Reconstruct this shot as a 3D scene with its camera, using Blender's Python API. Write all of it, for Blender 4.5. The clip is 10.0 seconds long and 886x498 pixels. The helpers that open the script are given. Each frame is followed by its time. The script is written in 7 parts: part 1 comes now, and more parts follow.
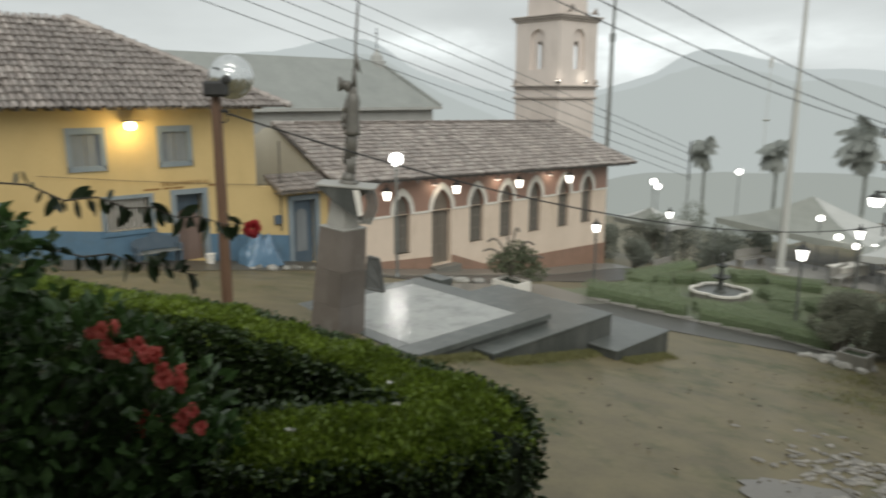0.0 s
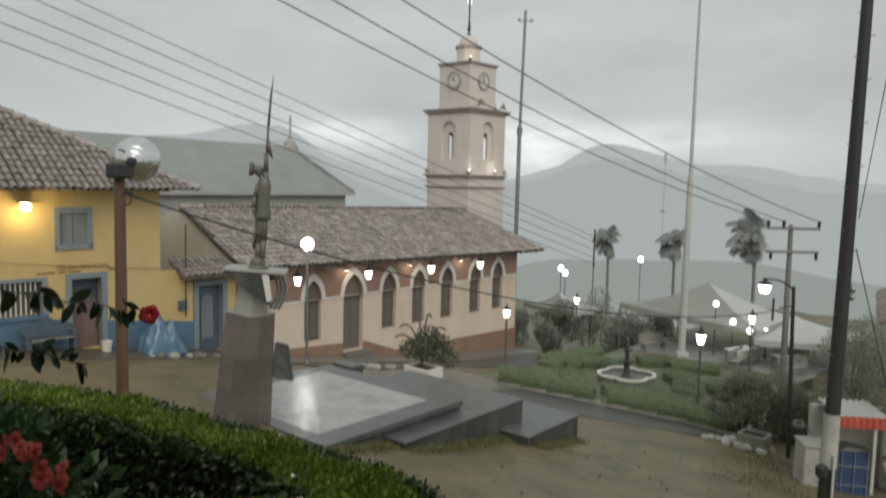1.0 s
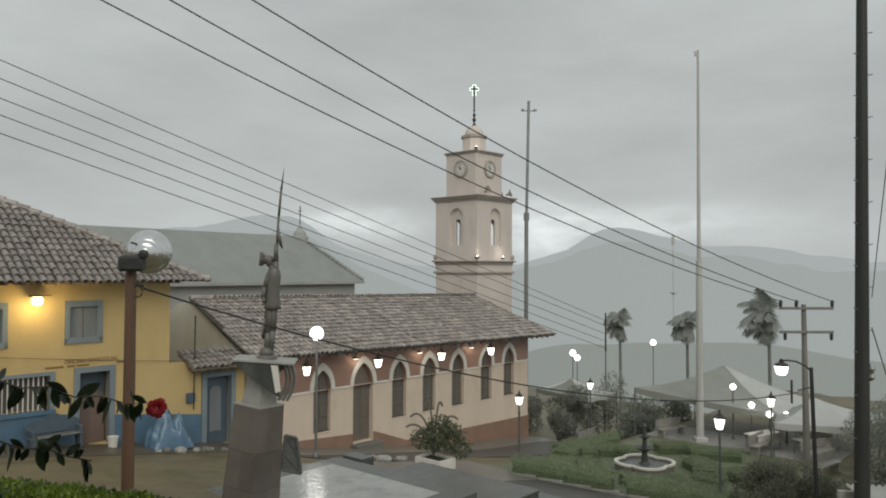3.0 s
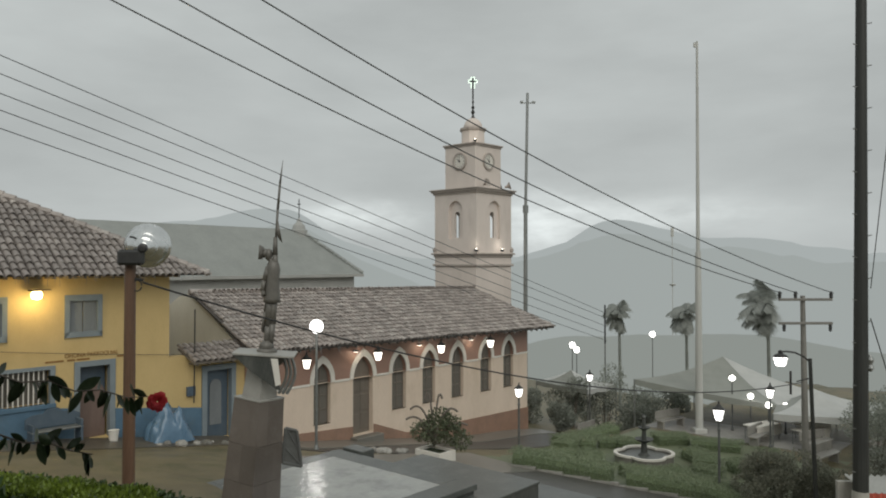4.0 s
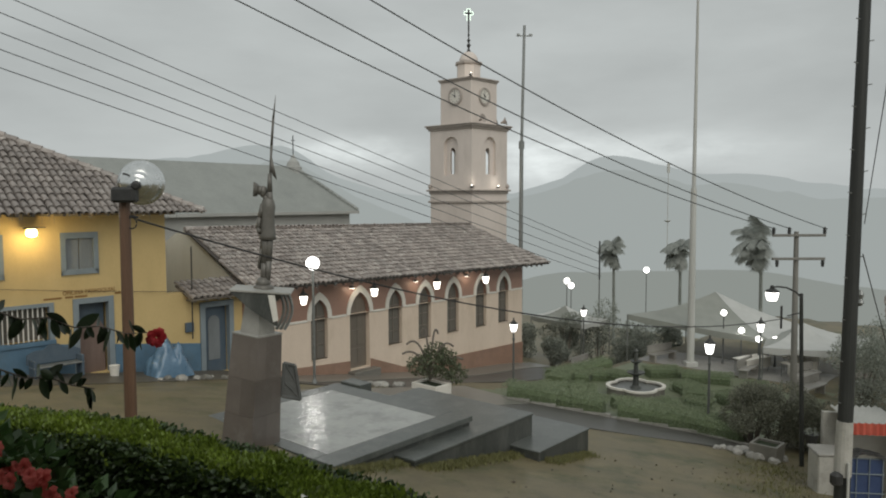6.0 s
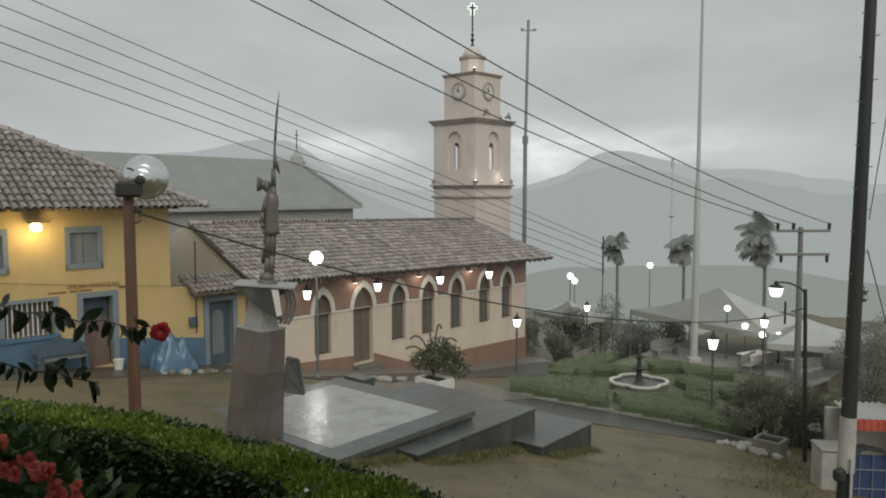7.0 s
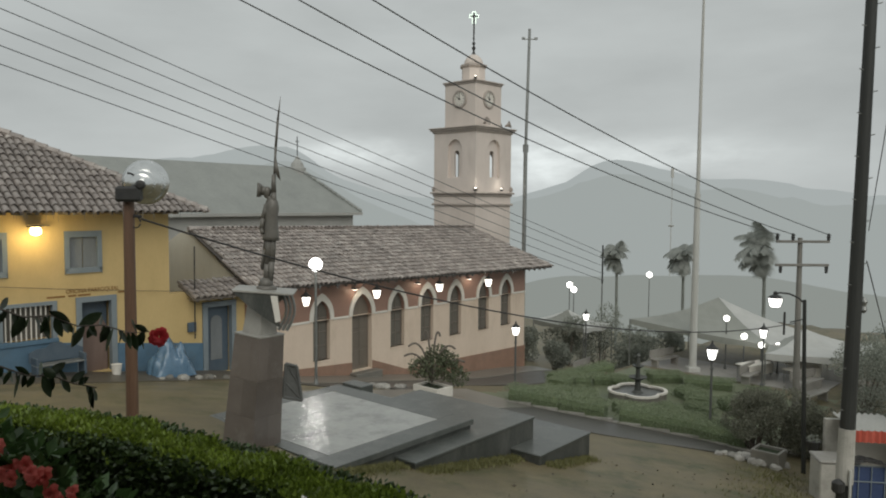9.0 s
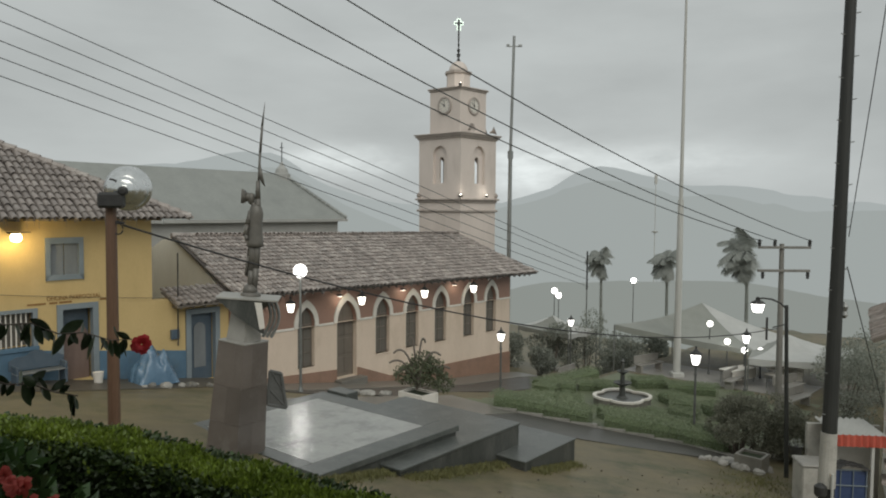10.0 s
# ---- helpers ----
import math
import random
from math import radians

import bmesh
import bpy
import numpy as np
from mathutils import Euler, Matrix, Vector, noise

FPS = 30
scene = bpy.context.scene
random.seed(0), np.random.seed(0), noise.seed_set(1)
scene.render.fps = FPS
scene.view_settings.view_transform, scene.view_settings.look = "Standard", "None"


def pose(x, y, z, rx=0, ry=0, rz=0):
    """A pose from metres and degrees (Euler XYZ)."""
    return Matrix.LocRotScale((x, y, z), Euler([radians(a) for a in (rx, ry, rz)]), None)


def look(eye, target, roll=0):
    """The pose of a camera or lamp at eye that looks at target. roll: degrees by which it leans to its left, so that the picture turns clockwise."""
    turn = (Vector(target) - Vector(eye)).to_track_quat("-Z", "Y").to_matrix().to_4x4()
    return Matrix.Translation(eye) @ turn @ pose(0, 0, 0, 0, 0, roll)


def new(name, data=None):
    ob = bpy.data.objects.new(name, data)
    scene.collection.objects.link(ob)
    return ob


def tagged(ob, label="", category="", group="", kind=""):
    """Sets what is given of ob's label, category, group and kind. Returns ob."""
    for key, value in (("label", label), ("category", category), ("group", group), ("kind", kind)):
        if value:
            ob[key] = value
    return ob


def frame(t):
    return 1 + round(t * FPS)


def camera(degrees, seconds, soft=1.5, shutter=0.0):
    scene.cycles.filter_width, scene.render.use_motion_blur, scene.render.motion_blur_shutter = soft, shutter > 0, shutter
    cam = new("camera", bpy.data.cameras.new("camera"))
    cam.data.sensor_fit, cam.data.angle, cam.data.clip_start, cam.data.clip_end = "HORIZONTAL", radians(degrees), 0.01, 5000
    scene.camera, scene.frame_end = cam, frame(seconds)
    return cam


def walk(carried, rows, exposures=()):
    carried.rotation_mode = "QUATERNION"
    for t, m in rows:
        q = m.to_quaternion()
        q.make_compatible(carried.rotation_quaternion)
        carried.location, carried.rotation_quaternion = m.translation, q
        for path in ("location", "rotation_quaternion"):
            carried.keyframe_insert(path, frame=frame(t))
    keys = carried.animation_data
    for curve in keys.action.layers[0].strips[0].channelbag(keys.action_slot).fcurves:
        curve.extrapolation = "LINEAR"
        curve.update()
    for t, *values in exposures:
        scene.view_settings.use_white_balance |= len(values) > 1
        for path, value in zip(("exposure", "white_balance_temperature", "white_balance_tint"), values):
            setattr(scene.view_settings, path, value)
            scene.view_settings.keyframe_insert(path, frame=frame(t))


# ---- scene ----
cam = camera(62.5, 10.0, soft=1.9, shutter=0.8)
PATH = [
    (0.0, pose(-0.02, 0.00, 8.00, 78.08, -0.16, 6.00)),
    (0.3, pose(-0.01, 0.00, 8.00, 78.80, -0.57, 2.65)),
    (0.5, pose(-0.01, 0.00, 8.00, 80.60, -0.85, 1.14)),
    (1.0, pose(0.00, 0.00, 8.00, 84.87, -1.30, -0.75)),
    (1.5, pose(0.00, 0.00, 8.00, 88.40, -0.45, 0.35)),
    (2.0, pose(0.00, 0.00, 8.00, 90.02, -0.46, -0.13)),
    (2.5, pose(0.00, 0.00, 8.00, 91.72, -0.29, -0.08)),
    (4.0, pose(0.00, 0.00, 8.00, 91.06, 0.05, -0.12)),
    (4.5, pose(0.00, 0.00, 8.00, 90.54, 0.25, 0.04)),
    (5.0, pose(0.00, 0.00, 8.00, 89.17, 0.32, 0.09)),
    (5.5, pose(0.00, 0.00, 8.00, 87.04, 0.17, -0.49)),
    (7.0, pose(0.00, 0.00, 8.00, 85.70, 0.09, -0.20)),
    (7.5, pose(0.00, 0.00, 8.00, 86.00, 0.00, -0.00)),
    (8.0, pose(0.00, 0.00, 8.00, 85.88, -0.07, -0.09)),
    (8.5, pose(0.00, 0.00, 8.00, 86.03, -0.16, -0.15)),
    (9.0, pose(0.00, 0.00, 8.00, 86.29, -0.42, -0.20)),
    (9.5, pose(0.00, 0.00, 8.00, 86.54, -0.47, -0.87)),
    (10.0, pose(0.00, 0.00, 8.00, 86.79, -0.42, -1.37)),
]
walk(cam, PATH, [(0.0, 0.45), (0.5, 0.34), (1.0, 0.17), (1.5, 0.05), (2.0, 0.0), (10.0, 0.0)])

# ---- world, sun, exposure ----
world = bpy.data.worlds.new("overcast_sky")
scene.world = world
world.use_nodes = True
wn, wl = world.node_tree.nodes, world.node_tree.links
wn.clear()


def wnode(kind, **values):
    nd = wn.new(kind)
    for k, v in values.items():
        nd.inputs[k].default_value = v
    return nd


sky = wn.new("ShaderNodeTexSky")
sky.sky_type, sky.sun_disc = "NISHITA", False
sky.sun_elevation, sky.sun_rotation = radians(40), radians(166)
sky.air_density, sky.dust_density, sky.ozone_density = 1.0, 4.0, 1.0
grey = wnode("ShaderNodeHueSaturation", Saturation=0.06, Value=1.0)
wl.new(sky.outputs[0], grey.inputs["Color"])
coord = wn.new("ShaderNodeTexCoord")
stretch = wn.new("ShaderNodeMapping")
stretch.inputs["Scale"].default_value = (1.0, 1.0, 3.2)
wl.new(coord.outputs["Generated"], stretch.inputs["Vector"])
cloud = wnode("ShaderNodeTexNoise", Scale=2.6, Detail=7.0, Roughness=0.52)
wl.new(stretch.outputs[0], cloud.inputs["Vector"])
cloud_range = wn.new("ShaderNodeMapRange")
cloud_range.inputs["From Min"].default_value, cloud_range.inputs["From Max"].default_value = 0.3, 0.72
cloud_range.inputs["To Min"].default_value, cloud_range.inputs["To Max"].default_value = 0.86, 1.14
wl.new(cloud.outputs["Fac"], cloud_range.inputs["Value"])
# an even layer of cloud over the sky, thinner low over the mountains
layer = wnode("ShaderNodeMix")
layer.data_type = "RGBA"
layer.inputs[0].default_value = 0.97
layer.inputs[7].default_value = (4.75, 5.05, 5.0, 1)
wl.new(grey.outputs[0], layer.inputs[6])
tone = wn.new("ShaderNodeVectorMath")
tone.operation = "SCALE"
wl.new(layer.outputs[2], tone.inputs[0])
wl.new(cloud_range.outputs[0], tone.inputs["Scale"])
# break in the cloud, low behind the tower
split = wn.new("ShaderNodeSeparateXYZ")
wl.new(coord.outputs["Generated"], split.inputs[0])


def wmath(op, a, b):
    nd = wn.new("ShaderNodeMath")
    nd.operation = op
    for i, v in enumerate((a, b)):
        if isinstance(v, (int, float)):
            nd.inputs[i].default_value = v
        else:
            wl.new(v, nd.inputs[i])
    return nd.outputs[0]


gap = None
for gx, gz, rx, rz, k in ((-0.11, 0.062, 0.08, 0.022, 0.85), (0.13, 0.055, 0.07, 0.042, 0.8), (0.28, 0.062, 0.12, 0.024, 0.55)):
    dx = wmath("DIVIDE", wmath("SUBTRACT", split.outputs[0], gx), rx)
    dz = wmath("DIVIDE", wmath("SUBTRACT", split.outputs[2], gz), rz)
    bell = wmath("EXPONENT", wmath("MULTIPLY", wmath("ADD", wmath("MULTIPLY", dx, dx), wmath("MULTIPLY", dz, dz)), -1.0), 0)
    ahead = wmath("GREATER_THAN", split.outputs[1], 0.0)
    bell = wmath("MULTIPLY", wmath("MULTIPLY", bell, ahead), k)
    gap = bell if gap is None else wmath("ADD", gap, bell)
ragged = wnode("ShaderNodeTexNoise", Scale=17.0, Detail=6.0, Roughness=0.6)
wl.new(stretch.outputs[0], ragged.inputs["Vector"])
gap = wmath("MULTIPLY", gap, wmath("MULTIPLY", ragged.outputs["Fac"], 1.5))
bright = wn.new("ShaderNodeVectorMath")
bright.operation = "SCALE"
wl.new(tone.outputs[0], bright.inputs[0])
wl.new(wmath("ADD", gap, 1.0), bright.inputs["Scale"])
back = wnode("ShaderNodeBackground", Strength=0.1)
wl.new(bright.outputs[0], back.inputs["Color"])
wout = wn.new("ShaderNodeOutputWorld")
wl.new(back.outputs[0], wout.inputs[0])

sun_data = bpy.data.lights.new("sun", "SUN")
sun_data.energy, sun_data.angle, sun_data.color = 1.2, radians(50), (1.0, 0.965, 0.89)
sun = new("sun", sun_data)
sun.matrix_world = look((20, -60, 70), (0, 20, 0))

# ---- materials ----


def material(name, low, high, rough=0.7, scale=6.0, fine=60.0, bump=0.15, metallic=0.0, wet=0.0, vary=0.0, island=0.0, spots=None, spot_amount=0.5, spot_scale=1.2, emit=None, stretch_z=1.0, film=0.25, thin=0.0):
    """Two base colours mixed by broad and fine noise; a film of water as coat; vary by object, island by loose piece; thin lets light through a leaf."""
    m = bpy.data.materials.new(name)
    m.use_nodes = True
    ns, ln = m.node_tree.nodes, m.node_tree.links
    bsdf = ns["Principled BSDF"]
    geo = ns.new("ShaderNodeNewGeometry")
    mp = ns.new("ShaderNodeMapping")
    mp.inputs["Scale"].default_value = (1, 1, stretch_z)
    ln.new(geo.outputs["Position"], mp.inputs["Vector"])
    big = ns.new("ShaderNodeTexNoise")
    big.inputs["Scale"].default_value, big.inputs["Detail"].default_value, big.inputs["Roughness"].default_value = scale, 5, 0.62
    small = ns.new("ShaderNodeTexNoise")
    small.inputs["Scale"].default_value, small.inputs["Detail"].default_value = fine, 3
    for t in (big, small):
        ln.new(mp.outputs[0], t.inputs["Vector"])
    add = ns.new("ShaderNodeMath")
    add.operation = "MULTIPLY_ADD"
    add.inputs[1].default_value = 0.45
    ln.new(small.outputs["Fac"], add.inputs[0])
    ln.new(big.outputs["Fac"], add.inputs[2])
    rng = ns.new("ShaderNodeMapRange")
    rng.inputs["From Min"].default_value, rng.inputs["From Max"].default_value = 0.45, 1.0
    ln.new(add.outputs[0], rng.inputs["Value"])
    mix = ns.new("ShaderNodeMix")
    mix.data_type = "RGBA"
    mix.inputs[6].default_value, mix.inputs[7].default_value = (*low, 1), (*high, 1)
    ln.new(rng.outputs[0], mix.inputs[0])
    colour = mix.outputs[2]
    if spots:
        sp = ns.new("ShaderNodeTexNoise")
        sp.inputs["Scale"].default_value, sp.inputs["Detail"].default_value, sp.inputs["Roughness"].default_value = spot_scale, 7, 0.68
        ln.new(mp.outputs[0], sp.inputs["Vector"])
        sr = ns.new("ShaderNodeMapRange")
        sr.inputs["From Min"].default_value, sr.inputs["From Max"].default_value = 0.5, 0.68
        sr.inputs["To Max"].default_value = spot_amount
        ln.new(sp.outputs["Fac"], sr.inputs["Value"])
        sm = ns.new("ShaderNodeMix")
        sm.data_type = "RGBA"
        sm.inputs[7].default_value = (*spots, 1)
        ln.new(sr.outputs[0], sm.inputs[0])
        ln.new(colour, sm.inputs[6])
        colour = sm.outputs[2]
    if vary or island:
        hs = ns.new("ShaderNodeHueSaturation")
        vr = ns.new("ShaderNodeMapRange")
        spread = vary or island
        vr.inputs["To Min"].default_value, vr.inputs["To Max"].default_value = 1 - spread, 1 + spread
        if vary:
            ln.new(ns.new("ShaderNodeObjectInfo").outputs["Random"], vr.inputs["Value"])
        else:
            ln.new(geo.outputs["Random Per Island"], vr.inputs["Value"])
        ln.new(vr.outputs[0], hs.inputs["Value"])
        ln.new(colour, hs.inputs["Color"])
        colour = hs.outputs[0]
    ln.new(colour, bsdf.inputs["Base Color"])
    rr = ns.new("ShaderNodeMapRange")
    rr.inputs["To Min"].default_value, rr.inputs["To Max"].default_value = max(0.03, rough - 0.12), min(1, rough + 0.12)
    ln.new(big.outputs["Fac"], rr.inputs["Value"])
    ln.new(rr.outputs[0], bsdf.inputs["Roughness"])
    bsdf.inputs["Metallic"].default_value = metallic
    bsdf.inputs["Coat Weight"].default_value = wet
    bsdf.inputs["Coat Roughness"].default_value = film
    if bump:
        bp = ns.new("ShaderNodeBump")
        bp.inputs["Strength"].default_value, bp.inputs["Distance"].default_value = bump, 0.02
        ln.new(add.outputs[0], bp.inputs["Height"])
        ln.new(bp.outputs[0], bsdf.inputs["Normal"])
        if film < 0.2:
            ln.new(bp.outputs[0], bsdf.inputs["Coat Normal"])
    if thin:
        through_leaf = ns.new("ShaderNodeBsdfTranslucent")
        ln.new(colour, through_leaf.inputs["Color"])
        blend = ns.new("ShaderNodeMixShader")
        blend.inputs[0].default_value = thin
        ln.new(bsdf.outputs[0], blend.inputs[1])
        ln.new(through_leaf.outputs[0], blend.inputs[2])
        ln.new(blend.outputs[0], ns["Material Output"].inputs[0])
    if emit:
        bsdf.inputs["Emission Color"].default_value, bsdf.inputs["Emission Strength"].default_value = (*emit[0], 1), emit[1]
    return m


M = {}
M["dirt"] = material("wet_dirt_and_grass", (0.095, 0.078, 0.04), (0.19, 0.158, 0.084), 0.7, 1.1, 30, 0.5, wet=0.18, spots=(0.055, 0.064, 0.02), spot_amount=0.85, spot_scale=0.8)
M["concrete"] = material("wet_concrete", (0.13, 0.125, 0.108), (0.21, 0.20, 0.175), 0.45, 1.5, 40, 0.15, wet=0.4)
M["slab"] = material("pale_terrazzo", (0.27, 0.278, 0.26), (0.40, 0.405, 0.38), 0.5, 1.3, 7, 1.3, wet=0.6, film=0.1, spots=(0.16, 0.163, 0.153), spot_amount=0.75, spot_scale=1.1)
M["granite"] = material("dark_granite", (0.048, 0.055, 0.05), (0.112, 0.12, 0.11), 0.5, 1.1, 14, 0.5, wet=0.5, film=0.22, spots=(0.16, 0.165, 0.15), spot_amount=0.5, spot_scale=1.6)
M["granite_side"] = material("stained_dark_stone", (0.03, 0.035, 0.031), (0.085, 0.088, 0.08), 0.6, 2.5, 40, 0.2, wet=0.2, spots=(0.14, 0.14, 0.125), spot_amount=0.5, spot_scale=2.6, stretch_z=0.25)
M["asphalt"] = material("wet_asphalt", (0.05, 0.049, 0.044), (0.095, 0.09, 0.08), 0.55, 1.2, 60, 0.3, wet=0.18)
M["kerb"] = material("kerb_stone", (0.22, 0.21, 0.19), (0.34, 0.33, 0.30), 0.6, 2, 40, 0.2, wet=0.2)
M["yellow"] = material("yellow_plaster", (0.50, 0.37, 0.165), (0.58, 0.435, 0.205), 0.8, 0.7, 20, 0.08, spots=(0.45, 0.335, 0.15), spot_amount=0.5, spot_scale=0.6, stretch_z=0.5)
M["blue"] = material("blue_paint", (0.07, 0.135, 0.20), (0.105, 0.185, 0.26), 0.6, 2, 30, 0.08, spots=(0.10, 0.14, 0.17), spot_amount=0.6, spot_scale=1.5)
M["blue_dark"] = material("dark_blue_wood", (0.06, 0.09, 0.12), (0.10, 0.13, 0.16), 0.5, 3, 40, 0.1)
M["cream"] = material("cream_plaster", (0.60, 0.495, 0.395), (0.70, 0.585, 0.475), 0.8, 0.8, 20, 0.06, spots=(0.46, 0.37, 0.27), spot_amount=0.5, spot_scale=0.7, stretch_z=0.4)
M["pinkish"] = material("tower_plaster", (0.60, 0.535, 0.485), (0.70, 0.625, 0.57), 0.8, 0.8, 20, 0.06, spots=(0.46, 0.40, 0.355), spot_amount=0.4, spot_scale=0.5, stretch_z=0.4)
M["ledge"] = material("weathered_cornice", (0.33, 0.29, 0.26), (0.45, 0.40, 0.36), 0.85, 2, 20, 0.15)
M["white"] = material("white_plaster", (0.62, 0.60, 0.54), (0.74, 0.71, 0.65), 0.75, 1.0, 25, 0.05, spots=(0.5, 0.47, 0.41), spot_amount=0.4)
M["greywhite"] = material("grey_plaster", (0.37, 0.36, 0.32), (0.49, 0.475, 0.43), 0.8, 1.6, 25, 0.06, wet=0.15, spots=(0.24, 0.23, 0.20), spot_amount=0.6, spot_scale=2.2)
M["red"] = material("brick_red_plaster", (0.27, 0.165, 0.125), (0.345, 0.215, 0.165), 0.7, 1.2, 25, 0.08, wet=0.15, spots=(0.24, 0.15, 0.115), spot_amount=0.5)
M["plinth"] = material("red_brown_plinth", (0.235, 0.145, 0.10), (0.32, 0.20, 0.145), 0.6, 1.5, 25, 0.1, wet=0.25, spots=(0.17, 0.125, 0.095), spot_amount=0.5)
M["tile"] = material("clay_roof_tile", (0.215, 0.187, 0.168), (0.355, 0.312, 0.282), 0.6, 1.6, 25, 0.3, wet=0.3, island=0.28, spots=(0.52, 0.49, 0.45), spot_amount=0.7, spot_scale=3.0)
M["tile_piece"] = material("clay_roof_tile_single", (0.185, 0.162, 0.147), (0.31, 0.275, 0.25), 0.6, 1.6, 25, 0.3, wet=0.3, vary=0.18, spots=(0.42, 0.40, 0.37), spot_amount=0.4, spot_scale=3.4)
# bed under the tiles, coloured darker so the gaps between them read dark
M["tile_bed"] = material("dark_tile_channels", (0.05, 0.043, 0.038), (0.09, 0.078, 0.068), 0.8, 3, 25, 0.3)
# dark roof lightened to grey in place of the rain haze before it
M["far_roof"] = material("old_roof_hazed", (0.235, 0.25, 0.235), (0.32, 0.335, 0.315), 0.7, 0.9, 12, 0.4, wet=0.25, island=0.2)
M["far_wall"] = material("grey_lime_wall", (0.33, 0.335, 0.315), (0.42, 0.42, 0.40), 0.85, 0.8, 15, 0.1)
M["door"] = material("brown_wood_door", (0.125, 0.108, 0.088), (0.19, 0.165, 0.135), 0.5, 4, 60, 0.1, wet=0.2, stretch_z=0.15)
M["door_red"] = material("reddish_wood_door", (0.145, 0.10, 0.082), (0.205, 0.145, 0.12), 0.6, 4, 60, 0.1, wet=0.15, stretch_z=0.15)
M["wood_pole"] = material("brown_wooden_pole", (0.085, 0.045, 0.025), (0.17, 0.095, 0.055), 0.6, 5, 60, 0.3, wet=0.2, stretch_z=0.1)
M["tar_pole"] = material("tarred_pole", (0.018, 0.02, 0.018), (0.04, 0.042, 0.038), 0.6, 5, 50, 0.3, stretch_z=0.1)
M["grey_pole"] = material("concrete_pole", (0.16, 0.155, 0.14), (0.25, 0.24, 0.215), 0.7, 4, 40, 0.15, stretch_z=0.3)
M["pale_pole"] = material("pale_painted_steel", (0.42, 0.42, 0.39), (0.55, 0.55, 0.52), 0.5, 2, 40, 0.05, stretch_z=0.2)
M["steel"] = material("galvanised_steel", (0.20, 0.21, 0.20), (0.32, 0.33, 0.32), 0.4, 4, 40, 0.05, metallic=0.6)
M["alu"] = material("spun_aluminium", (0.66, 0.67, 0.66), (0.78, 0.79, 0.78), 0.24, 6, 80, 0.02, metallic=1.0)
M["black_metal"] = material("black_iron", (0.02, 0.02, 0.02), (0.045, 0.045, 0.042), 0.5, 8, 60, 0.1)
M["cable"] = material("black_cable", (0.02, 0.02, 0.02), (0.04, 0.04, 0.04), 0.6, 8, 60, 0)
M["far_cable"] = material("bare_wire", (0.07, 0.075, 0.075), (0.10, 0.105, 0.105), 0.5, 8, 60, 0)
M["bronze"] = material("dark_bronze", (0.10, 0.095, 0.082), (0.165, 0.155, 0.135), 0.55, 6, 50, 0.3, metallic=0.2, wet=0.3)
M["pedestal"] = material("red_brown_stone_panel", (0.105, 0.088, 0.076), (0.17, 0.147, 0.13), 0.35, 1.1, 50, 0.1, wet=0.5, film=0.15, vary=0.14, spots=(0.24, 0.225, 0.205), spot_amount=0.5, spot_scale=1.3)
M["pale_stone"] = material("pale_stone_panel", (0.25, 0.245, 0.22), (0.37, 0.36, 0.33), 0.5, 2, 50, 0.08, wet=0.2)
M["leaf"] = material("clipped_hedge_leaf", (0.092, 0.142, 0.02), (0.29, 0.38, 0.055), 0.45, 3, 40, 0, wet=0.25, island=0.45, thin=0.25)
# darker copy of the hedge leaf, paints the shade down its sides
M["leaf_shaded"] = material("shaded_hedge_leaf", (0.022, 0.044, 0.011), (0.062, 0.10, 0.024), 0.5, 3, 40, 0, wet=0.15, island=0.4)
# near-black core paints the shade between leaves; also used as soil
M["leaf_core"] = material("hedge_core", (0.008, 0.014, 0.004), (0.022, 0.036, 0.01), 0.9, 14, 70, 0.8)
M["leaf_dark"] = material("dark_shrub_leaf", (0.036, 0.078, 0.023), (0.094, 0.165, 0.05), 0.42, 3, 40, 0, wet=0.15, island=0.4, thin=0.2)
M["leaf_twig"] = material("dark_drooping_leaf", (0.016, 0.032, 0.012), (0.045, 0.07, 0.028), 0.4, 9, 60, 0.1, wet=0.2, vary=0.4)
# garden and distant foliage, paled and greyed in place of rain haze
M["leaf_park"] = material("hazed_park_hedge_leaf", (0.165, 0.205, 0.125), (0.255, 0.30, 0.185), 0.6, 3, 40, 0, wet=0.3, island=0.15)
M["leaf_grey"] = material("haze_grey_leaf", (0.23, 0.25, 0.21), (0.34, 0.36, 0.31), 0.6, 3, 40, 0, wet=0.25, island=0.2, thin=0.45)
M["leaf_lane"] = material("hazed_lane_shrub_leaf", (0.17, 0.175, 0.13), (0.28, 0.285, 0.22), 0.6, 3, 40, 0, wet=0.25, island=0.3, thin=0.5)
M["palm"] = material("hazed_palm_leaf", (0.29, 0.31, 0.285), (0.38, 0.40, 0.37), 0.6, 3, 40, 0, wet=0.3, island=0.2, thin=0.4)
M["bark"] = material("grey_bark", (0.10, 0.085, 0.07), (0.19, 0.165, 0.14), 0.85, 4, 40, 0.4, stretch_z=0.4)
M["petal"] = material("coral_petal", (0.60, 0.075, 0.07), (0.78, 0.21, 0.16), 0.6, 12, 90, 0.05, island=0.2, thin=0.2)
M["petal_red"] = material("crimson_petal", (0.55, 0.02, 0.03), (0.72, 0.05, 0.06), 0.5, 12, 90, 0.05, island=0.2)
M["canvas"] = material("pale_awning_canvas", (0.38, 0.385, 0.365), (0.48, 0.485, 0.46), 0.6, 1.2, 30, 0.1, wet=0.3)
M["canvas_dark"] = material("grey_green_awning_canvas", (0.20, 0.21, 0.185), (0.265, 0.275, 0.245), 0.6, 1.2, 30, 0.1, wet=0.3)
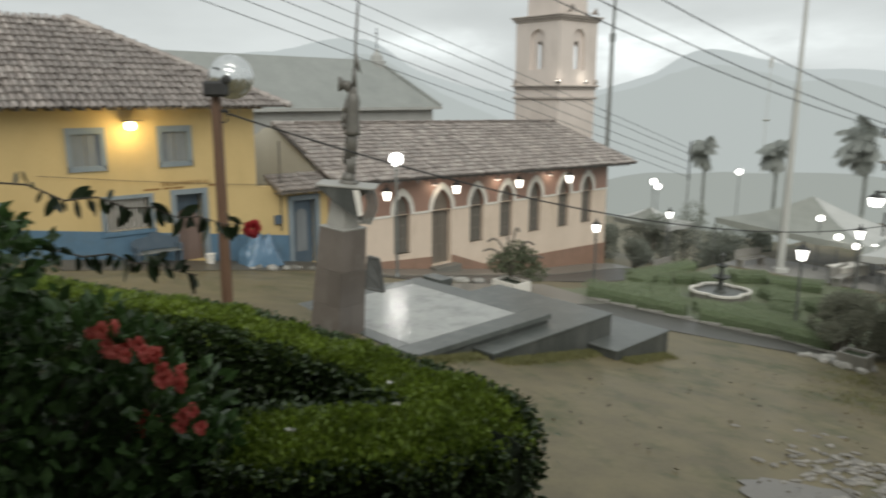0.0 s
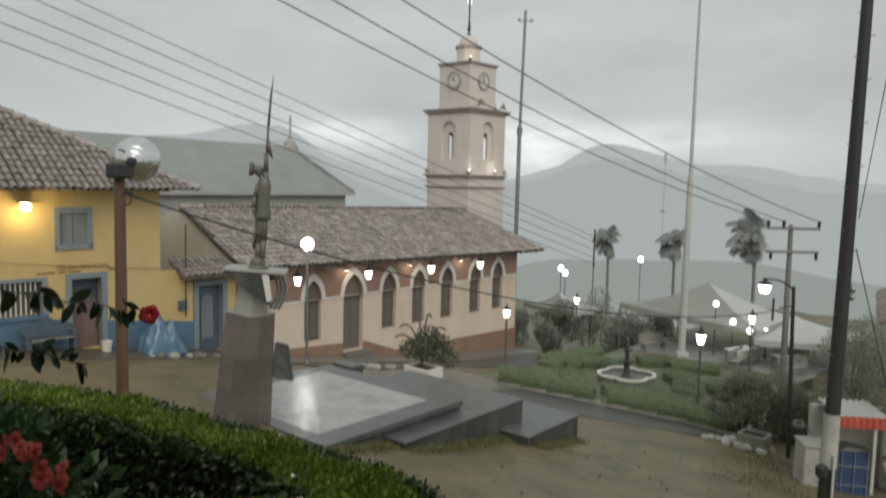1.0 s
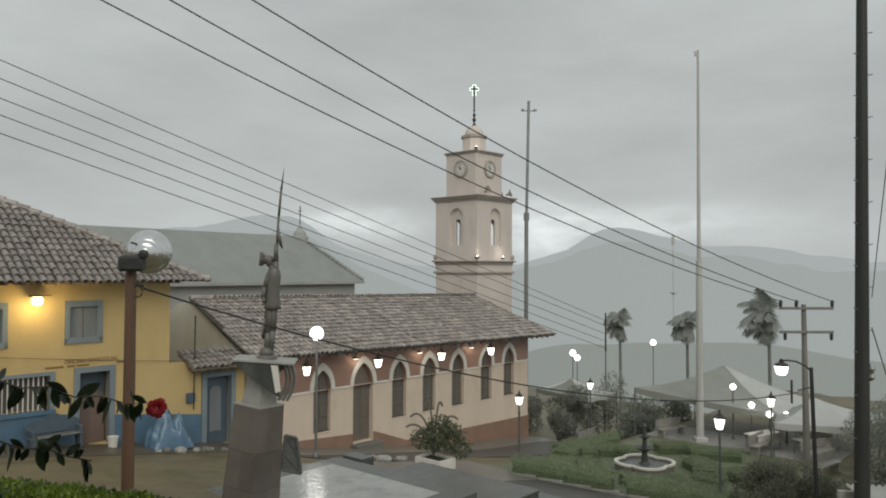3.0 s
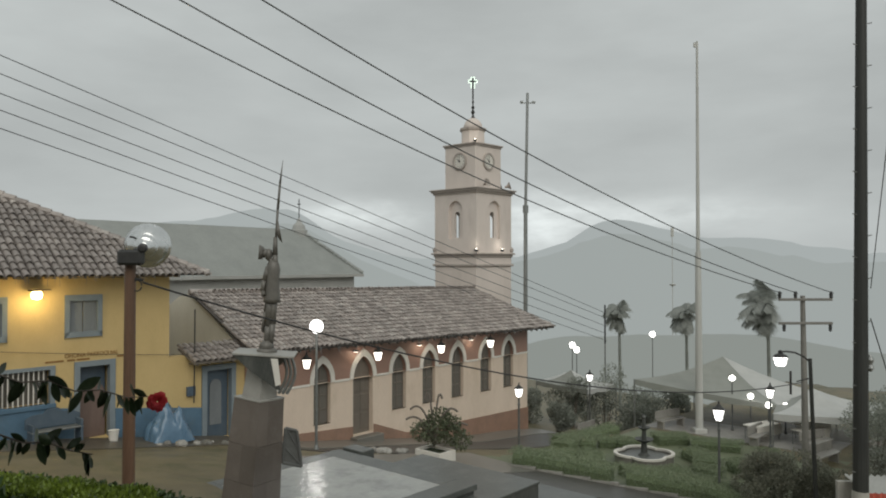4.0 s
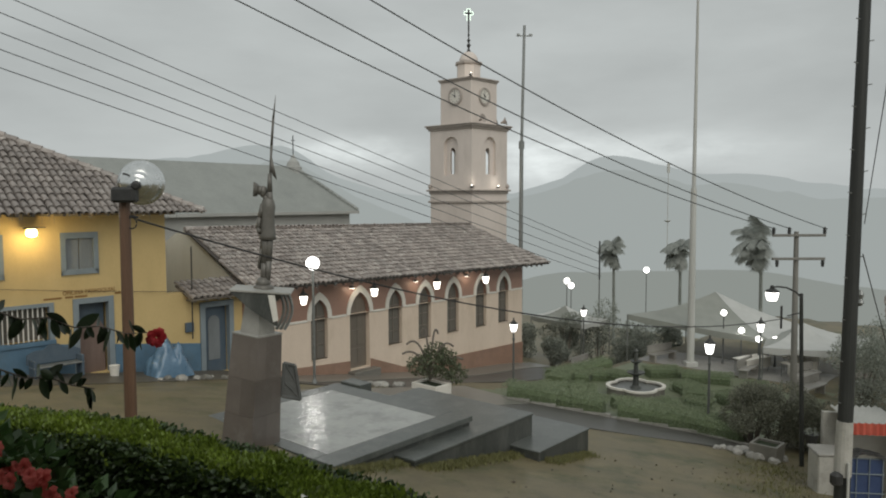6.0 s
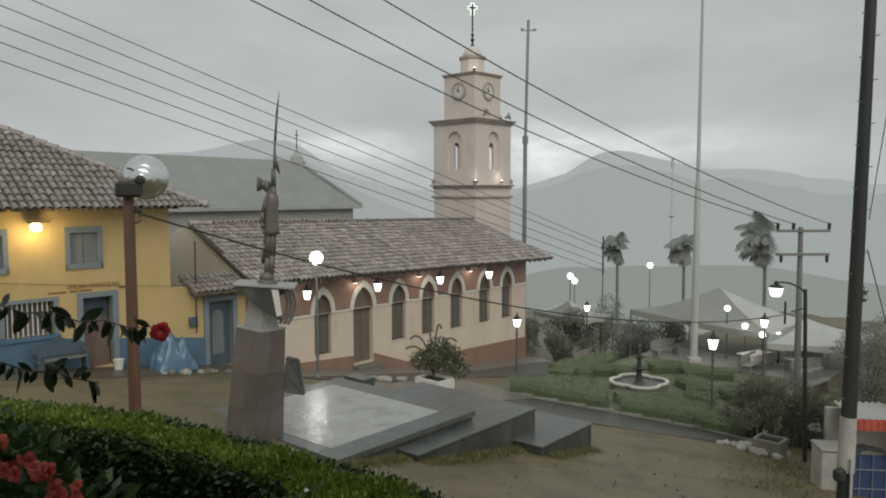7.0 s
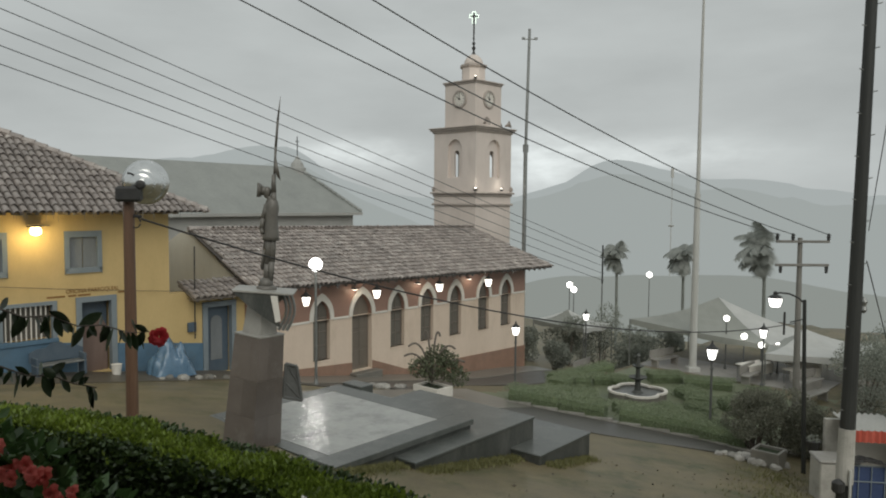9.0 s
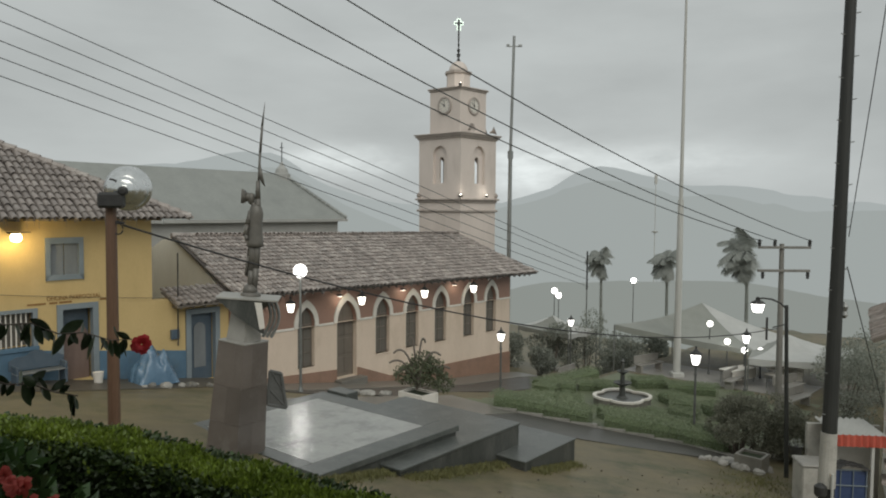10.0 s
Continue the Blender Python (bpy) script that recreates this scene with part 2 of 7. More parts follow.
M["tin"] = material("red_corrugated_sheet", (0.42, 0.075, 0.05), (0.55, 0.13, 0.09), 0.45, 3, 30, 0.05, wet=0.3)
M["tarp"] = material("blue_plastic_sheet", (0.07, 0.14, 0.22), (0.12, 0.21, 0.30), 0.3, 3, 25, 0.3, wet=0.4)
M["hill"] = material("hill_scrub", (0.10, 0.105, 0.085), (0.17, 0.175, 0.145), 0.9, 0.06, 0.6, 0)
M["sign"] = material("dark_sign_paint", (0.22, 0.12, 0.035), (0.28, 0.15, 0.05), 0.8, 8, 60, 0)
M["cobble"] = material("wet_cobble", (0.14, 0.13, 0.112), (0.26, 0.245, 0.215), 0.55, 5, 50, 0.3, wet=0.25, vary=0.3)
# core lightened with its leaves to stand for mist over the garden
M["park_core"] = material("garden_hedge_core", (0.10, 0.135, 0.07), (0.15, 0.19, 0.10), 0.9, 6, 60, 0.3)
# blue frame paint greyed to stand for mist; also on the yard gate's bars
M["blue_grey"] = material("misted_blue_grey_paint", (0.17, 0.205, 0.225), (0.225, 0.265, 0.285), 0.6, 2, 30, 0.08)
M["limewash"] = material("old_limewash", (0.66, 0.63, 0.53), (0.78, 0.75, 0.645), 0.85, 0.9, 20, 0.08, spots=(0.55, 0.51, 0.41), spot_amount=0.5, spot_scale=0.7, stretch_z=0.4)
M["shutter"] = material("grey_wood_shutter", (0.15, 0.165, 0.17), (0.21, 0.225, 0.23), 0.6, 3, 40, 0.1, stretch_z=0.3)
M["rock"] = material("pale_rubble_stone", (0.24, 0.232, 0.208), (0.38, 0.368, 0.335), 0.7, 5, 50, 0.3, wet=0.2, vary=0.25)
# lamp-post iron greyed in place of haze; also used for the pedestal's frame
M["post_iron"] = material("grey_iron", (0.08, 0.083, 0.08), (0.13, 0.134, 0.13), 0.5, 6, 50, 0.1, wet=0.2)


def glow(name, colour, strength):
    m = bpy.data.materials.new(name)
    m.use_nodes = True
    b = m.node_tree.nodes["Principled BSDF"]
    b.inputs["Base Color"].default_value = (0.9, 0.9, 0.88, 1)
    b.inputs["Emission Color"].default_value, b.inputs["Emission Strength"].default_value = (*colour, 1), strength
    return m


M["globe"] = glow("lit_globe_glass", (1.0, 0.98, 0.94), 4.5)
M["lamp_white"] = glow("lit_lantern_glass", (1.0, 0.97, 0.92), 4.0)
M["lamp_warm"] = glow("lit_warm_glass", (1.0, 0.93, 0.82), 4.0)
M["lamp_yellow"] = glow("lit_yellow_bulb", (1.0, 0.80, 0.38), 9.0)
M["led"] = glow("lit_cross_tube", (0.75, 1.0, 0.8), 1.1)
glass = bpy.data.materials.new("window_glass")
glass.use_nodes = True
gb = glass.node_tree.nodes["Principled BSDF"]
# pane colour raised to stand for rain haze over dark glass
gb.inputs["Base Color"].default_value, gb.inputs["Roughness"].default_value = (0.15, 0.14, 0.122, 1), 0.25
M["glass"] = glass

# ---- building helpers ----
ORIGIN = pose(-5.05, 31.0, 0, 0, 0, math.degrees(math.atan2(0.733, 0.68)))  # x along the street, y away from it


def street(s, w, z=0.0):
    return ORIGIN @ Vector((s, w, z))


def smooth01(a, b, v):
    k = min(1, max(0, (v - a) / (b - a)))
    return k * k * (3 - 2 * k)


def ground_z(x, y):
    """Height of the sloping square at a place."""
    loc = ORIGIN.inverted() @ Vector((x, y, 0))
    s, w = loc.x, loc.y
    z = 1.124 - 0.178 * s + 0.0188 * w
    flat = max(z, -0.35 - 0.012 * (s - 4)) if s < 38 else z
    k = smooth01(-4.0, -6.5, w) * smooth01(48, 40, s)
    z = z * (1 - k) + flat * k
    if s < -14:
        z = z * 0.5 + 0.5 * (1.124 + 0.178 * 14 + 0.0188 * w)
    kb = smooth01(-6.5, -1.5, w) * smooth01(26, 16, s)
    z = z * (1 - kb) + (0.75 - 0.155 * s - 0.32 * smooth01(-5, -1.5, s) * smooth01(14, 8, s)) * kb
    if x < -20:
        z = min(z, 6.5)
    return z


def gz(s, w):
    p = street(s, w)
    return ground_z(p.x, p.y)


def thing(name, m, label, category, group="", kind=""):
    e = new(name)
    e.empty_display_size = 0.2
    e.matrix_world = m
    return tagged(e, label, category, group, kind)


def finish(bm, name, mat):
    bmesh.ops.recalc_face_normals(bm, faces=bm.faces)
    me = bpy.data.meshes.new(name)
    bm.to_mesh(me)
    bm.free()
    me.materials.append(mat)
    return me


def part(name, bm, mat, parent=None, label="", m=None, smooth=False):
    me = finish(bm, name, M[mat])
    if smooth:
        me.shade_smooth()
    ob = new(name, me)
    if parent is not None:
        ob.parent = parent
    if m is not None:
        ob.matrix_basis = m
    if label:
        ob["label"] = label
    return ob


def box(bm, x0, x1, y0, y1, z0, z1, bevel=0.0, m=None):
    r = bmesh.ops.create_cube(bm, size=1.0)["verts"]
    for v in r:
        v.co = Vector((x0 + (v.co.x + 0.5) * (x1 - x0), y0 + (v.co.y + 0.5) * (y1 - y0), z0 + (v.co.z + 0.5) * (z1 - z0)))
    if m is not None:
        bmesh.ops.transform(bm, matrix=m, verts=r)
    if bevel:
        edges = list({e for v in r for e in v.link_edges})
        bmesh.ops.bevel(bm, geom=edges, offset=bevel, segments=1, affect="EDGES")
    return bm


def a_box(*a, bevel=0.0, m=None):
    return box(bmesh.new(), *a, bevel=bevel, m=m)


def tube(bm, p, q, r0, r1=None, n=10):
    p, q = Vector(p), Vector(q)
    d = q - p
    r = bmesh.ops.create_cone(bm, cap_ends=True, segments=n, radius1=r0, radius2=r0 if r1 is None else r1, depth=d.length)["verts"]
    bmesh.ops.transform(bm, matrix=Matrix.Translation((p + q) / 2) @ d.to_track_quat("Z", "Y").to_matrix().to_4x4(), verts=r)
    return bm


def a_tube(*a, **k):
    return tube(bmesh.new(), *a, **k)


def lathe(bm, profile, n=20, m=None):
    """Turn (radius, height) pairs round z."""
    rings = []
    for r, z in profile:
        rings.append([bm.verts.new((max(r, 1e-4) * math.cos(2 * math.pi * i / n), max(r, 1e-4) * math.sin(2 * math.pi * i / n), z)) for i in range(n)])
    made = [v for ring in rings for v in ring]
    for a, b in zip(rings, rings[1:]):
        for i in range(n):
            bm.faces.new((a[i], a[(i + 1) % n], b[(i + 1) % n], b[i]))
    bm.faces.new(rings[0][::-1])
    bm.faces.new(rings[-1])
    if m is not None:
        bmesh.ops.transform(bm, matrix=m, verts=made)
    return bm


def slab(bm, outline, y0, y1, axis="y"):
    """A plate of the given outline: (x, z) pairs run from y0 to y1, or (x, y) pairs from z0 to z1."""
    mk = (lambda a, b, c: (a, c, b)) if axis == "y" else (lambda a, b, c: (a, b, c))
    f0 = [bm.verts.new(mk(a, b, y0)) for a, b in outline]
    f1 = [bm.verts.new(mk(a, b, y1)) for a, b in outline]
    bm.faces.new(f0)
    bm.faces.new(f1[::-1])
    for i in range(len(outline)):
        j = (i + 1) % len(outline)
        bm.faces.new((f0[i], f0[j], f1[j], f1[i]))
    return bm


def a_slab(*a, **k):
    return slab(bmesh.new(), *a, **k)


def pointed(cx, z0, z1, half, n=7):
    """Outline of a pointed arch: straight jambs and two arcs that meet at z1."""
    zs = z1 - half * 1.62
    pts = [(cx - half, z0), (cx - half, zs)]
    for i in range(1, n):
        a = math.acos((1.82 - 1) / 1.82) * i / n
        r = 1.82 * half
        pts.append((cx - half + r - r * math.cos(a), zs + r * math.sin(a)))
    pts.append((cx, z1))
    pts += [(2 * cx - x, z) for x, z in pts[-2::-1]]
    return pts


def round_arch(cx, z0, z1, half, n=8):
    zs = z1 - half
    pts = [(cx - half, z0)]
    pts += [(cx - half * math.cos(math.pi * i / n), zs + half * math.sin(math.pi * i / n)) for i in range(n + 1)]
    return pts + [(cx + half, z0)]


def ring(bm, outer, inner, y0, y1):
    """A band between two open outlines with as many points each, from y0 to y1."""
    n = len(outer)
    o0 = [bm.verts.new((x, y0, z)) for x, z in outer]
    i0 = [bm.verts.new((x, y0, z)) for x, z in inner]
    o1 = [bm.verts.new((x, y1, z)) for x, z in outer]
    i1 = [bm.verts.new((x, y1, z)) for x, z in inner]
    for k in range(n - 1):
        bm.faces.new((o0[k], o0[k + 1], i0[k + 1], i0[k]))
        bm.faces.new((o1[k], i1[k], i1[k + 1], o1[k + 1]))
        bm.faces.new((o0[k], o1[k], o1[k + 1], o0[k + 1]))
        bm.faces.new((i0[k], i0[k + 1], i1[k + 1], i1[k]))
    for k in (0, n - 1):
        bm.faces.new((o0[k], i0[k], i1[k], o1[k]))
    return bm


def wall_with_openings(name, mat, parent, x0, x1, z0, z1, y0, y1, openings, label="", top=None):
    """A wall in the xz plane, cut through by the outlines given, as one mesh."""
    bm = bmesh.new()
    edges = sorted({x0, x1, *(p for o in openings for p in (min(q[0] for q in o), max(q[0] for q in o)))})
    tz = top or (lambda x: z1)
    for a, b in zip(edges, edges[1:]):
        inside = [o for o in openings if min(q[0] for q in o) <= a + 1e-6 and max(q[0] for q in o) >= b - 1e-6]
        if not inside:
            slab(bm, [(a, z0), (b, z0), (b, tz(b)), (a, tz(a))], y0, y1)
        else:
            o = inside[0]
            zb = min(q[1] for q in o)
            if zb > z0 + 1e-4:
                slab(bm, [(a, z0), (b, z0), (b, zb), (a, zb)], y0, y1)
            slab_top = [q for q in o if q[1] > zb + 1e-6]
            for (xa, za), (xb, zb2) in zip(slab_top, slab_top[1:]):
                if xb - xa > 1e-5:
                    slab(bm, [(xa, za), (xb, zb2), (xb, tz(xb)), (xa, tz(xa))], y0, y1)
    bmesh.ops.remove_doubles(bm, verts=bm.verts, dist=0.0005)
    return part(name, bm, mat, parent, label)


def mesh_of(name, verts, faces, mat, parent=None, label="", smooth=False):
    me = bpy.data.meshes.new(name)
    me.from_pydata([tuple(v) for v in verts], [], [tuple(f) for f in faces])
    me.materials.append(M[mat])
    me.update()
    if smooth:
        me.shade_smooth()
    ob = new(name, me)
    if parent is not None:
        ob.parent = parent
    if label:
        ob["label"] = label
    return ob


def leaf_cloud(places, normals, size, rng, lean=0.7, fold=0.25):
    """Small pointed folded leaves at the places given: verts and faces."""
    n = len(places)
    d = normals + rng.normal(0, lean, (n, 3))
    d /= np.linalg.norm(d, axis=1)[:, None]
    side = np.cross(d, rng.normal(0, 1, (n, 3)))
    side /= np.linalg.norm(side, axis=1)[:, None] + 1e-9
    up = np.cross(side, d)
    L = size * rng.uniform(0.65, 1.3, n)[:, None]
    base = places
    tip = places + d * L
    mid = places + d * L * 0.5 - up * L * fold * 0.3
    a = mid + side * L * 0.3 + up * L * fold * 0.5
    b = mid - side * L * 0.3 + up * L * fold * 0.5
    verts = np.stack([base, a, tip, b], 1).reshape(-1, 3)
    i = np.arange(n)[:, None] * 4
    return verts, np.concatenate([i + [[0, 1, 2]], i + [[0, 2, 3]]])


def wire(name, pts, r, mat, label, category, sag=0.0, n=24, group=""):
    """A hanging cable through two points with a sag, as one thin tube."""
    a, b = Vector(pts[0]), Vector(pts[1])
    cu = [a.lerp(b, i / n) - Vector((0, 0, sag * 4 * (i / n) * (1 - i / n))) for i in range(n + 1)]
    bm = bmesh.new()
    d = (b - a).normalized()
    side = d.cross(Vector((0, 0, 1))).normalized()
    up = side.cross(d)
    rings = [[bm.verts.new(p + (side * math.cos(k * math.pi / 2.5) + up * math.sin(k * math.pi / 2.5)) * r) for k in range(5)] for p in cu]
    for p, q in zip(rings, rings[1:]):
        for k in range(5):
            bm.faces.new((p[k], p[(k + 1) % 5], q[(k + 1) % 5], q[k]))
    return tagged(part(name, bm, mat), label, category, group)

# ---- ground ----


def build_ground():
    xs = sorted({*np.arange(-60, 61, 1.5), *np.arange(-12, 16, 0.75), *[-3000, -1500, -700, -300, -150, -90, 90, 150, 300, 700, 1500, 3000]})
    ys = sorted({*np.arange(-12, 75, 1.5), *np.arange(5, 32, 0.75), *[-900, -300, -80, -30, 90, 120, 170, 240, 350, 600, 1200, 2500]})
    verts = [(x, y, ground_z(x, y) + 0.05 * noise.noise(Vector((x * 0.4, y * 0.4, 0)))) for y in ys for x in xs]
    w = len(xs)
    faces = [(j * w + i, j * w + i + 1, (j + 1) * w + i + 1, (j + 1) * w + i) for j in range(len(ys) - 1) for i in range(w - 1)]
    g = mesh_of("ground", verts, faces, "dirt", smooth=True)
    return tagged(g, "wet sloping ground of brown dirt and thin grass", "ground", kind="structure")


build_ground()


def strip(name, s0, s1, w0, w1, lift, thick, mat, label, category, step=1.0):
    """A paved strip that follows the slope."""
    ns, nw = max(1, int((s1 - s0) / step)), max(1, int((w1 - w0) / step))
    bm = bmesh.new()
    top = [[bm.verts.new((*street(s0 + (s1 - s0) * i / ns, w0 + (w1 - w0) * j / nw).xy, gz(s0 + (s1 - s0) * i / ns, w0 + (w1 - w0) * j / nw) + lift)) for j in range(nw + 1)] for i in range(ns + 1)]
    for i in range(ns):
        for j in range(nw):
            bm.faces.new((top[i][j], top[i + 1][j], top[i + 1][j + 1], top[i][j + 1]))
    ext = bmesh.ops.extrude_face_region(bm, geom=bm.faces[:])
    for v in ext["geom"]:
        if isinstance(v, bmesh.types.BMVert):
            v.co.z -= thick
    return tagged(part(name, bm, mat), label, category, kind="structure")


def between(pairs, v):
    """Value at v on a line through (place, value) pairs."""
    for (a, p), (b, q) in zip(pairs, pairs[1:]):
        if v <= b:
            return p + (q - p) * (v - a) / (b - a)
    return pairs[-1][1]


def lane_far(w):
    return between([(-22, 4.2), (-14.8, 4.15), (-9.2, 2.0), (-5, 0.3)], w)


def lane_near(w):
    return between([(-22, 4.0), (-17.4, 3.3), (-15.8, 2.4), (-14.5, 1.25), (-13.1, 0.3), (-11.5, -0.15), (-5, -1.6)], w)


def lane_strip(name, near, far, w0, w1, lift, thick, mat, label, category, n=30, cross=6):
    """A strip between two bent edges that follows the slope."""
    bm = bmesh.new()
    rows = []
    for i in range(n + 1):
        w = w0 + (w1 - w0) * i / n
        a, b = near(w), far(w)
        rows.append([bm.verts.new((*street(a + (b - a) * j / cross, w).xy, gz(a + (b - a) * j / cross, w) + lift)) for j in range(cross + 1)])
    for p, q in zip(rows, rows[1:]):
        for j in range(cross):
            bm.faces.new((p[j], p[j + 1], q[j + 1], q[j]))
    ext = bmesh.ops.extrude_face_region(bm, geom=bm.faces[:])
    for v in ext["geom"]:
        if isinstance(v, bmesh.types.BMVert):
            v.co.z -= thick
    return tagged(part(name, bm, mat), label, category, kind="structure")


lane_strip("road", lane_near, lane_far, -17.4, -5.0, 0.035, 0.3, "asphalt", "narrow wet asphalt lane beside the garden", "road")
strip("street", -4, 34, -5.0, -1.6, 0.03, 0.3, "asphalt", "wet asphalt street along the church", "road")
strip("pavement", -4.0, 15.5, -1.6, 0.02, 0.06, 0.35, "concrete", "wet concrete pavement at the foot of the church", "pavement")
M["mud"] = material("dark_wet_mud", (0.055, 0.048, 0.034), (0.115, 0.10, 0.075), 0.6, 1.4, 30, 0.5, wet=0.25, spots=(0.15, 0.13, 0.09), spot_amount=0.5, spot_scale=1.3)
strip("apron", -14.0, -4.0, -1.9, 0.05, 0.03, 0.3, "mud", "dark muddy ground at the foot of the house wall", "ground", 0.5)
strip("pavement_2", -6.2, 2.2, -9.6, -6.3, 0.05, 0.3, "concrete", "wet concrete walk between monument and planting", "pavement")
for k in range(9):
    kw = -8.6 - k * 0.9
    ks = lane_far(kw) + 0.04
    lean_ = math.degrees(math.atan2(lane_far(kw) - lane_far(kw - 0.9), 0.9))
    kb = thing("kerb", ORIGIN @ pose(ks, kw, gz(ks, kw), 0, 0, -lean_), "pale worn kerb stone along the lane", "kerb", "kerb stones", "structure")
    part("kerb_stone", a_box(-0.07, 0.07, -0.96, 0, -0.25, 0.09 + 0.015 * math.sin(k * 3.1), bevel=0.02), "kerb", kb)

# ---- hills and mountains ----


def ridge(name, y, xs, height, base, mat, label, depth, rough):
    rows = 9
    verts, faces = [], []
    for j in range(rows):
        k = j / (rows - 1)
        for x in xs:
            h = height(x) + rough * noise.fractal(Vector((x / (depth * 0.45), j * 0.35, y * 0.01)), 0.9, 2.0, 6)
            verts.append((x + depth * 0.06 * noise.noise(Vector((x / depth * 3, j, 3))), y - depth * (1 - k), base + (h - base) * k ** 0.85))
    w = len(xs)
    for j in range(rows - 1):
        for i in range(w - 1):
            faces.append((j * w + i, j * w + i + 1, (j + 1) * w + i + 1, (j + 1) * w + i))
    return tagged(mesh_of(name, verts, faces, mat, smooth=True), label, "mountain", kind="structure")


def bell(x, c, w):
    return math.exp(-((x - c) / w) ** 2)


# rain haze over far ridges is put in as flat grey emission
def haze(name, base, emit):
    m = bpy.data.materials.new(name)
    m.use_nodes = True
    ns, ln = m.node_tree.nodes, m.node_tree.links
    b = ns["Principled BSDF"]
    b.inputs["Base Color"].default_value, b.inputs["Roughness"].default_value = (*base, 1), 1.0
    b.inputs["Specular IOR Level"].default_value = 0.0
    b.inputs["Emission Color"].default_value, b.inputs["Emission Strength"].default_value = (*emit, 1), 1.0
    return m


# nearer ridges glow less, so the painted haze thins towards the garden
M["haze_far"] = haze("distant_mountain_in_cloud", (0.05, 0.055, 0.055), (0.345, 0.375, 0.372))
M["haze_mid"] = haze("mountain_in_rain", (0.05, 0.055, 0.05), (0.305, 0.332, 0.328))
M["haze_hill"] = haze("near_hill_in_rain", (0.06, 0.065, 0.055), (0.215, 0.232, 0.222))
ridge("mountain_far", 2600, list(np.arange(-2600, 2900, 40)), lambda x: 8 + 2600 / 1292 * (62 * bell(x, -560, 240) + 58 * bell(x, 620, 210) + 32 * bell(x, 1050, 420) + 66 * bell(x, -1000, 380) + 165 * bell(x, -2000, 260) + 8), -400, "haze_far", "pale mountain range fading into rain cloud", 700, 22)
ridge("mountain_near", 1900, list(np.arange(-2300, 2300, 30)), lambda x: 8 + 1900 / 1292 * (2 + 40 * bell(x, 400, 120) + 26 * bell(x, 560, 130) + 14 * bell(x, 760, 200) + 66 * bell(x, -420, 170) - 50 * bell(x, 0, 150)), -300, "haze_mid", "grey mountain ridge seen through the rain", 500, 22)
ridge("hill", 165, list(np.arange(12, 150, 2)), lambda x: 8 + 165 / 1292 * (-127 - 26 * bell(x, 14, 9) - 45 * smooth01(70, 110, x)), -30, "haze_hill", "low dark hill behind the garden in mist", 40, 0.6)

# ---- roof tiles ----


def tile_mesh(length=0.44, r=0.108, taper=0.8, n=5):
    """One half-round clay tile, convex side up, x along its length, with thickness."""
    verts, faces = [], []
    for t in (0.0, 0.022):
        for x, k in ((0, 1.0), (length, taper)):
            for i in range(n + 1):
                a = math.pi * i / n
                verts.append((x, (r * k - t) * math.cos(a), (r * k - t) * math.sin(a)))
    m = n + 1
    for i in range(n):
        faces.append((i, i + 1, m + i + 1, m + i))
        faces.append((2 * m + i, i, i + 1, 2 * m + i + 1)[::-1])
    return np.array(verts), np.array(faces)


TILE_V, TILE_F = tile_mesh()


def tile_field(corner, along, up, length_at, rows, pitch=0.235, run=0.36, rng=None, keep=None):
    """Matrices of the tiles of one roof face: corner at the eave, unit vectors along the eave and up the slope."""
    a, b = Vector(along).normalized(), Vector(up).normalized()
    c = a.cross(b)
    out = []
    for j in range(rows):
        lo, hi = length_at(j * run)
        for i in range(int(math.floor(lo / pitch)), int(math.ceil(hi / pitch))):
            t = (i + 0.5) * pitch
            if t < lo or t > hi:
                continue
            p = Vector(corner) + a * (t + rng.uniform(-0.015, 0.015)) + b * (j * run + rng.uniform(-0.03, 0.03)) + c * (0.045 + rng.uniform(-0.01, 0.016))
            turn = rng.uniform(-0.03, 0.03)
            b2 = (b * math.cos(turn) + a * math.sin(turn)).normalized()
            tip = (b2 - c * 0.09).normalized()
            y = c.cross(tip).normalized()
            z = tip.cross(y)
            out.append(Matrix(((tip.x, y.x, z.x, p.x), (tip.y, y.y, z.y, p.y), (tip.z, y.z, z.z, p.z), (0, 0, 0, 1))))
    return out


def joined_tiles(name, mats, mat, parent, label=""):
    n = len(mats)
    arr = np.array([[list(r) for r in m] for m in mats])
    v = np.einsum("nij,kj->nki", arr[:, :3, :3], TILE_V) + arr[:, None, :3, 3]
    f = (TILE_F[None] + (np.arange(n) * len(TILE_V))[:, None, None]).reshape(-1, 4)
    return tagged(mesh_of(name, v.reshape(-1, 3), f, mat, parent, label), kind="stuff")


# ---- church ----
WINDOWS = (0.0, 4.5, 6.52, 8.62, 10.9, 12.85)


def eave_z(s):
    return 4.54 - 0.0150 * s


def ridge_z(s):
    return 6.66 - 0.0175 * s


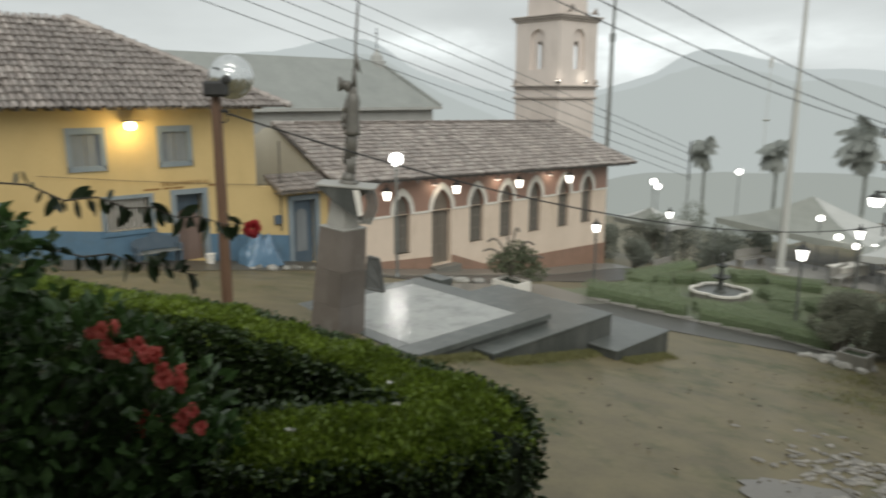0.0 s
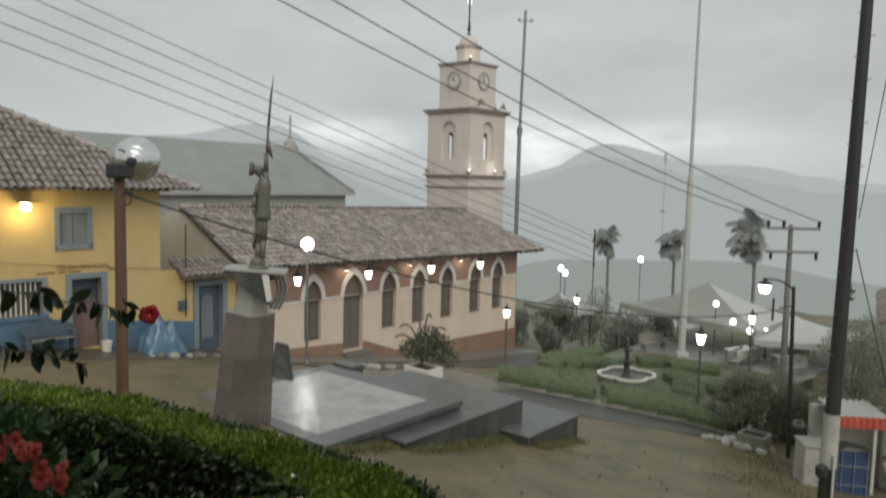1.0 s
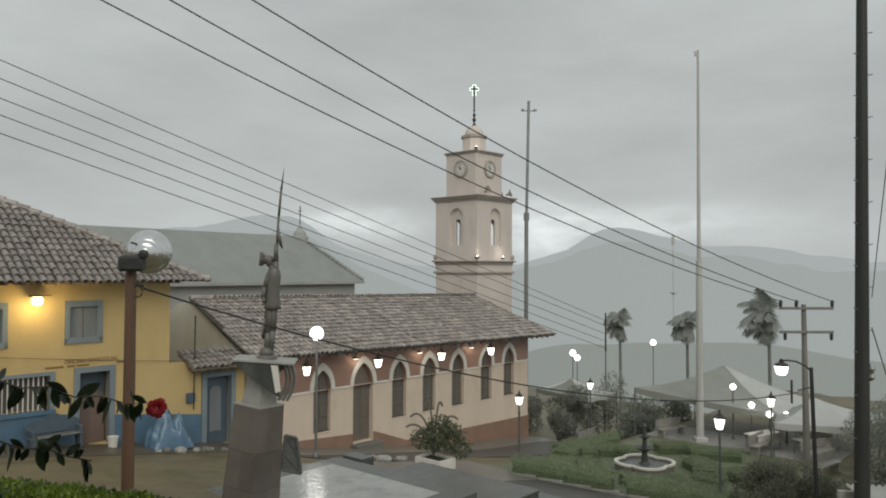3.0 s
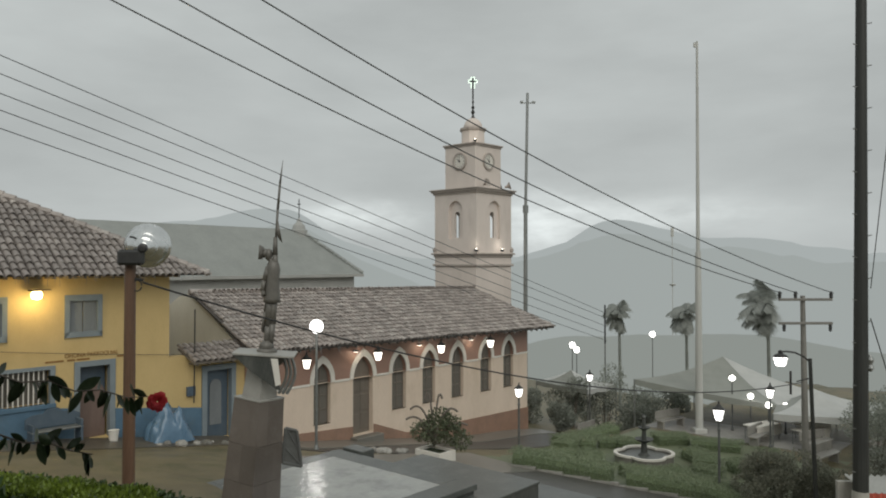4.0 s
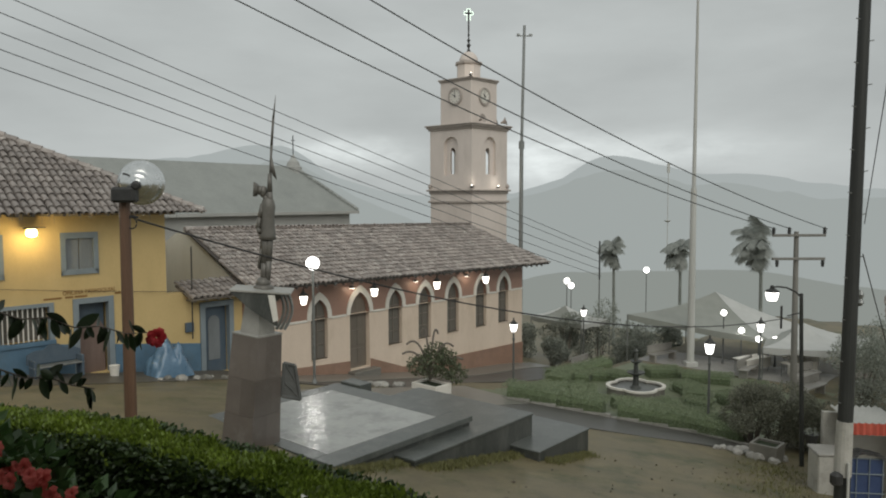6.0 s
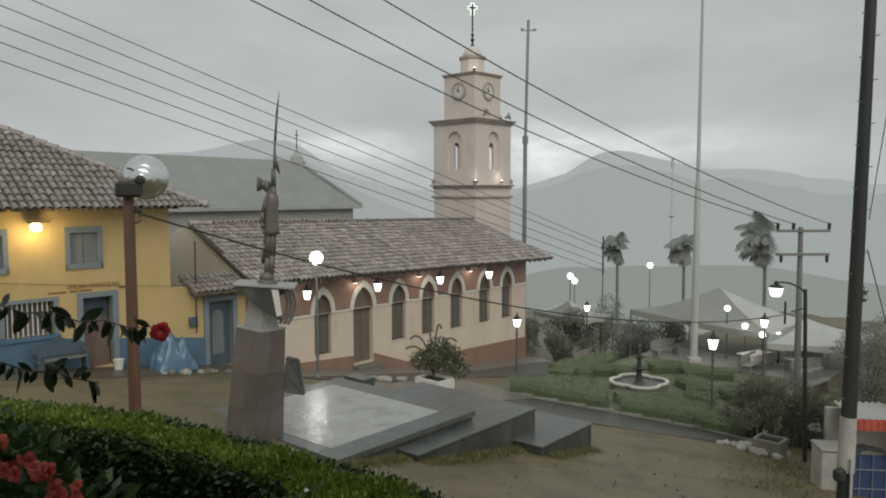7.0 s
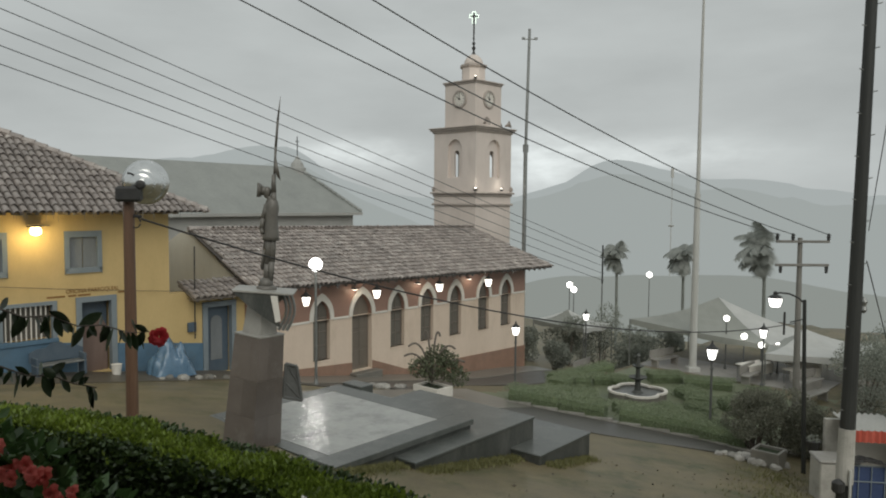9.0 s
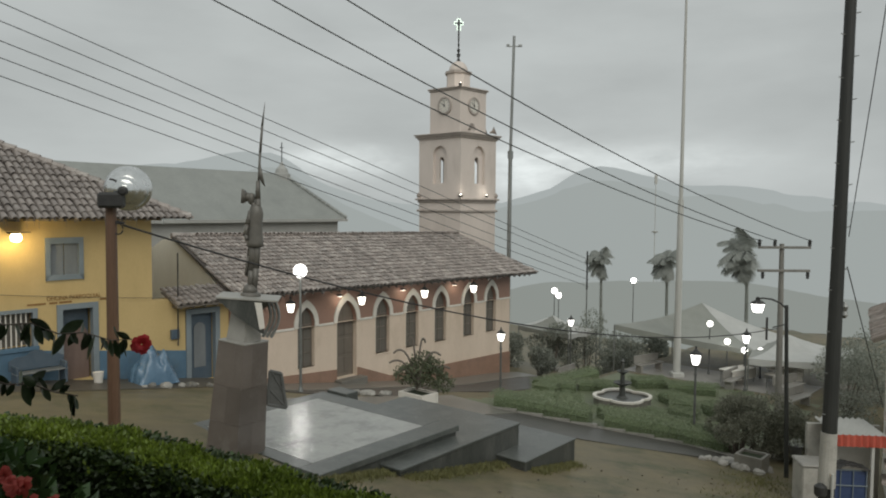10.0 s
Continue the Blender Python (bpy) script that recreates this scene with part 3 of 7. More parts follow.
def build_church():
    ch = thing("church", ORIGIN.copy(), "long cream and brick-red church with pointed windows and clay tile roof", "church")
    cuts = [pointed(s, 1.15, 3.74, 0.45) for s in WINDOWS] + [pointed(2.28, 0.38, 3.85, 0.58)]
    # lower cream band and upper red band share the same openings
    wall_with_openings("wall", "cream", ch, -3.66, 14.6, -2.2, 2.88, 0.0, 0.55, [[(x, min(z, 2.88)) for x, z in c] for c in cuts])
    up = []
    for s, half, z1 in [(s, 0.45, 3.74) for s in WINDOWS] + [(2.28, 0.58, 3.85)]:
        up.append(pointed(s, 2.88, z1, half))
    wall_with_openings("upper_wall", "red", ch, -3.66, 14.6, 2.884, 4.75, 0.002, 0.55, up, "brick-red upper band of the wall")
    x_edges = [-3.66]
    for s, half in sorted([(s, 0.45) for s in WINDOWS] + [(2.28, 0.58)]):
        x_edges += [s - half - 0.2, s + half + 0.2]
    x_edges.append(14.6)
    for a, b in zip(x_edges[::2], x_edges[1::2]):
        part("moulding", a_box(a, b, -0.035, 0.0, 2.84, 2.94, bevel=0.01), "white", ch, "thin pale moulding between the colours")
    for s, half, z0, z1 in [(s, 0.45, 1.15, 3.74) for s in WINDOWS] + [(2.28, 0.58, 0.38, 3.85)]:
        nm = "door_surround" if half > 0.5 else "window"
        outer, inner = pointed(s, z0, z1 + 0.2 * 1.62, half + 0.2), pointed(s, z0, z1, half)
        outer[0], outer[-1] = (outer[0][0], 2.88), (outer[-1][0], 2.88)
        inner[0], inner[-1] = (inner[0][0], 2.88), (inner[-1][0], 2.88)
        sur = part(nm, ring(bmesh.new(), outer, inner, -0.05, 0.02), "white", ch, "white pointed-arch surround")
        if half > 0.5:
            leaf = [(x, z) for x, z in pointed(s, z0, z1 - 0.02, half - 0.01)]
            d = part("door", a_slab(leaf, 0.24, 0.30), "door", ch, "brown wooden double door")
            for k in range(2):
                for z in (0.55, 1.4, 2.25):
                    part("panel", a_box(s - 0.5 + k * 0.52, s - 0.04 + k * 0.52, 0.215, 0.24, z, z + 0.7, bevel=0.01), "door", d)
        else:
            part("pane", a_slab(pointed(s, z0 + 0.01, z1 - 0.02, half - 0.01), 0.20, 0.23), "glass", sur, "dark window glass")
            fr = bmesh.new()
            for x in (-0.42, -0.02, 0.38):
                box(fr, s + x, s + x + 0.04, 0.17, 0.21, z0, z1 - (0.05 if x == -0.02 else 0.85))
            for z in (z0, z0 + 0.6, z0 + 1.2, z0 + 1.8):
                box(fr, s - 0.42, s + 0.42, 0.17, 0.21, z, z + 0.04)
            part("window_frame", fr, "door", sur)
            part("sill", a_box(s - 0.46, s + 0.46, -0.03, 0.3, z0 - 0.07, z0, bevel=0.01), "cream", sur)
    # red-brown plinth, high beside the steps, low down the street
    out = [(-3.66, -2.2), (14.62, -2.2), (14.62, -0.22), (5.0, -0.02), (2.95, 0.72), (2.9, 0.72), (2.9, 0.3), (1.66, 0.3), (1.66, 0.80), (-3.66, 1.12)]
    part("plinth", a_slab(out, -0.05, 0.0), "plinth", ch, "red-brown painted plinth that drops beside the door")
    part("doorstep", a_box(1.5, 3.06, -0.55, -0.06, -0.6, 0.36, bevel=0.02), "concrete", ch, "worn concrete doorstep")
    # gables
    for s0, s1, nm in ((-3.66, -3.1, "end_wall"), (14.05, 14.6, "front_wall")):
        gw = [(0.55, -2.5), (8.4, -2.5), (8.4, 4.9), (6.6, ridge_z(s0) - 0.75), (5.4, ridge_z(s0) - 0.22), (4.6, ridge_z(s0) - 0.06), (4.2, ridge_z(s0) - 0.08), (0.55, 4.72)]
        bm = bmesh.new()
        slab(bm, gw, s0, s1)
        for v in bm.verts:
            v.co = Vector((v.co.y, v.co.x, v.co.z))
        part(nm, bm, "limewash" if s0 < 0 else "cream", ch, "plain plastered gable wall")
    part("back_wall", a_box(-3.1, 14.05, 7.85, 8.4, -2.5, 4.6), "cream", ch)
    # roof deck and tiles
    rng = random.Random(3)
    roof = None
    for sgn in (0, 1):
        e0, e1 = (-0.9, 9.3)[sgn], 4.2
        lo = [((-3.95, -3.1)[sgn], e0, eave_z(-3.95)), (16.0, e0, eave_z(16.0)), (14.75, e1, ridge_z(14.75)), ((-3.8, -3.1)[sgn], e1, ridge_z(-3.8))]
        bm = bmesh.new()
        a = [bm.verts.new(v) for v in lo]
        b = [bm.verts.new((x, y, z - 0.07)) for x, y, z in lo]
        bm.faces.new(a), bm.faces.new(b[::-1])
        for i in range(4):
            bm.faces.new((a[i], a[(i + 1) % 4], b[(i + 1) % 4], b[i]))
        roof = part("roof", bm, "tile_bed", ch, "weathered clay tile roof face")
        c0 = Vector(lo[0])
        along = Vector(lo[1]) - c0
        upv = Vector((0, e1 - e0, ridge_z(5) - eave_z(5)))
        slope = upv.length
        full = along.length
        mats = tile_field(c0 - upv.normalized() * 0.08, along, upv if sgn == 0 else upv, lambda d: (0.05 + d / slope * 0.15, full - d / slope * 1.25), int(slope / 0.36) + 1, rng=rng)
        if sgn == 1:
            mats = [mm @ Matrix.Diagonal((1, 1, -1, 1)) for mm in mats]
        joined_tiles("tiles", mats, "tile", roof, "rows of half-round clay tiles")
    bm = bmesh.new()
    k = -3.8
    while k < 14.6:
        tube(bm, (k, 4.2, ridge_z(k) + 0.02), (k + 0.46, 4.2, ridge_z(k + 0.46) + 0.05), 0.13, 0.11, 8)
        k += 0.40
    part("ridge_tiles", bm, "tile", ch)
    first = part("rafter", a_box(0, 0.07, -0.86, 0.1, 0, 0.07), "door", ch)
    for i in range(40):
        s = -3.7 + i * 0.49
        r_ = first if i == 0 else new("rafter", first.data)
        r_.parent = ch
        r_.matrix_basis = pose(s, 0, eave_z(s) + 0.17, 23, 0, 0)
    return ch


church = build_church()

# ---- bell tower ----


def build_tower():
    W = 3.6
    tw = thing("bell_tower", ORIGIN @ pose(15.95 + W / 2, 4.9 + W / 2, 0), "pale plastered bell tower with clock, dome and lit cross", "tower")
    h = W / 2
    part("shaft", a_box(-h, h, -h, h, -4.5, 7.75, bevel=0.03), "pinkish", tw)
    for z0, z1, e in ((7.75, 7.9, 0.12), (8.34, 8.5, 0.08), (8.5, 8.62, 0.2)):
        part("belt", a_box(-h - e, h + e, -h - e, h + e, z0, z1, bevel=0.03), "ledge", tw, "weathered projecting belt course")
    part("shaft_collar", a_box(-h, h, -h, h, 7.9, 8.34), "pinkish", tw)
    # belfry: four walls with arched openings
    for k in range(4):
        wl_ = wall_with_openings("belfry_wall", "pinkish", tw, -h, h - 0.2, 8.62, 12.45, -h, -h + 0.2, [round_arch(0.02, 9.55, 12.0, 0.60)])
        wl_.matrix_basis = pose(0, 0, 0, 0, 0, 90 * k)
        nb = wall_with_openings("niche_back", "pinkish", tw, -h + 0.35, h - 0.35, 9.4, 12.2, -h + 0.2, -h + 0.34, [round_arch(0.02, 9.6, 11.3, 0.2 if k in (0, 3) else 0.5)], "recessed back of the arched niche with a slit")
        nb.matrix_basis = pose(0, 0, 0, 0, 0, 90 * k)
    part("belfry_ceiling", a_box(-h + 0.05, h - 0.05, -h + 0.05, h - 0.05, 12.3, 12.44), "ledge", tw)
    bell_ = part("bell", lathe(bmesh.new(), [(0.36, 0), (0.33, 0.06), (0.24, 0.25), (0.2, 0.42), (0.08, 0.5), (0.04, 0.62)], 16), "bronze", tw, "dark bronze bell", m=pose(0, 0, 10.6))
    part("bell_beam", a_box(-h + 0.3, h - 0.3, -0.06, 0.06, 11.2, 11.34), "door", bell_, m=pose(0, 0, -10.6))
    for z0, z1, e in ((12.45, 12.58, 0.1), (12.58, 12.7, 0.2), (12.7, 12.78, 0.28)):
        part("cornice", a_box(-h - e, h + e, -h - e, h + e, z0, z1, bevel=0.02), "ledge", tw)
    # clock stage
    c = 1.32
    part("clock_stage", a_box(-c, c, -c, c, 12.78, 15.55, bevel=0.03), "pinkish", tw)
    for z0, z1, e in ((15.55, 15.66, 0.05), (15.66, 15.76, 0.12)):
        part("cornice", a_box(-c - e, c + e, -c - e, c + e, z0, z1, bevel=0.02), "ledge", tw)
    for k in range(4):
        base = pose(0, 0, 0, 0, 0, 90 * k) @ pose(0, -c, 14.6, 90, 0, 0)
        ck = part("clock", lathe(bmesh.new(), [(0.60, 0), (0.60, 0.05), (0.56, 0.09), (0.46, 0.09), (0.44, 0.05)], 28), "ledge", tw, "round clock with grey rim", m=base)
        part("dial", lathe(bmesh.new(), [(0.44, 0.0), (0.44, 0.055), (0.01, 0.056)], 24), "white", ck)
        hd = bmesh.new()
        box(hd, -0.02, 0.02, -0.05, 0.27, 0.065, 0.075, m=Matrix.Rotation(0.9, 4, "Z"))
        box(hd, -0.015, 0.015, -0.05, 0.36, 0.065, 0.072, m=Matrix.Rotation(0.05, 4, "Z"))
        lathe(hd, [(0.07, 0.06), (0.07, 0.08), (0.01, 0.085)], 12)
        part("clock_pointers", hd, "black_metal", ck)
        for i in range(12):
            a = i * math.pi / 6
            part("hour_mark", a_box(-0.014, 0.014, 0.33, 0.42, 0.055, 0.062, m=Matrix.Rotation(a, 4, "Z")), "black_metal", ck)
    # loudspeaker horns and corner knobs on the ledges
    for x, y, a in ((-0.9, -h + 0.15, 0), (h - 0.15, -0.6, 90), (h - 0.3, -h + 0.3, 45)):
        part("horn", lathe(bmesh.new(), [(0.06, 0), (0.09, 0.15), (0.2, 0.32), (0.28, 0.36), (0.24, 0.34), (0.05, 0.2)], 14, m=pose(0, 0, 0, 70, 0, a)), "ledge", tw, "grey horn loudspeaker", m=pose(x, y, 13.0))
    for x in (-1, 1):
        for y in (-1, 1):
            part("knob", lathe(bmesh.new(), [(0.14, 0), (0.1, 0.05), (0.17, 0.2), (0.1, 0.34), (0.02, 0.4)], 12), "ledge", tw, m=pose(x * h, y * h, 8.62))
    # drum, dome, finial, cross
    part("drum", lathe(bmesh.new(), [(0.80, 15.76), (0.80, 16.7), (0.76, 16.72)], 8, m=pose(0, 0, 0, 0, 0, 22.5)), "pinkish", tw)
    part("drum_cornice", lathe(bmesh.new(), [(0.80, 16.7), (0.92, 16.78), (0.92, 16.9), (0.75, 16.95)], 8, m=pose(0, 0, 0, 0, 0, 22.5)), "ledge", tw)
    part("dome", lathe(bmesh.new(), [(0.64 * math.cos(a * math.pi / 16), 16.92 + 0.72 * math.sin(a * math.pi / 16)) for a in range(9)], 20), "pinkish", tw, smooth=True)
    part("finial", lathe(bmesh.new(), [(0.16, 17.6), (0.05, 17.85), (0.14, 18.05), (0.04, 18.2), (0.12, 18.35), (0.03, 18.5), (0.07, 18.7), (0.02, 18.95)], 12), "black_metal", tw)
    cr = part("cross", a_box(-0.05, 0.05, -0.04, 0.04, 18.9, 20.33), "black_metal", tw, "slim cross edged with pale green light")
    part("cross_arm", a_box(-0.24, 0.24, -0.04, 0.04, 20.06, 20.14), "black_metal", cr)
    tubes = bmesh.new()
    s2 = 0.11
    pts = [(-s2, 19.62), (-s2, 20.01), (-0.29, 20.01), (-0.29, 20.19), (-s2, 20.19), (-s2, 20.38), (s2, 20.38), (s2, 20.19), (0.29, 20.19), (0.29, 20.01), (s2, 20.01), (s2, 19.62)]
    for a, b in zip(pts, pts[1:]):
        tube(tubes, (a[0], 0, a[1]), (b[0], 0, b[1]), 0.028, n=6)
    part("light_tube", tubes, "led", cr, "pale green glowing tube")
    cr.matrix_basis = pose(0, 0, 0.0, 0, 0, -43)
    return tw


build_tower()

# ---- large old church behind ----


def build_old_nave():
    nv = thing("old_church", ORIGIN @ pose(0, 0, 0), "large old church with dark hipped roof, finial and grey walls", "church")
    s0, s1, c, hw = -22.0, 13.0, 19.7, 3.6
    zr, ze = 10.45, 7.15
    part("wall", a_box(s0, s1 + 2.8, c - hw + 0.45, c + hw - 0.45, -2.0, ze), "far_wall", nv)
    bm = bmesh.new()
    pr = [(s0, c, zr + 0.25), (s1, c, zr)]
    e = 3.3
    v = [bm.verts.new(p) for p in ((s0, c - hw, ze), (s1 + e, c - hw, ze), (s1 + e, c + hw, ze), (s0, c + hw, ze), pr[0], pr[1])]
    for f in ((0, 1, 5, 4), (1, 2, 5), (2, 3, 4, 5), (3, 0, 4), (3, 2, 1, 0)):
        bm.faces.new([v[i] for i in f])
    rf = part("roof", bm, "far_roof", nv, "dark weathered roof greyed for haze")
    part("fascia", a_box(s0, s1 + e + 0.03, c - hw - 0.03, c - hw + 0.05, ze - 0.18, ze + 0.03), "far_wall", rf)
    hip = bmesh.new()
    for k in range(16):
        a = Vector((s1, c, zr)).lerp(Vector((s1 + e, c - hw, ze)), k / 16)
        b = Vector((s1, c, zr)).lerp(Vector((s1 + e, c - hw, ze)), (k + 0.93) / 16)
        tube(hip, a + Vector((0, 0, 0.05)), b + Vector((0, 0, 0.1)), 0.15, 0.12, 8)
    part("hip_tiles", hip, "far_roof", rf)
    fin = part("finial_base", lathe(bmesh.new(), [(0.62, -0.5), (0.62, 0.2), (0.5, 0.25), (0.42, 0.55), (0.2, 0.8), (0.12, 1.0), (0.03, 1.1)], 12), "far_wall", nv, "small masonry finial with iron cross", m=pose(s1 + 0.15, c, zr - 0.25))
    part("iron_cross", box(a_box(-0.025, 0.025, -0.025, 0.025, 0.9, 2.5), -0.16, 0.16, -0.02, 0.02, 2.1, 2.15), "black_metal", fin)
    return nv


build_old_nave()

# ---- yellow parish house ----


def build_yellow_house():
    yh = thing("parish_house", ORIGIN @ pose(0, 0.1, 0), "yellow two-storey house with blue plinth and clay tile roof", "house")
    s0, s1 = -22.0, -6.75
    rect = lambda a, b, c, d: [(a, c), (a, d), (b, d), (b, c)]
    ups = [(-10.27, -9.13), (-13.1, -11.96), (-17.0, -15.86)]
    cuts = [rect(a, b, 5.65, 6.86) for a, b in ups]
    down = [rect(-12.15, -10.68, 3.55, 4.62), rect(-9.85, -8.78, 2.2, 4.62), rect(-16.2, -15.0, 3.6, 4.7)]
    wall_with_openings("wall", "yellow", yh, s0, s1, 5.2, 7.9, 0.0, 0.5, cuts)
    wall_with_openings("ground_floor_wall", "yellow", yh, s0, s1, 0.9, 5.2, 0.0, 0.5, down)
    part("annex_wall", a_box(s1, -5.5, 0.003, 0.5, 0.9, 4.62), "yellow", yh)
    part("side_wall", a_box(s1 - 0.5, s1, 0.5, 6.5, 0.5, 7.9), "yellow", yh)
    part("annex_side_wall", a_box(-6.0, -5.5, 0.5, 4.0, 0.5, 4.2), "yellow", yh)
    part("back_wall", a_box(s0, s1, 6.5, 7.0, 1.0, 7.9), "yellow", yh)
    part("far_side_wall", a_box(s0 - 0.5, s0, 0.0, 7.0, 1.0, 7.9), "yellow", yh)
    # plinth follows the street
    for a, b in ((s0, -9.98), (-8.65, -5.5)):
        za, zb = 3.52 - 0.14 * (a + 11.6), 3.52 - 0.14 * (b + 11.6)
        part("plinth", a_slab([(a, 0.8), (b, 0.8), (b, zb), (a, za)], -0.05, 0.0), "blue", yh, "blue painted plinth")
    for (a, b) in ups:
        w = part("window", ring(bmesh.new(), rect(a - 0.02, b + 0.02, 5.55, 6.96)[:4], rect(a + 0.13, b - 0.13, 5.75, 6.76), -0.05, 0.12), "blue_grey", yh, "blue framed shuttered window greyed for mist")
        part("lower_frame", a_box(a - 0.02, b + 0.02, -0.05, 0.12, 5.58, 5.75), "blue_grey", w)
        part("shutter", a_box(a + 0.1, (a + b) / 2 - 0.01, 0.05, 0.09, 5.7, 6.8, bevel=0.01), "shutter", w)
        part("shutter", a_box((a + b) / 2 + 0.01, b - 0.1, 0.05, 0.09, 5.7, 6.8, bevel=0.01), "shutter", w)
    for a, b, z0, z1 in ((-12.15, -10.68, 3.55, 4.62), (-16.2, -15.0, 3.6, 4.7)):
        w = part("window", ring(bmesh.new(), rect(a - 0.12, b + 0.12, z0 - 0.1, z1 + 0.12), rect(a + 0.02, b - 0.02, z0, z1), -0.05, 0.15), "blue_grey", yh, "blue framed window with white bars, greyed for mist")
        part("sill", a_box(a - 0.14, b + 0.14, -0.1, 0.15, z0 - 0.14, z0, bevel=0.01), "blue", w)
        part("pane", a_box(a, b, 0.3, 0.33, z0, z1), "glass", w)
        k = a + 0.12
        while k < b - 0.05:
            part("bar", a_tube((k, 0.06, z0), (k, 0.06, z1), 0.022, n=6), "white", w)
            k += 0.145
    dr = part("door_frame", ring(bmesh.new(), rect(-9.98, -8.66, 2.05, 4.78), rect(-9.8, -8.84, 2.05, 4.6), -0.05, 0.2), "blue_grey", yh, "blue door frame greyed for mist")
    part("door", a_slab(round_arch(-9.32, 2.1, 4.05, 0.46), 0.3, 0.36), "door_red", yh, "reddish-brown wooden door")
    part("transom", a_box(-9.8, -8.84, 0.38, 0.42, 2.1, 4.6), "blue_dark", yh)
    # hipped roof
    e, zr, ze = 0.85, 10.55, 7.62
    a0, a1, d1 = s0 - e, s1 + e + 0.2, 7.0 + e
    mid = (d1 - e) / 2 - 0.0
    P = [Vector((a0, -e, ze)), Vector((a1, -e, ze - 0.06)), Vector((a1, d1, ze)), Vector((a0, d1, ze)), Vector((a0 + 4.6, mid, zr)), Vector((a1 - 6.1, mid, zr))]
    bm = bmesh.new()
    v = [bm.verts.new(p) for p in P]
    for f in ((0, 1, 5, 4), (1, 2, 5), (2, 3, 4, 5), (3, 0, 4), (3, 2, 1, 0)):
        bm.faces.new([v[i] for i in f])
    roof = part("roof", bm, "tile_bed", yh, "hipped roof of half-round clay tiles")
    rng = random.Random(5)
    up = Vector((0, mid + e, zr - ze))
    L = a1 - a0
    front = tile_field(P[0] - up.normalized() * 0.1, P[1] - P[0], up, lambda d: (5.5, L - max(0, d) / up.length * 6.1), int(up.length / 0.36) + 1, rng=rng)
    near = [mm for mm in front if mm.translation.x > -13.6]
    rest = [mm for mm in front if mm.translation.x <= -13.6]
    near.sort(key=lambda mm: mm.translation.y)
    me = bpy.data.meshes.new("roof_tile")
    me.from_pydata([tuple(q) for q in TILE_V], [], [tuple(q) for q in TILE_F])
    me.materials.append(M["tile_piece"])
    for mm in near[:300]:
        t = new("roof_tile", me)
        t.parent = roof
        t.matrix_basis = mm
    sv = P[2] - P[1]
    side_up = Vector((-6.1, 0, zr - ze))
    side = tile_field(P[1] - side_up.normalized() * 0.1, sv, side_up, lambda d: (d / side_up.length * (mid + e), sv.length - d / side_up.length * (mid + e)), int(side_up.length / 0.36) + 1, rng=rng)
    joined_tiles("tiles", near[300:] + rest + side, "tile", roof)
    hip = bmesh.new()
    for k in range(20):
        A, B = P[1].lerp(P[5], k / 20), P[1].lerp(P[5], (k + 1.1) / 20)
        tube(hip, A + Vector((0, 0, 0.08)), B + Vector((0, 0, 0.05)), 0.13, 0.11, 8)
    part("hip_tiles", hip, "tile", roof)
    first = part("rafter", a_box(0, 0.08, -0.8, 0.0, 7.5, 7.6), "door", yh)
    for i in range(34):
        r_ = first if i == 0 else new("rafter", first.data)
        r_.parent = yh
        r_.matrix_basis = pose(s0 + 0.3 + i * 0.45, 0, 0)
    # painted name above the door
    for txt, s, z, size in (("OFICINA PARROQUIAL", -10.28, 4.93, 0.2),):
        cu = bpy.data.curves.new("lettering", "FONT")
        cu.body, cu.size, cu.extrude = txt, size, 0.004
        tmp = new("lettering", cu)
        me2 = bpy.data.meshes.new_from_object(tmp.evaluated_get(bpy.context.evaluated_depsgraph_get()))
        bpy.data.objects.remove(tmp)
        me2.materials.clear()
        me2.materials.append(M["sign"])
        xs = [q.co.x for q in me2.vertices]
        k = 1.72 / max(xs)
        ob = new("lettering", me2)
        ob.parent = yh
        ob.matrix_basis = pose(s, -0.012, z, 90, 0, 0) @ Matrix.Diagonal((k, 1, 1, 1))
        ob["label"] = "brown painted lettering above the door"
    for a, b in ((-10.85, -10.3), (-10.2, -9.95), (-9.9, -9.5), (-8.6, -8.3)):
        part("small_writing", a_box(a, b, -0.012, -0.004, 4.82, 4.88), "sign", yh, "unreadable small painted line")
    part("meter_box", a_box(-6.1, -5.78, -0.12, 0.0, 3.15, 3.5, bevel=0.015), "blue_dark", yh, "dark grey meter box")
    return yh


build_yellow_house()
# ---- monument platform ----


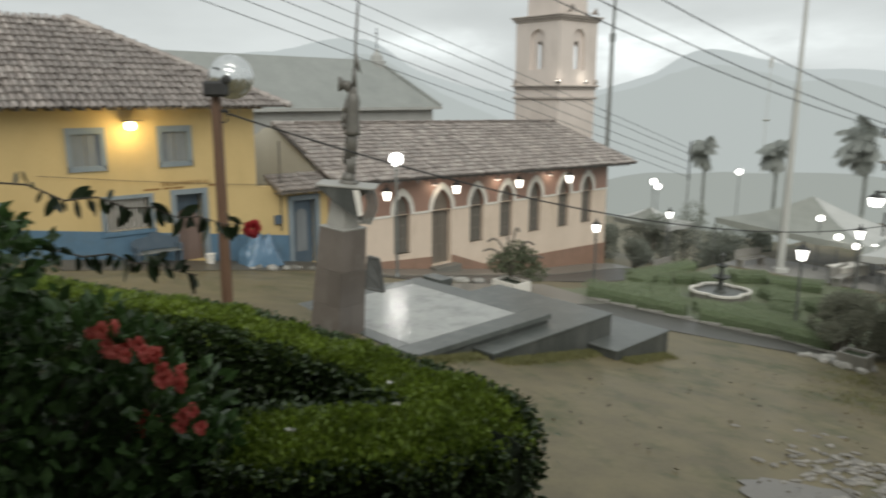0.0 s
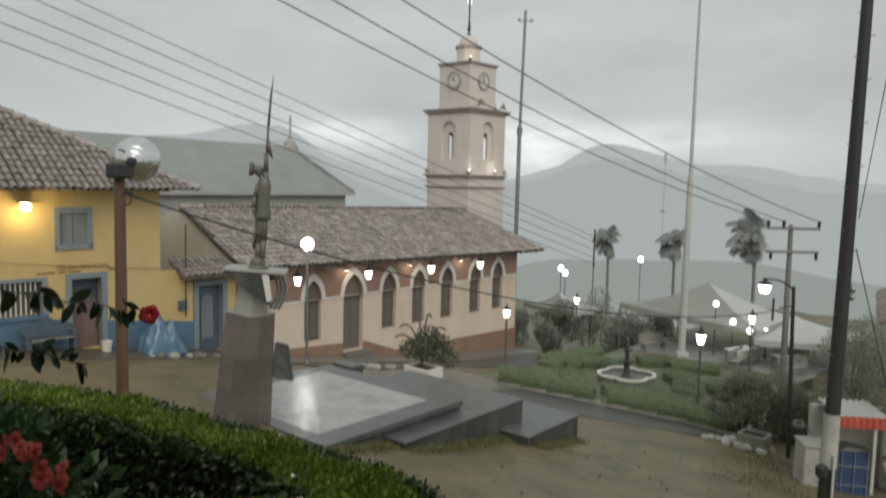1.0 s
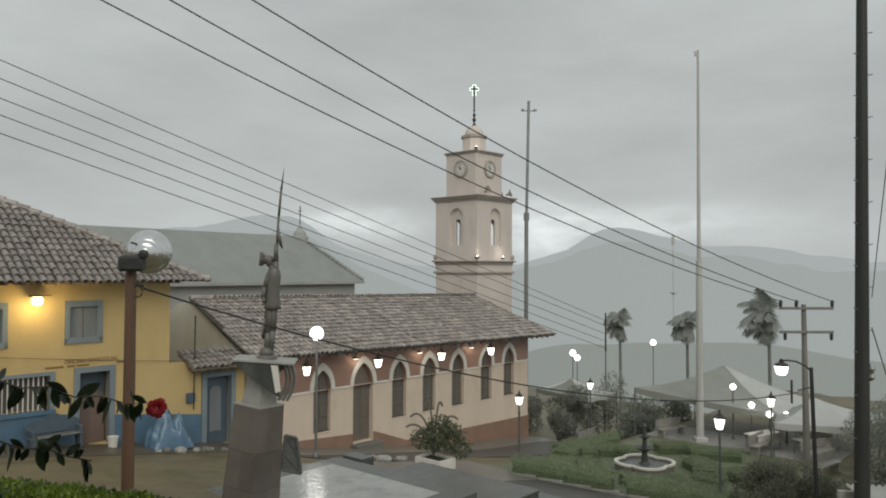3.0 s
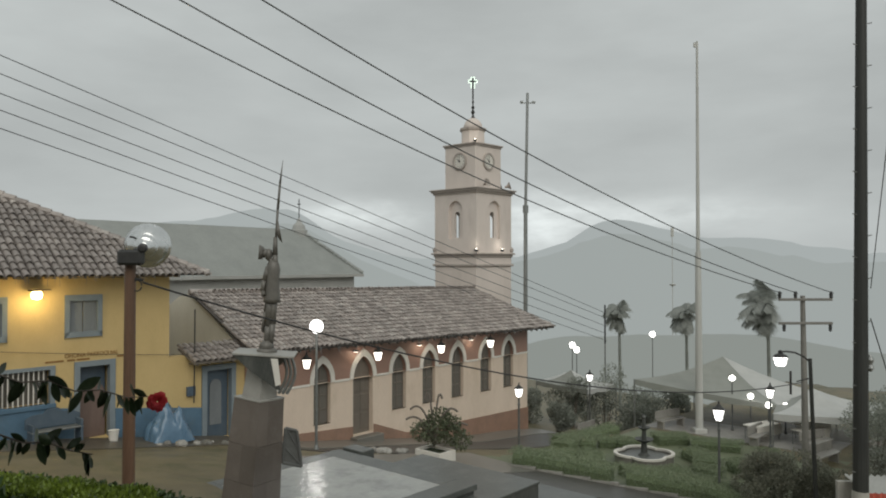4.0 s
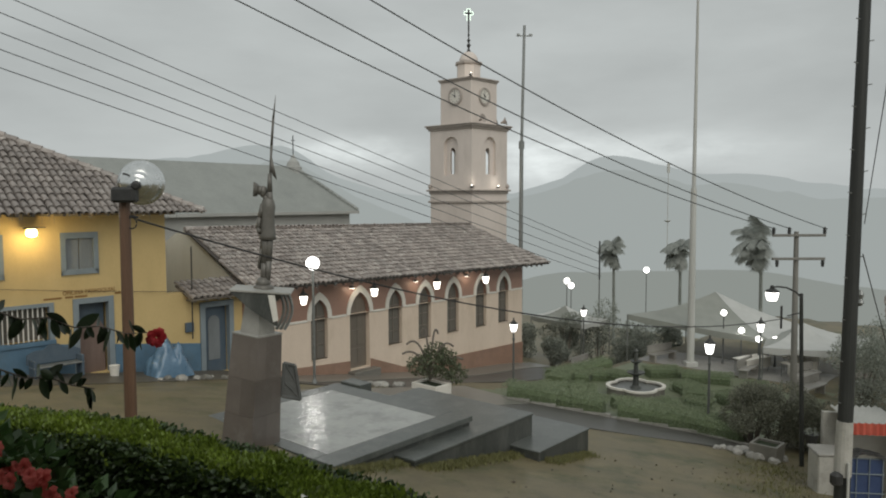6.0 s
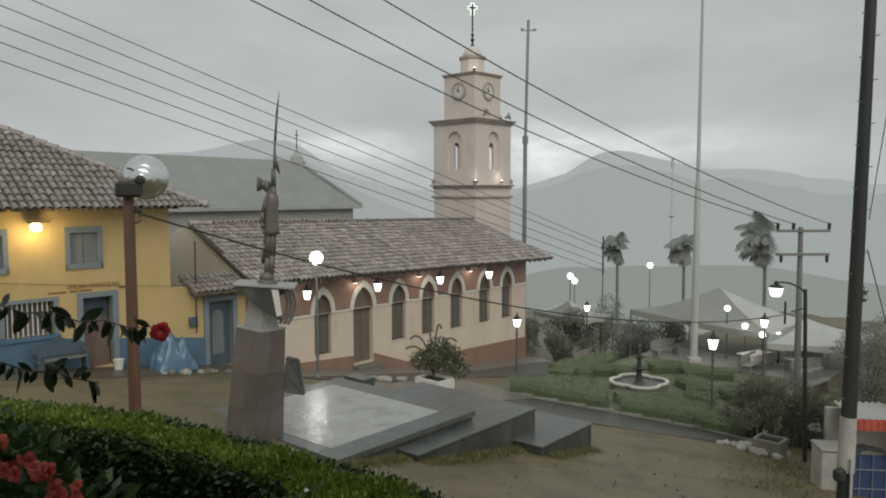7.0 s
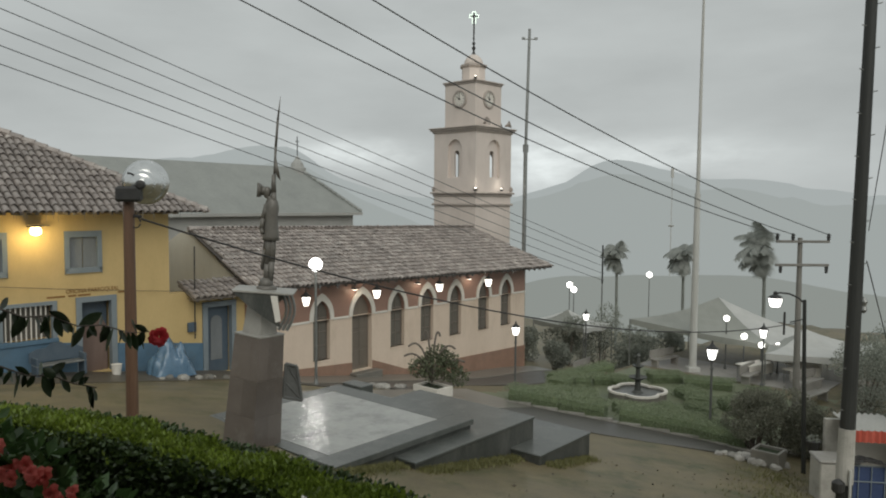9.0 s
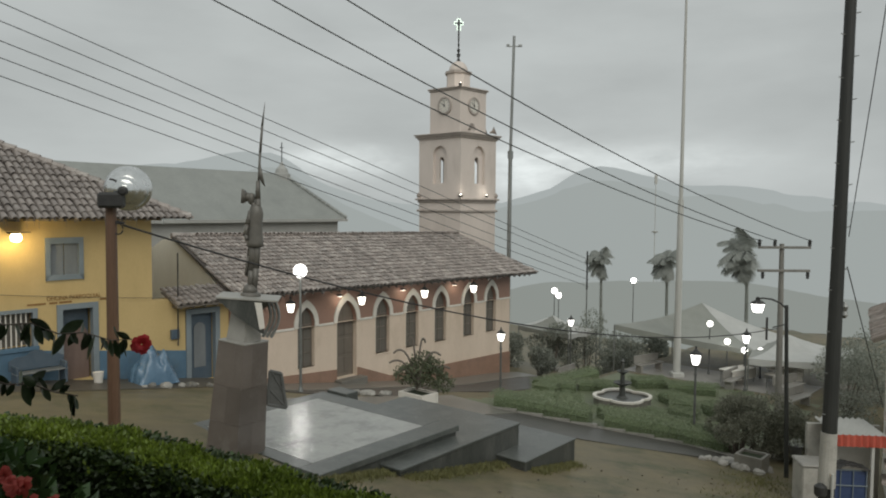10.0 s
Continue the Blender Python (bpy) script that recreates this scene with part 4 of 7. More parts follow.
def build_platform():
    # square paved platform with two lower tiers beside it, corner at the lawn
    near, right = Vector((-2.03, 13.96)), Vector((0.84, 17.25))
    ang = math.degrees(math.atan2(right.y - near.y, right.x - near.x))
    base = pose(near.x, near.y, 0, 0, 0, ang)
    A = (right - near).length
    B = A + 0.55
    pf = thing("monument_platform", base, "stepped monument platform of wet pale slabs with dark stone border", "platform")
    part("core", a_box(0.06, A - 0.06, 0.06, B - 0.1, 0.8, 2.74), "granite_side", pf, "stained dark stone sides")
    bw, bl, bb = 0.62, 0.36, 0.48
    bd = bmesh.new()
    for a in ((0, A, 0, bw), (0, bl, bw, B), (A - bw, A, bw, B), (bl, A - bw, B - bb, B)):
        box(bd, a[0], a[1], a[2], a[3], 2.66, 2.80, 0.012)
    part("border", bd, "granite", pf, "dark polished stone border")
    n = 3
    w, wy = (A - bw - bl) / n, (B - bw - bb) / n
    for i in range(n):
        for j in range(n):
            part("paving_slab", a_box(bl + i * w + 0.002, bl + (i + 1) * w - 0.002, bw + j * wy + 0.002, bw + (j + 1) * wy - 0.002, 2.70, 2.803 - 0.0015 * ((i * 7 + j * 3) % 3)), "slab", pf)
    # low tier
    t1 = part("tier", a_box(1.75, 6.15, -0.52, 3.4, 0.3, 2.50), "granite_side", pf, "lower dark stone tier")
    part("tier_top", a_box(1.72, 6.18, -0.55, 3.43, 2.50, 2.56, bevel=0.012), "granite", t1)
    t2 = part("tier", a_box(5.2, 7.55, -1.35, 2.6, 0.0, 1.95), "granite_side", pf, "lowest dark stone tier")
    part("tier_top", a_box(5.17, 7.58, -1.38, 2.63, 1.95, 2.0, bevel=0.012), "granite", t2)
    st = part("block", a_box(A + 0.05, A + 0.5, B - 0.9, B - 0.1, 1.2, 2.86, bevel=0.015), "granite", pf)
    return base, A


PLAT, PLAT_A = build_platform()


def build_pedestal():
    pd = thing("pedestal", pose(-3.99, 15.3, 2.8, 3.9, 2.25, 60), "leaning-sided red-brown stone pedestal with pale angular capital", "pedestal")
    # tapered trunk, wider at the foot
    z0, z1 = 0.0, 2.38
    w0, w1 = 0.415, 0.345

    def quad_panel(name, k, a0, a1, b0, b1, mat):
        bm = bmesh.new()
        def pt(a, b, out):
            h = (w0 + (w1 - w0) * b) + out
            return Vector((a * h, -h, z0 + (z1 - z0) * b))
        f = [pt(a0, b0, 0.012), pt(a1, b0, 0.012), pt(a1, b1, 0.012), pt(a0, b1, 0.012)]
        g = [pt(a0, b0, -0.03), pt(a1, b0, -0.03), pt(a1, b1, -0.03), pt(a0, b1, -0.03)]
        vf, vg = [bm.verts.new(p) for p in f], [bm.verts.new(p) for p in g]
        bm.faces.new(vf), bm.faces.new(vg[::-1])
        for i in range(4):
            bm.faces.new((vf[i], vf[(i + 1) % 4], vg[(i + 1) % 4], vg[i]))
        part(name, bm, mat, pd, m=pose(0, 0, 0, 0, 0, 90 * k))

    core = bmesh.new()
    v = [core.verts.new((sx * h, sy * h, z)) for z, h in ((z0, w0 - 0.02), (z1, w1 - 0.02)) for sx, sy in ((-1, -1), (1, -1), (1, 1), (-1, 1))]
    for f in ((0, 1, 2, 3), (4, 7, 6, 5), (0, 1, 5, 4), (1, 2, 6, 5), (2, 3, 7, 6), (3, 0, 4, 7)):
        core.faces.new([v[i] for i in f])
    part("trunk", core, "granite_side", pd)
    for k in range(4):
        for j, (b0, b1) in enumerate(((0, 0.3), (0.302, 0.62), (0.622, 1.0))):
            split = (0.0, 0.35, -0.25, 0.15)[(j + k) % 4]
            quad_panel("stone_panel", k, -1, split - 0.002, b0, b1, "pedestal")
            quad_panel("stone_panel", k, split + 0.002, 1, b0, b1, "pedestal")
    part("trunk_cap", a_box(-0.37, 0.37, -0.37, 0.37, 2.38, 2.42, bevel=0.008), "pale_stone", pd)
    nk = bmesh.new()
    v = [nk.verts.new((sx * h, sy * h, z)) for z, h in ((2.42, 0.25), (3.2, 0.19)) for sx, sy in ((-1, -1), (1, -1), (1, 1), (-1, 1))]
    for f in ((0, 1, 2, 3), (4, 7, 6, 5), (0, 1, 5, 4), (1, 2, 6, 5), (2, 3, 7, 6), (3, 0, 4, 7)):
        nk.faces.new([v[i] for i in f])
    part("neck", nk, "pale_stone", pd)
    # angular capital: a plate with slanting flanks, set off to one side
    turn = pose(0.0, -0.08, 0, 0, 0, -54)
    part("capital_fin", a_slab([(-0.60, 3.31), (0.22, 3.31), (0.40, 2.66), (0.34, 2.66), (-0.22, 3.0)], -0.43, -0.38), "granite_side", pd, "dark slanting stone fin", m=turn)
    part("capital_fin", a_slab([(-0.56, 3.31), (0.52, 3.31), (0.52, 3.27), (0.16, 2.98), (-0.2, 2.98), (-0.56, 3.27)], 0.16, 0.28), "pale_stone", pd, m=turn)
    part("capital_face", a_slab([(0.16, 3.29), (0.30, 3.29), (0.40, 2.78), (0.30, 2.74)], -0.46, -0.431), "white", pd, "pale narrow panel", m=turn)
    part("top_plate", a_box(-0.62, 0.62, -0.46, 0.38, 3.315, 3.36, bevel=0.008), "pale_stone", pd, m=turn)
    # curved iron brackets beside the capital
    for k in range(3):
        br = bmesh.new()
        pts = [(0.36 + 0.085 * k + 0.10 * math.sin(t * 0.5), 0.0, 3.28 - t * 0.11) for t in range(8)]
        for a, b in zip(pts, pts[1:]):
            tube(br, a, b, 0.034, n=8)
        part("bracket", br, "steel", pd, "curved steel strip beside the capital", m=turn)
    # plaque frame leaning at the side
    fr = bmesh.new()
    pq = [(0.62, 1.75), (0.86, 1.70), (1.02, 0.95), (0.62, 1.02)]
    for a, b in zip(pq, pq[1:] + pq[:1]):
        tube(fr, (a[0], 0.1, a[1]), (b[0], 0.1, b[1]), 0.035, n=6)
    tube(fr, (0.64, 0.1, 1.35), (1.0, 0.1, 0.98), 0.02, n=6)
    tube(fr, (0.66, 0.1, 1.72), (0.9, 0.1, 1.35), 0.02, n=6)
    tube(fr, (0.40, 0.1, 1.4), (0.64, 0.1, 1.4), 0.03, n=6)
    slab(fr, [(0.64, 1.72), (0.85, 1.68), (1.0, 0.98), (0.64, 1.04)], 0.112, 0.128)
    part("side_frame", fr, "post_iron", pd, "dark iron frame fixed at the side", m=pose(-0.05, 0.0, 0, 0, 0, -46))
    return pd


build_pedestal()


def build_statue():
    """A bronze flag bearer as one plain mesh."""
    bm = bmesh.new()
    def limb(pts, n=10):
        for (p, r0), (q, r1) in zip(pts, pts[1:]):
            tube(bm, p, q, r0, r1, n)
    # rough rock under the feet
    lathe(bm, [(0.27, 0), (0.25, 0.07), (0.2, 0.1)], 9)
    lathe(bm, [(0.2, 0.08), (0.17, 0.2), (0.09, 0.26)], 7, m=pose(-0.02, 0, 0, 4, 0, 20))
    limb([((-0.13, -0.03, 0.16), 0.05), ((-0.02, 0, 0.22), 0.06)], 8)
    limb([((0.02, -0.04, 0.14), 0.05), ((0.08, 0, 0.24), 0.06)], 8)
    # legs close together under a long coat
    limb([((-0.02, 0, 0.2), 0.075), ((0.0, 0.02, 0.55), 0.09), ((0.03, 0, 1.2), 0.11)])
    limb([((0.09, 0, 0.2), 0.07), ((0.11, 0, 0.6), 0.085), ((0.12, 0, 1.2), 0.1)])
    slab(bm, [(-0.16, 0.42), (-0.05, 0.38), (0.1, 0.46), (0.17, 1.2), (-0.05, 1.2), (-0.1, 0.8)], 0.05, 0.1)
    limb([((-0.16, 0.05, 0.44), 0.03), ((-0.09, 0.05, 0.85), 0.05), ((-0.03, 0.03, 1.2), 0.07)], 7)
    lathe(bm, [(0.215, 0.0), (0.21, 0.08), (0.175, 0.36), (0.165, 0.5), (0.19, 0.68), (0.15, 0.82), (0.07, 0.9)], 12, m=pose(0.07, 0, 1.05) @ Matrix.Diagonal((1, 0.8, 1, 1)))
    # arm bent at the side
    limb([((-0.05, -0.02, 1.78), 0.075), ((-0.13, -0.06, 1.5), 0.06), ((-0.15, -0.1, 1.28), 0.05), ((-0.1, -0.16, 1.2), 0.05)], 8)
    # neck, head turned aside, broad-brimmed cap
    tube(bm, (0.02, 0, 1.86), (-0.03, 0, 1.98), 0.065, 0.055)
    lathe(bm, [(0.02, -0.12), (0.08, -0.08), (0.1, 0.02), (0.085, 0.1), (0.02, 0.13)], 10, m=pose(-0.06, 0, 2.04))
    limb([((-0.08, 0, 2.07), 0.09), ((-0.2, 0, 2.08), 0.1), ((-0.24, 0, 2.08), 0.13)], 8)
    slab(bm, [(-0.29, 1.94), (-0.24, 1.95), (-0.22, 2.2), (-0.28, 2.24)], -0.13, 0.13)
    # raised arm with lance and furled flag
    limb([((0.12, 0, 1.78), 0.085), ((0.11, -0.02, 2.05), 0.07), ((0.10, -0.02, 2.42), 0.05)])
    limb([((0.09, -0.03, 1.2), 0.018), ((0.11, -0.02, 2.4), 0.024), ((0.13, -0.02, 3.0), 0.034), ((0.16, -0.02, 3.55), 0.03), ((0.21, -0.02, 4.04), 0.004)], 8)
    for k in range(4):
        slab(bm, [(0.12, 2.78), (0.15, 2.8 - 0.05 * k), (0.29 - 0.03 * k, 2.3 + 0.03 * k), (0.2, 2.38), (0.11, 2.5)], -0.06 + 0.03 * k, -0.04 + 0.03 * k)
    me = finish(bm, "statue", M["bronze"])
    me.shade_smooth()
    st = new("statue", me)
    st.matrix_world = pose(-3.65, 15.3, 6.12, 0, 2.2, 0) @ Matrix.Diagonal((0.82, 0.85, 1, 1))
    return tagged(st, "dark bronze statue of a flag bearer on the pedestal", "statue")


build_statue()

# ---- terrace in the foreground ----
tb = bmesh.new()
slab(tb, [(-9, -7), (6, -7), (6, 0.9), (0.0, 0.9), (0.0, 3.05), (-0.6, 3.6), (-3.3, 4.85), (-9, 6.2)], 3.2, 6.0, axis="z")
tagged(part("terrace", tb, "concrete"), "raised terrace that carries the clipped hedge", "terrace", kind="structure")


def along(points, step):
    out = []
    for (a, b), (c, d) in zip(points, points[1:]):
        n = max(1, int(math.hypot(c - a, d - b) / step))
        out += [(a + (c - a) * i / n, b + (d - b) * i / n) for i in range(n)]
    return out + [points[-1]]


def hedge(name, centre, half, z0, z1, count, size, mat, label, rng, wobble=0.05):
    """A clipped hedge along a line: a dark core for inner shade and many small leaves over its top and sides, the side
    ones painted darker.
    """
    h = thing(name, Matrix.Identity(4), label, "hedge")
    pts = along(centre, 0.04)
    n = len(pts)
    tang = [Vector((pts[min(i + 1, n - 1)][0] - pts[max(i - 1, 0)][0], pts[min(i + 1, n - 1)][1] - pts[max(i - 1, 0)][1])).normalized() for i in range(n)]
    bm = bmesh.new()
    prof = [(-0.8, 0.0), (-0.84, 0.5), (-0.8, 0.88), (-0.6, 0.95), (0.6, 0.95), (0.8, 0.88), (0.84, 0.5), (0.8, 0.0)]
    rings = []
    for i, (x, y) in enumerate(pts):
        t = tang[i]
        k = half if not callable(half) else half(i / (n - 1))
        rings.append([bm.verts.new((x - t.y * a * k, y + t.x * a * k, z0 + (z1 - z0) * b - 0.02 + wobble * 0.5 * noise.noise(Vector((x * 2, y * 2, a))))) for a, b in prof])
    for p, q in zip(rings, rings[1:]):
        for j in range(len(prof) - 1):
            bm.faces.new((p[j], q[j], q[j + 1], p[j + 1]))
    bm.faces.new(rings[0]), bm.faces.new(rings[-1][::-1])
    part("core", bm, "leaf_core", h, "dark core standing for the shade inside the hedge")
    # leaves over the surface: top, two flanks and ends
    i = rng.integers(0, n, count)
    hv = np.array([half if not callable(half) else half(k / (n - 1)) for k in range(n)])[i]
    P = np.array(pts)[i] + rng.normal(0, 0.025, (count, 2))
    T = np.array([tuple(t) for t in tang])[i]
    N = np.stack([-T[:, 1], T[:, 0]], 1)
    face = rng.random(count)
    per = 2 * hv + 2 * (z1 - z0) * 0.8
    top = face < 2 * hv / per
    a = np.where(top, rng.uniform(-1, 1, count), np.sign(rng.uniform(-1, 1, count)) * rng.uniform(0.9, 1.02, count))
    z = np.where(top, z1 - 0.06 * np.abs(a) ** 6, z1 - (z1 - z0) * rng.random(count) ** 1.15)
    bumpz = np.array([noise.noise(Vector((p[0] * 3.0, p[1] * 3.0, 0.0))) for p in P]) * wobble
    pos = np.stack([P[:, 0] + N[:, 0] * a * hv, P[:, 1] + N[:, 1] * a * hv, z + bumpz * top + rng.normal(0, 0.012, count)], 1)
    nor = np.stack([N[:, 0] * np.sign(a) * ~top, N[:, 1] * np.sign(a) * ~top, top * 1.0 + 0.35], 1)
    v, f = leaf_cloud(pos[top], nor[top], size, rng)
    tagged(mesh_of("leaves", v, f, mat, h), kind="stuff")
    # flanks take the darker leaf: side shade is in the colour
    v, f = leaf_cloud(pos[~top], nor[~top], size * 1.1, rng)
    tagged(mesh_of("flank_leaves", v, f, "leaf_shaded", h, "side leaves in a darker green for shade"), kind="stuff")
    # the cut end of the hedge
    m_ = count // 14
    ex, ey = pts[-1]
    t_ = tang[-1]
    k = half if not callable(half) else half(1.0)
    a = rng.uniform(-1, 1, m_) * k
    out = rng.uniform(-0.02, 0.05, m_)
    z = z1 - (z1 - z0) * rng.random(m_)
    pos = np.stack([ex - t_.y * a + t_.x * out, ey + t_.x * a + t_.y * out, z], 1)
    nor = np.tile([t_.x, t_.y, 0.35], (m_, 1))
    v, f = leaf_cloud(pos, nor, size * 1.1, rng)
    tagged(mesh_of("end_leaves", v, f, "leaf_shaded", h), kind="stuff")
    return h


# unseen wall and roof added behind and above the viewpoint to shade the hedge
pw = bmesh.new()
box(pw, -9, 6, -3.4, -3.0, 6.0, 10.2)
tagged(part("wall_porch", pw, "greywhite"), "unseen wall added behind the terrace to close it and block light", "wall", kind="structure")
pr_ = bmesh.new()
slab(pr_, [(-3.6, 10.75), (1.45, 9.56), (1.45, 9.44), (-3.6, 10.6)], -9.4, 6.4)
for v in pr_.verts:
    v.co = Vector((v.co.y, v.co.x, v.co.z))
tagged(part("roof_porch", pr_, "door"), "unseen roof added above the terrace to shade the hedge", "roof", kind="structure")

RNG = np.random.default_rng(4)
hedge("clipped_hedge", [(-4.57, 5.32), (-2.97, 4.69), (-1.87, 4.33), (-0.86, 3.68), (-0.33, 3.24), (-0.2, 2.98), (-0.4, 2.84), (-0.85, 2.76), (-1.16, 2.72)], lambda f: 0.165 + 0.12 * smooth01(0.68, 0.84, f), 5.9, 6.6, 210000, 0.032, "leaf", "dense dark green clipped hedge curling round a bed", RNG)
# ---- gate between house and church ----


def build_gate():
    g = thing("side_gate", ORIGIN @ pose(0, 0.1, 0), "blue-framed side gate under a little tile roof", "gate")
    rect = lambda a, b, c, d: [(a, c), (a, d), (b, d), (b, c)]
    wall_with_openings("gate_wall", "yellow", g, -5.5, -3.67, 0.6, 4.5, 0.02, 0.4, [rect(-5.3, -4.25, 1.4, 4.0)])
    part("frame", ring(bmesh.new(), rect(-5.48, -4.08, 1.4, 4.18), rect(-5.28, -4.27, 1.4, 3.98), -0.05, 0.2), "blue_grey", g, "blue gate frame greyed for mist")
    lf = part("gate_leaf", a_box(-5.28, -4.27, 0.26, 0.32, 1.4, 3.98), "blue_dark", g, "dark blue-grey wooden leaf")
    part("arch_panel", a_slab(round_arch(-4.78, 1.9, 3.6, 0.24), 0.24, 0.27), "shutter", lf, "paler arched panel")
    rf = bmesh.new()
    slab(rf, [(-0.65, 4.42), (0.55, 4.86), (0.55, 4.80), (-0.65, 4.36)], -6.15, -3.45)
    for v in rf.verts:
        v.co = Vector((v.co.y, v.co.x, v.co.z))
    roof = part("gate_roof", rf, "door", g, "small lean-to roof of clay tiles")
    mats = tile_field((-6.15, -0.72, 4.40), (1, 0, 0), (0, 1.2, 0.44), lambda d: (0.0, 2.7), 4, rng=random.Random(2))
    me = bpy.data.meshes["roof_tile"]
    for mm in mats:
        t = new("roof_tile", me)
        t.parent = roof
        t.matrix_basis = mm
    for k in range(6):
        part("rafter", a_box(-6.0 + k * 0.48, -5.93 + k * 0.48, -0.6, 0.3, 4.3, 4.37), "door", roof)


build_gate()

# ---- lamps ----


def point_light(name, place, colour, power, size=0.12):
    d = bpy.data.lights.new(name, "POINT")
    d.energy, d.color, d.shadow_soft_size = power, colour, size
    o = new(name, d)
    o.location = place
    return o


def lantern_parts(parent, z, k=1.0, mat="lamp_white"):
    """Tapered glazed lantern with an iron cap, foot and ribs; z is its foot."""
    body = part("lantern_glass", lathe(bmesh.new(), [(0.10 * k, 0), (0.13 * k, 0.06 * k), (0.19 * k, 0.34 * k), (0.185 * k, 0.36 * k)], 6), mat, parent, "lit white lantern glass", m=pose(0, 0, z))
    part("cap", lathe(bmesh.new(), [(0.215 * k, 0.36 * k), (0.2 * k, 0.40 * k), (0.10 * k, 0.47 * k), (0.06 * k, 0.53 * k), (0.025 * k, 0.56 * k), (0.04 * k, 0.61 * k), (0.01 * k, 0.66 * k)], 12), "black_metal", body)
    for i in range(6):
        a = i * math.pi / 3
        c, s = math.cos(a), math.sin(a)
        part("rib", a_tube((0.13 * k * c, 0.13 * k * s, 0.05 * k), (0.195 * k * c, 0.195 * k * s, 0.36 * k), 0.008 * k, n=5), "black_metal", body)
    return body


def lantern_post(x, y, z_base, z_lamp, k=1.0, label="black iron garden lamp post with lit white lantern", shaft="post_iron"):
    lp = thing("lamp_post", pose(x, y, z_base - 0.05), label, "street lamp", "garden lamps")
    h = z_lamp - z_base - 0.1 * k
    part("base", lathe(bmesh.new(), [(0.14, 0), (0.14, 0.12), (0.10, 0.2), (0.09, 0.42), (0.06, 0.5)], 12), shaft, lp)
    part("post", lathe(bmesh.new(), [(0.045, 0.4), (0.038, h - 0.35), (0.058, h - 0.3), (0.038, h - 0.22), (0.034, h), (0.10 * k, h + 0.03)], 10), shaft, lp)
    lantern_parts(lp, h + 0.03, k)
    return lp


for x, y, zl, k in ((3.07, 29.1, 2.78, 0.85), (9.25, 24.44, 2.85, 0.98), (14.5, 32.3, 2.15, 1.0), (8.86, 43.76, 1.05, 1.0)):
    lantern_post(x, y, ground_z(x, y), zl, k)


def globe_post(x, y, z_base, z_lamp, r, label, thick=0.04, mat="post_iron"):
    lp = thing("globe_lamp", pose(x, y, z_base - 0.05), label, "street lamp", "globe lamps")
    h = z_lamp - z_base
    part("post", lathe(bmesh.new(), [(thick * 1.8, 0), (thick * 1.8, 0.15), (thick, 0.3), (thick * 0.8, h - r), (thick * 1.5, h - r + 0.03)], 10), mat, lp)
    part("globe", lathe(bmesh.new(), [(max(0.02, r * math.sin(math.pi * i / 10)), -r * math.cos(math.pi * i / 10)) for i in range(11)], 18, m=pose(0, 0, h + 0.05)), "globe" if thick == 0.055 else "lamp_white", lp, "lit white globe", smooth=True)
    return lp


globe_post(-4.58, 26.8, ground_z(-4.58, 26.8), 5.66, 0.25, "slim pole with one bright white globe lamp", 0.055, "steel")
point_light("globe_light", (-4.58, 26.4, 5.68), (1.0, 0.97, 0.92), 32, 0.24)
for px_, py_, zl in ((14.68, 36.98, 2.15), (15.34, 36.34, 1.35), (15.9, 35.6, 1.05), (17.0, 36.2, 0.9), (10.37, 58, 1.45), (10.9, 59, 0.95), (17.6, 61, 2.0), (24.6, 34.0, 0.5)):
    globe_post(px_, py_, ground_z(px_, py_), zl, 0.15 if py_ < 50 else 0.24, "thin garden pole with a lit white globe")
for s in (-1.35, 2.52, 6.62, 10.4):
    el = thing("eave_lantern", ORIGIN @ pose(s, -0.72, 3.72 - 0.012 * s), "lit white lantern hanging under the church eave", "lantern", "eave lanterns")
    lantern_parts(el, 0, 1.0, "lamp_warm")
    part("hanger", a_tube((0, 0, 0.6), (0, 0, 0.85), 0.012, n=6), "black_metal", el)
for s in (1.75, 5.75, 9.55):
    sp = thing("wall_spotlight", ORIGIN @ pose(s, -0.12, 4.12 - 0.012 * s), "small lit spotlight on the red wall below the eave", "wall lamp", "wall spotlights")
    part("housing", a_box(-0.09, 0.09, -0.1, 0.1, -0.02, 0.06, bevel=0.015), "black_metal", sp)
    part("lens", a_box(-0.07, 0.07, -0.08, 0.08, -0.035, -0.021), "lamp_warm", sp)
    point_light("spotlight_light", street(s, -0.35, 4.0 - 0.012 * s), (1.0, 0.80, 0.60), 5, 0.05)
yl = thing("wall_lamp", ORIGIN @ pose(-11.24, -0.28, 7.0), "glowing yellow bulkhead lamp under the house eave", "wall lamp")
part("arm", a_box(-0.03, 0.5, 0.24, 0.30, 0.14, 0.17), "black_metal", yl)
part("holder", a_box(-0.16, 0.16, -0.05, 0.30, 0.12, 0.17, bevel=0.01), "black_metal", yl)
part("bulb", lathe(bmesh.new(), [(0.12, 0.12), (0.17, 0.02), (0.14, -0.1), (0.02, -0.14)], 14), "lamp_yellow", yl, "glowing yellow glass", smooth=True)
point_light("yellow_light", street(-11.24, -0.45, 6.9), (1.0, 0.74, 0.32), 58, 0.15)

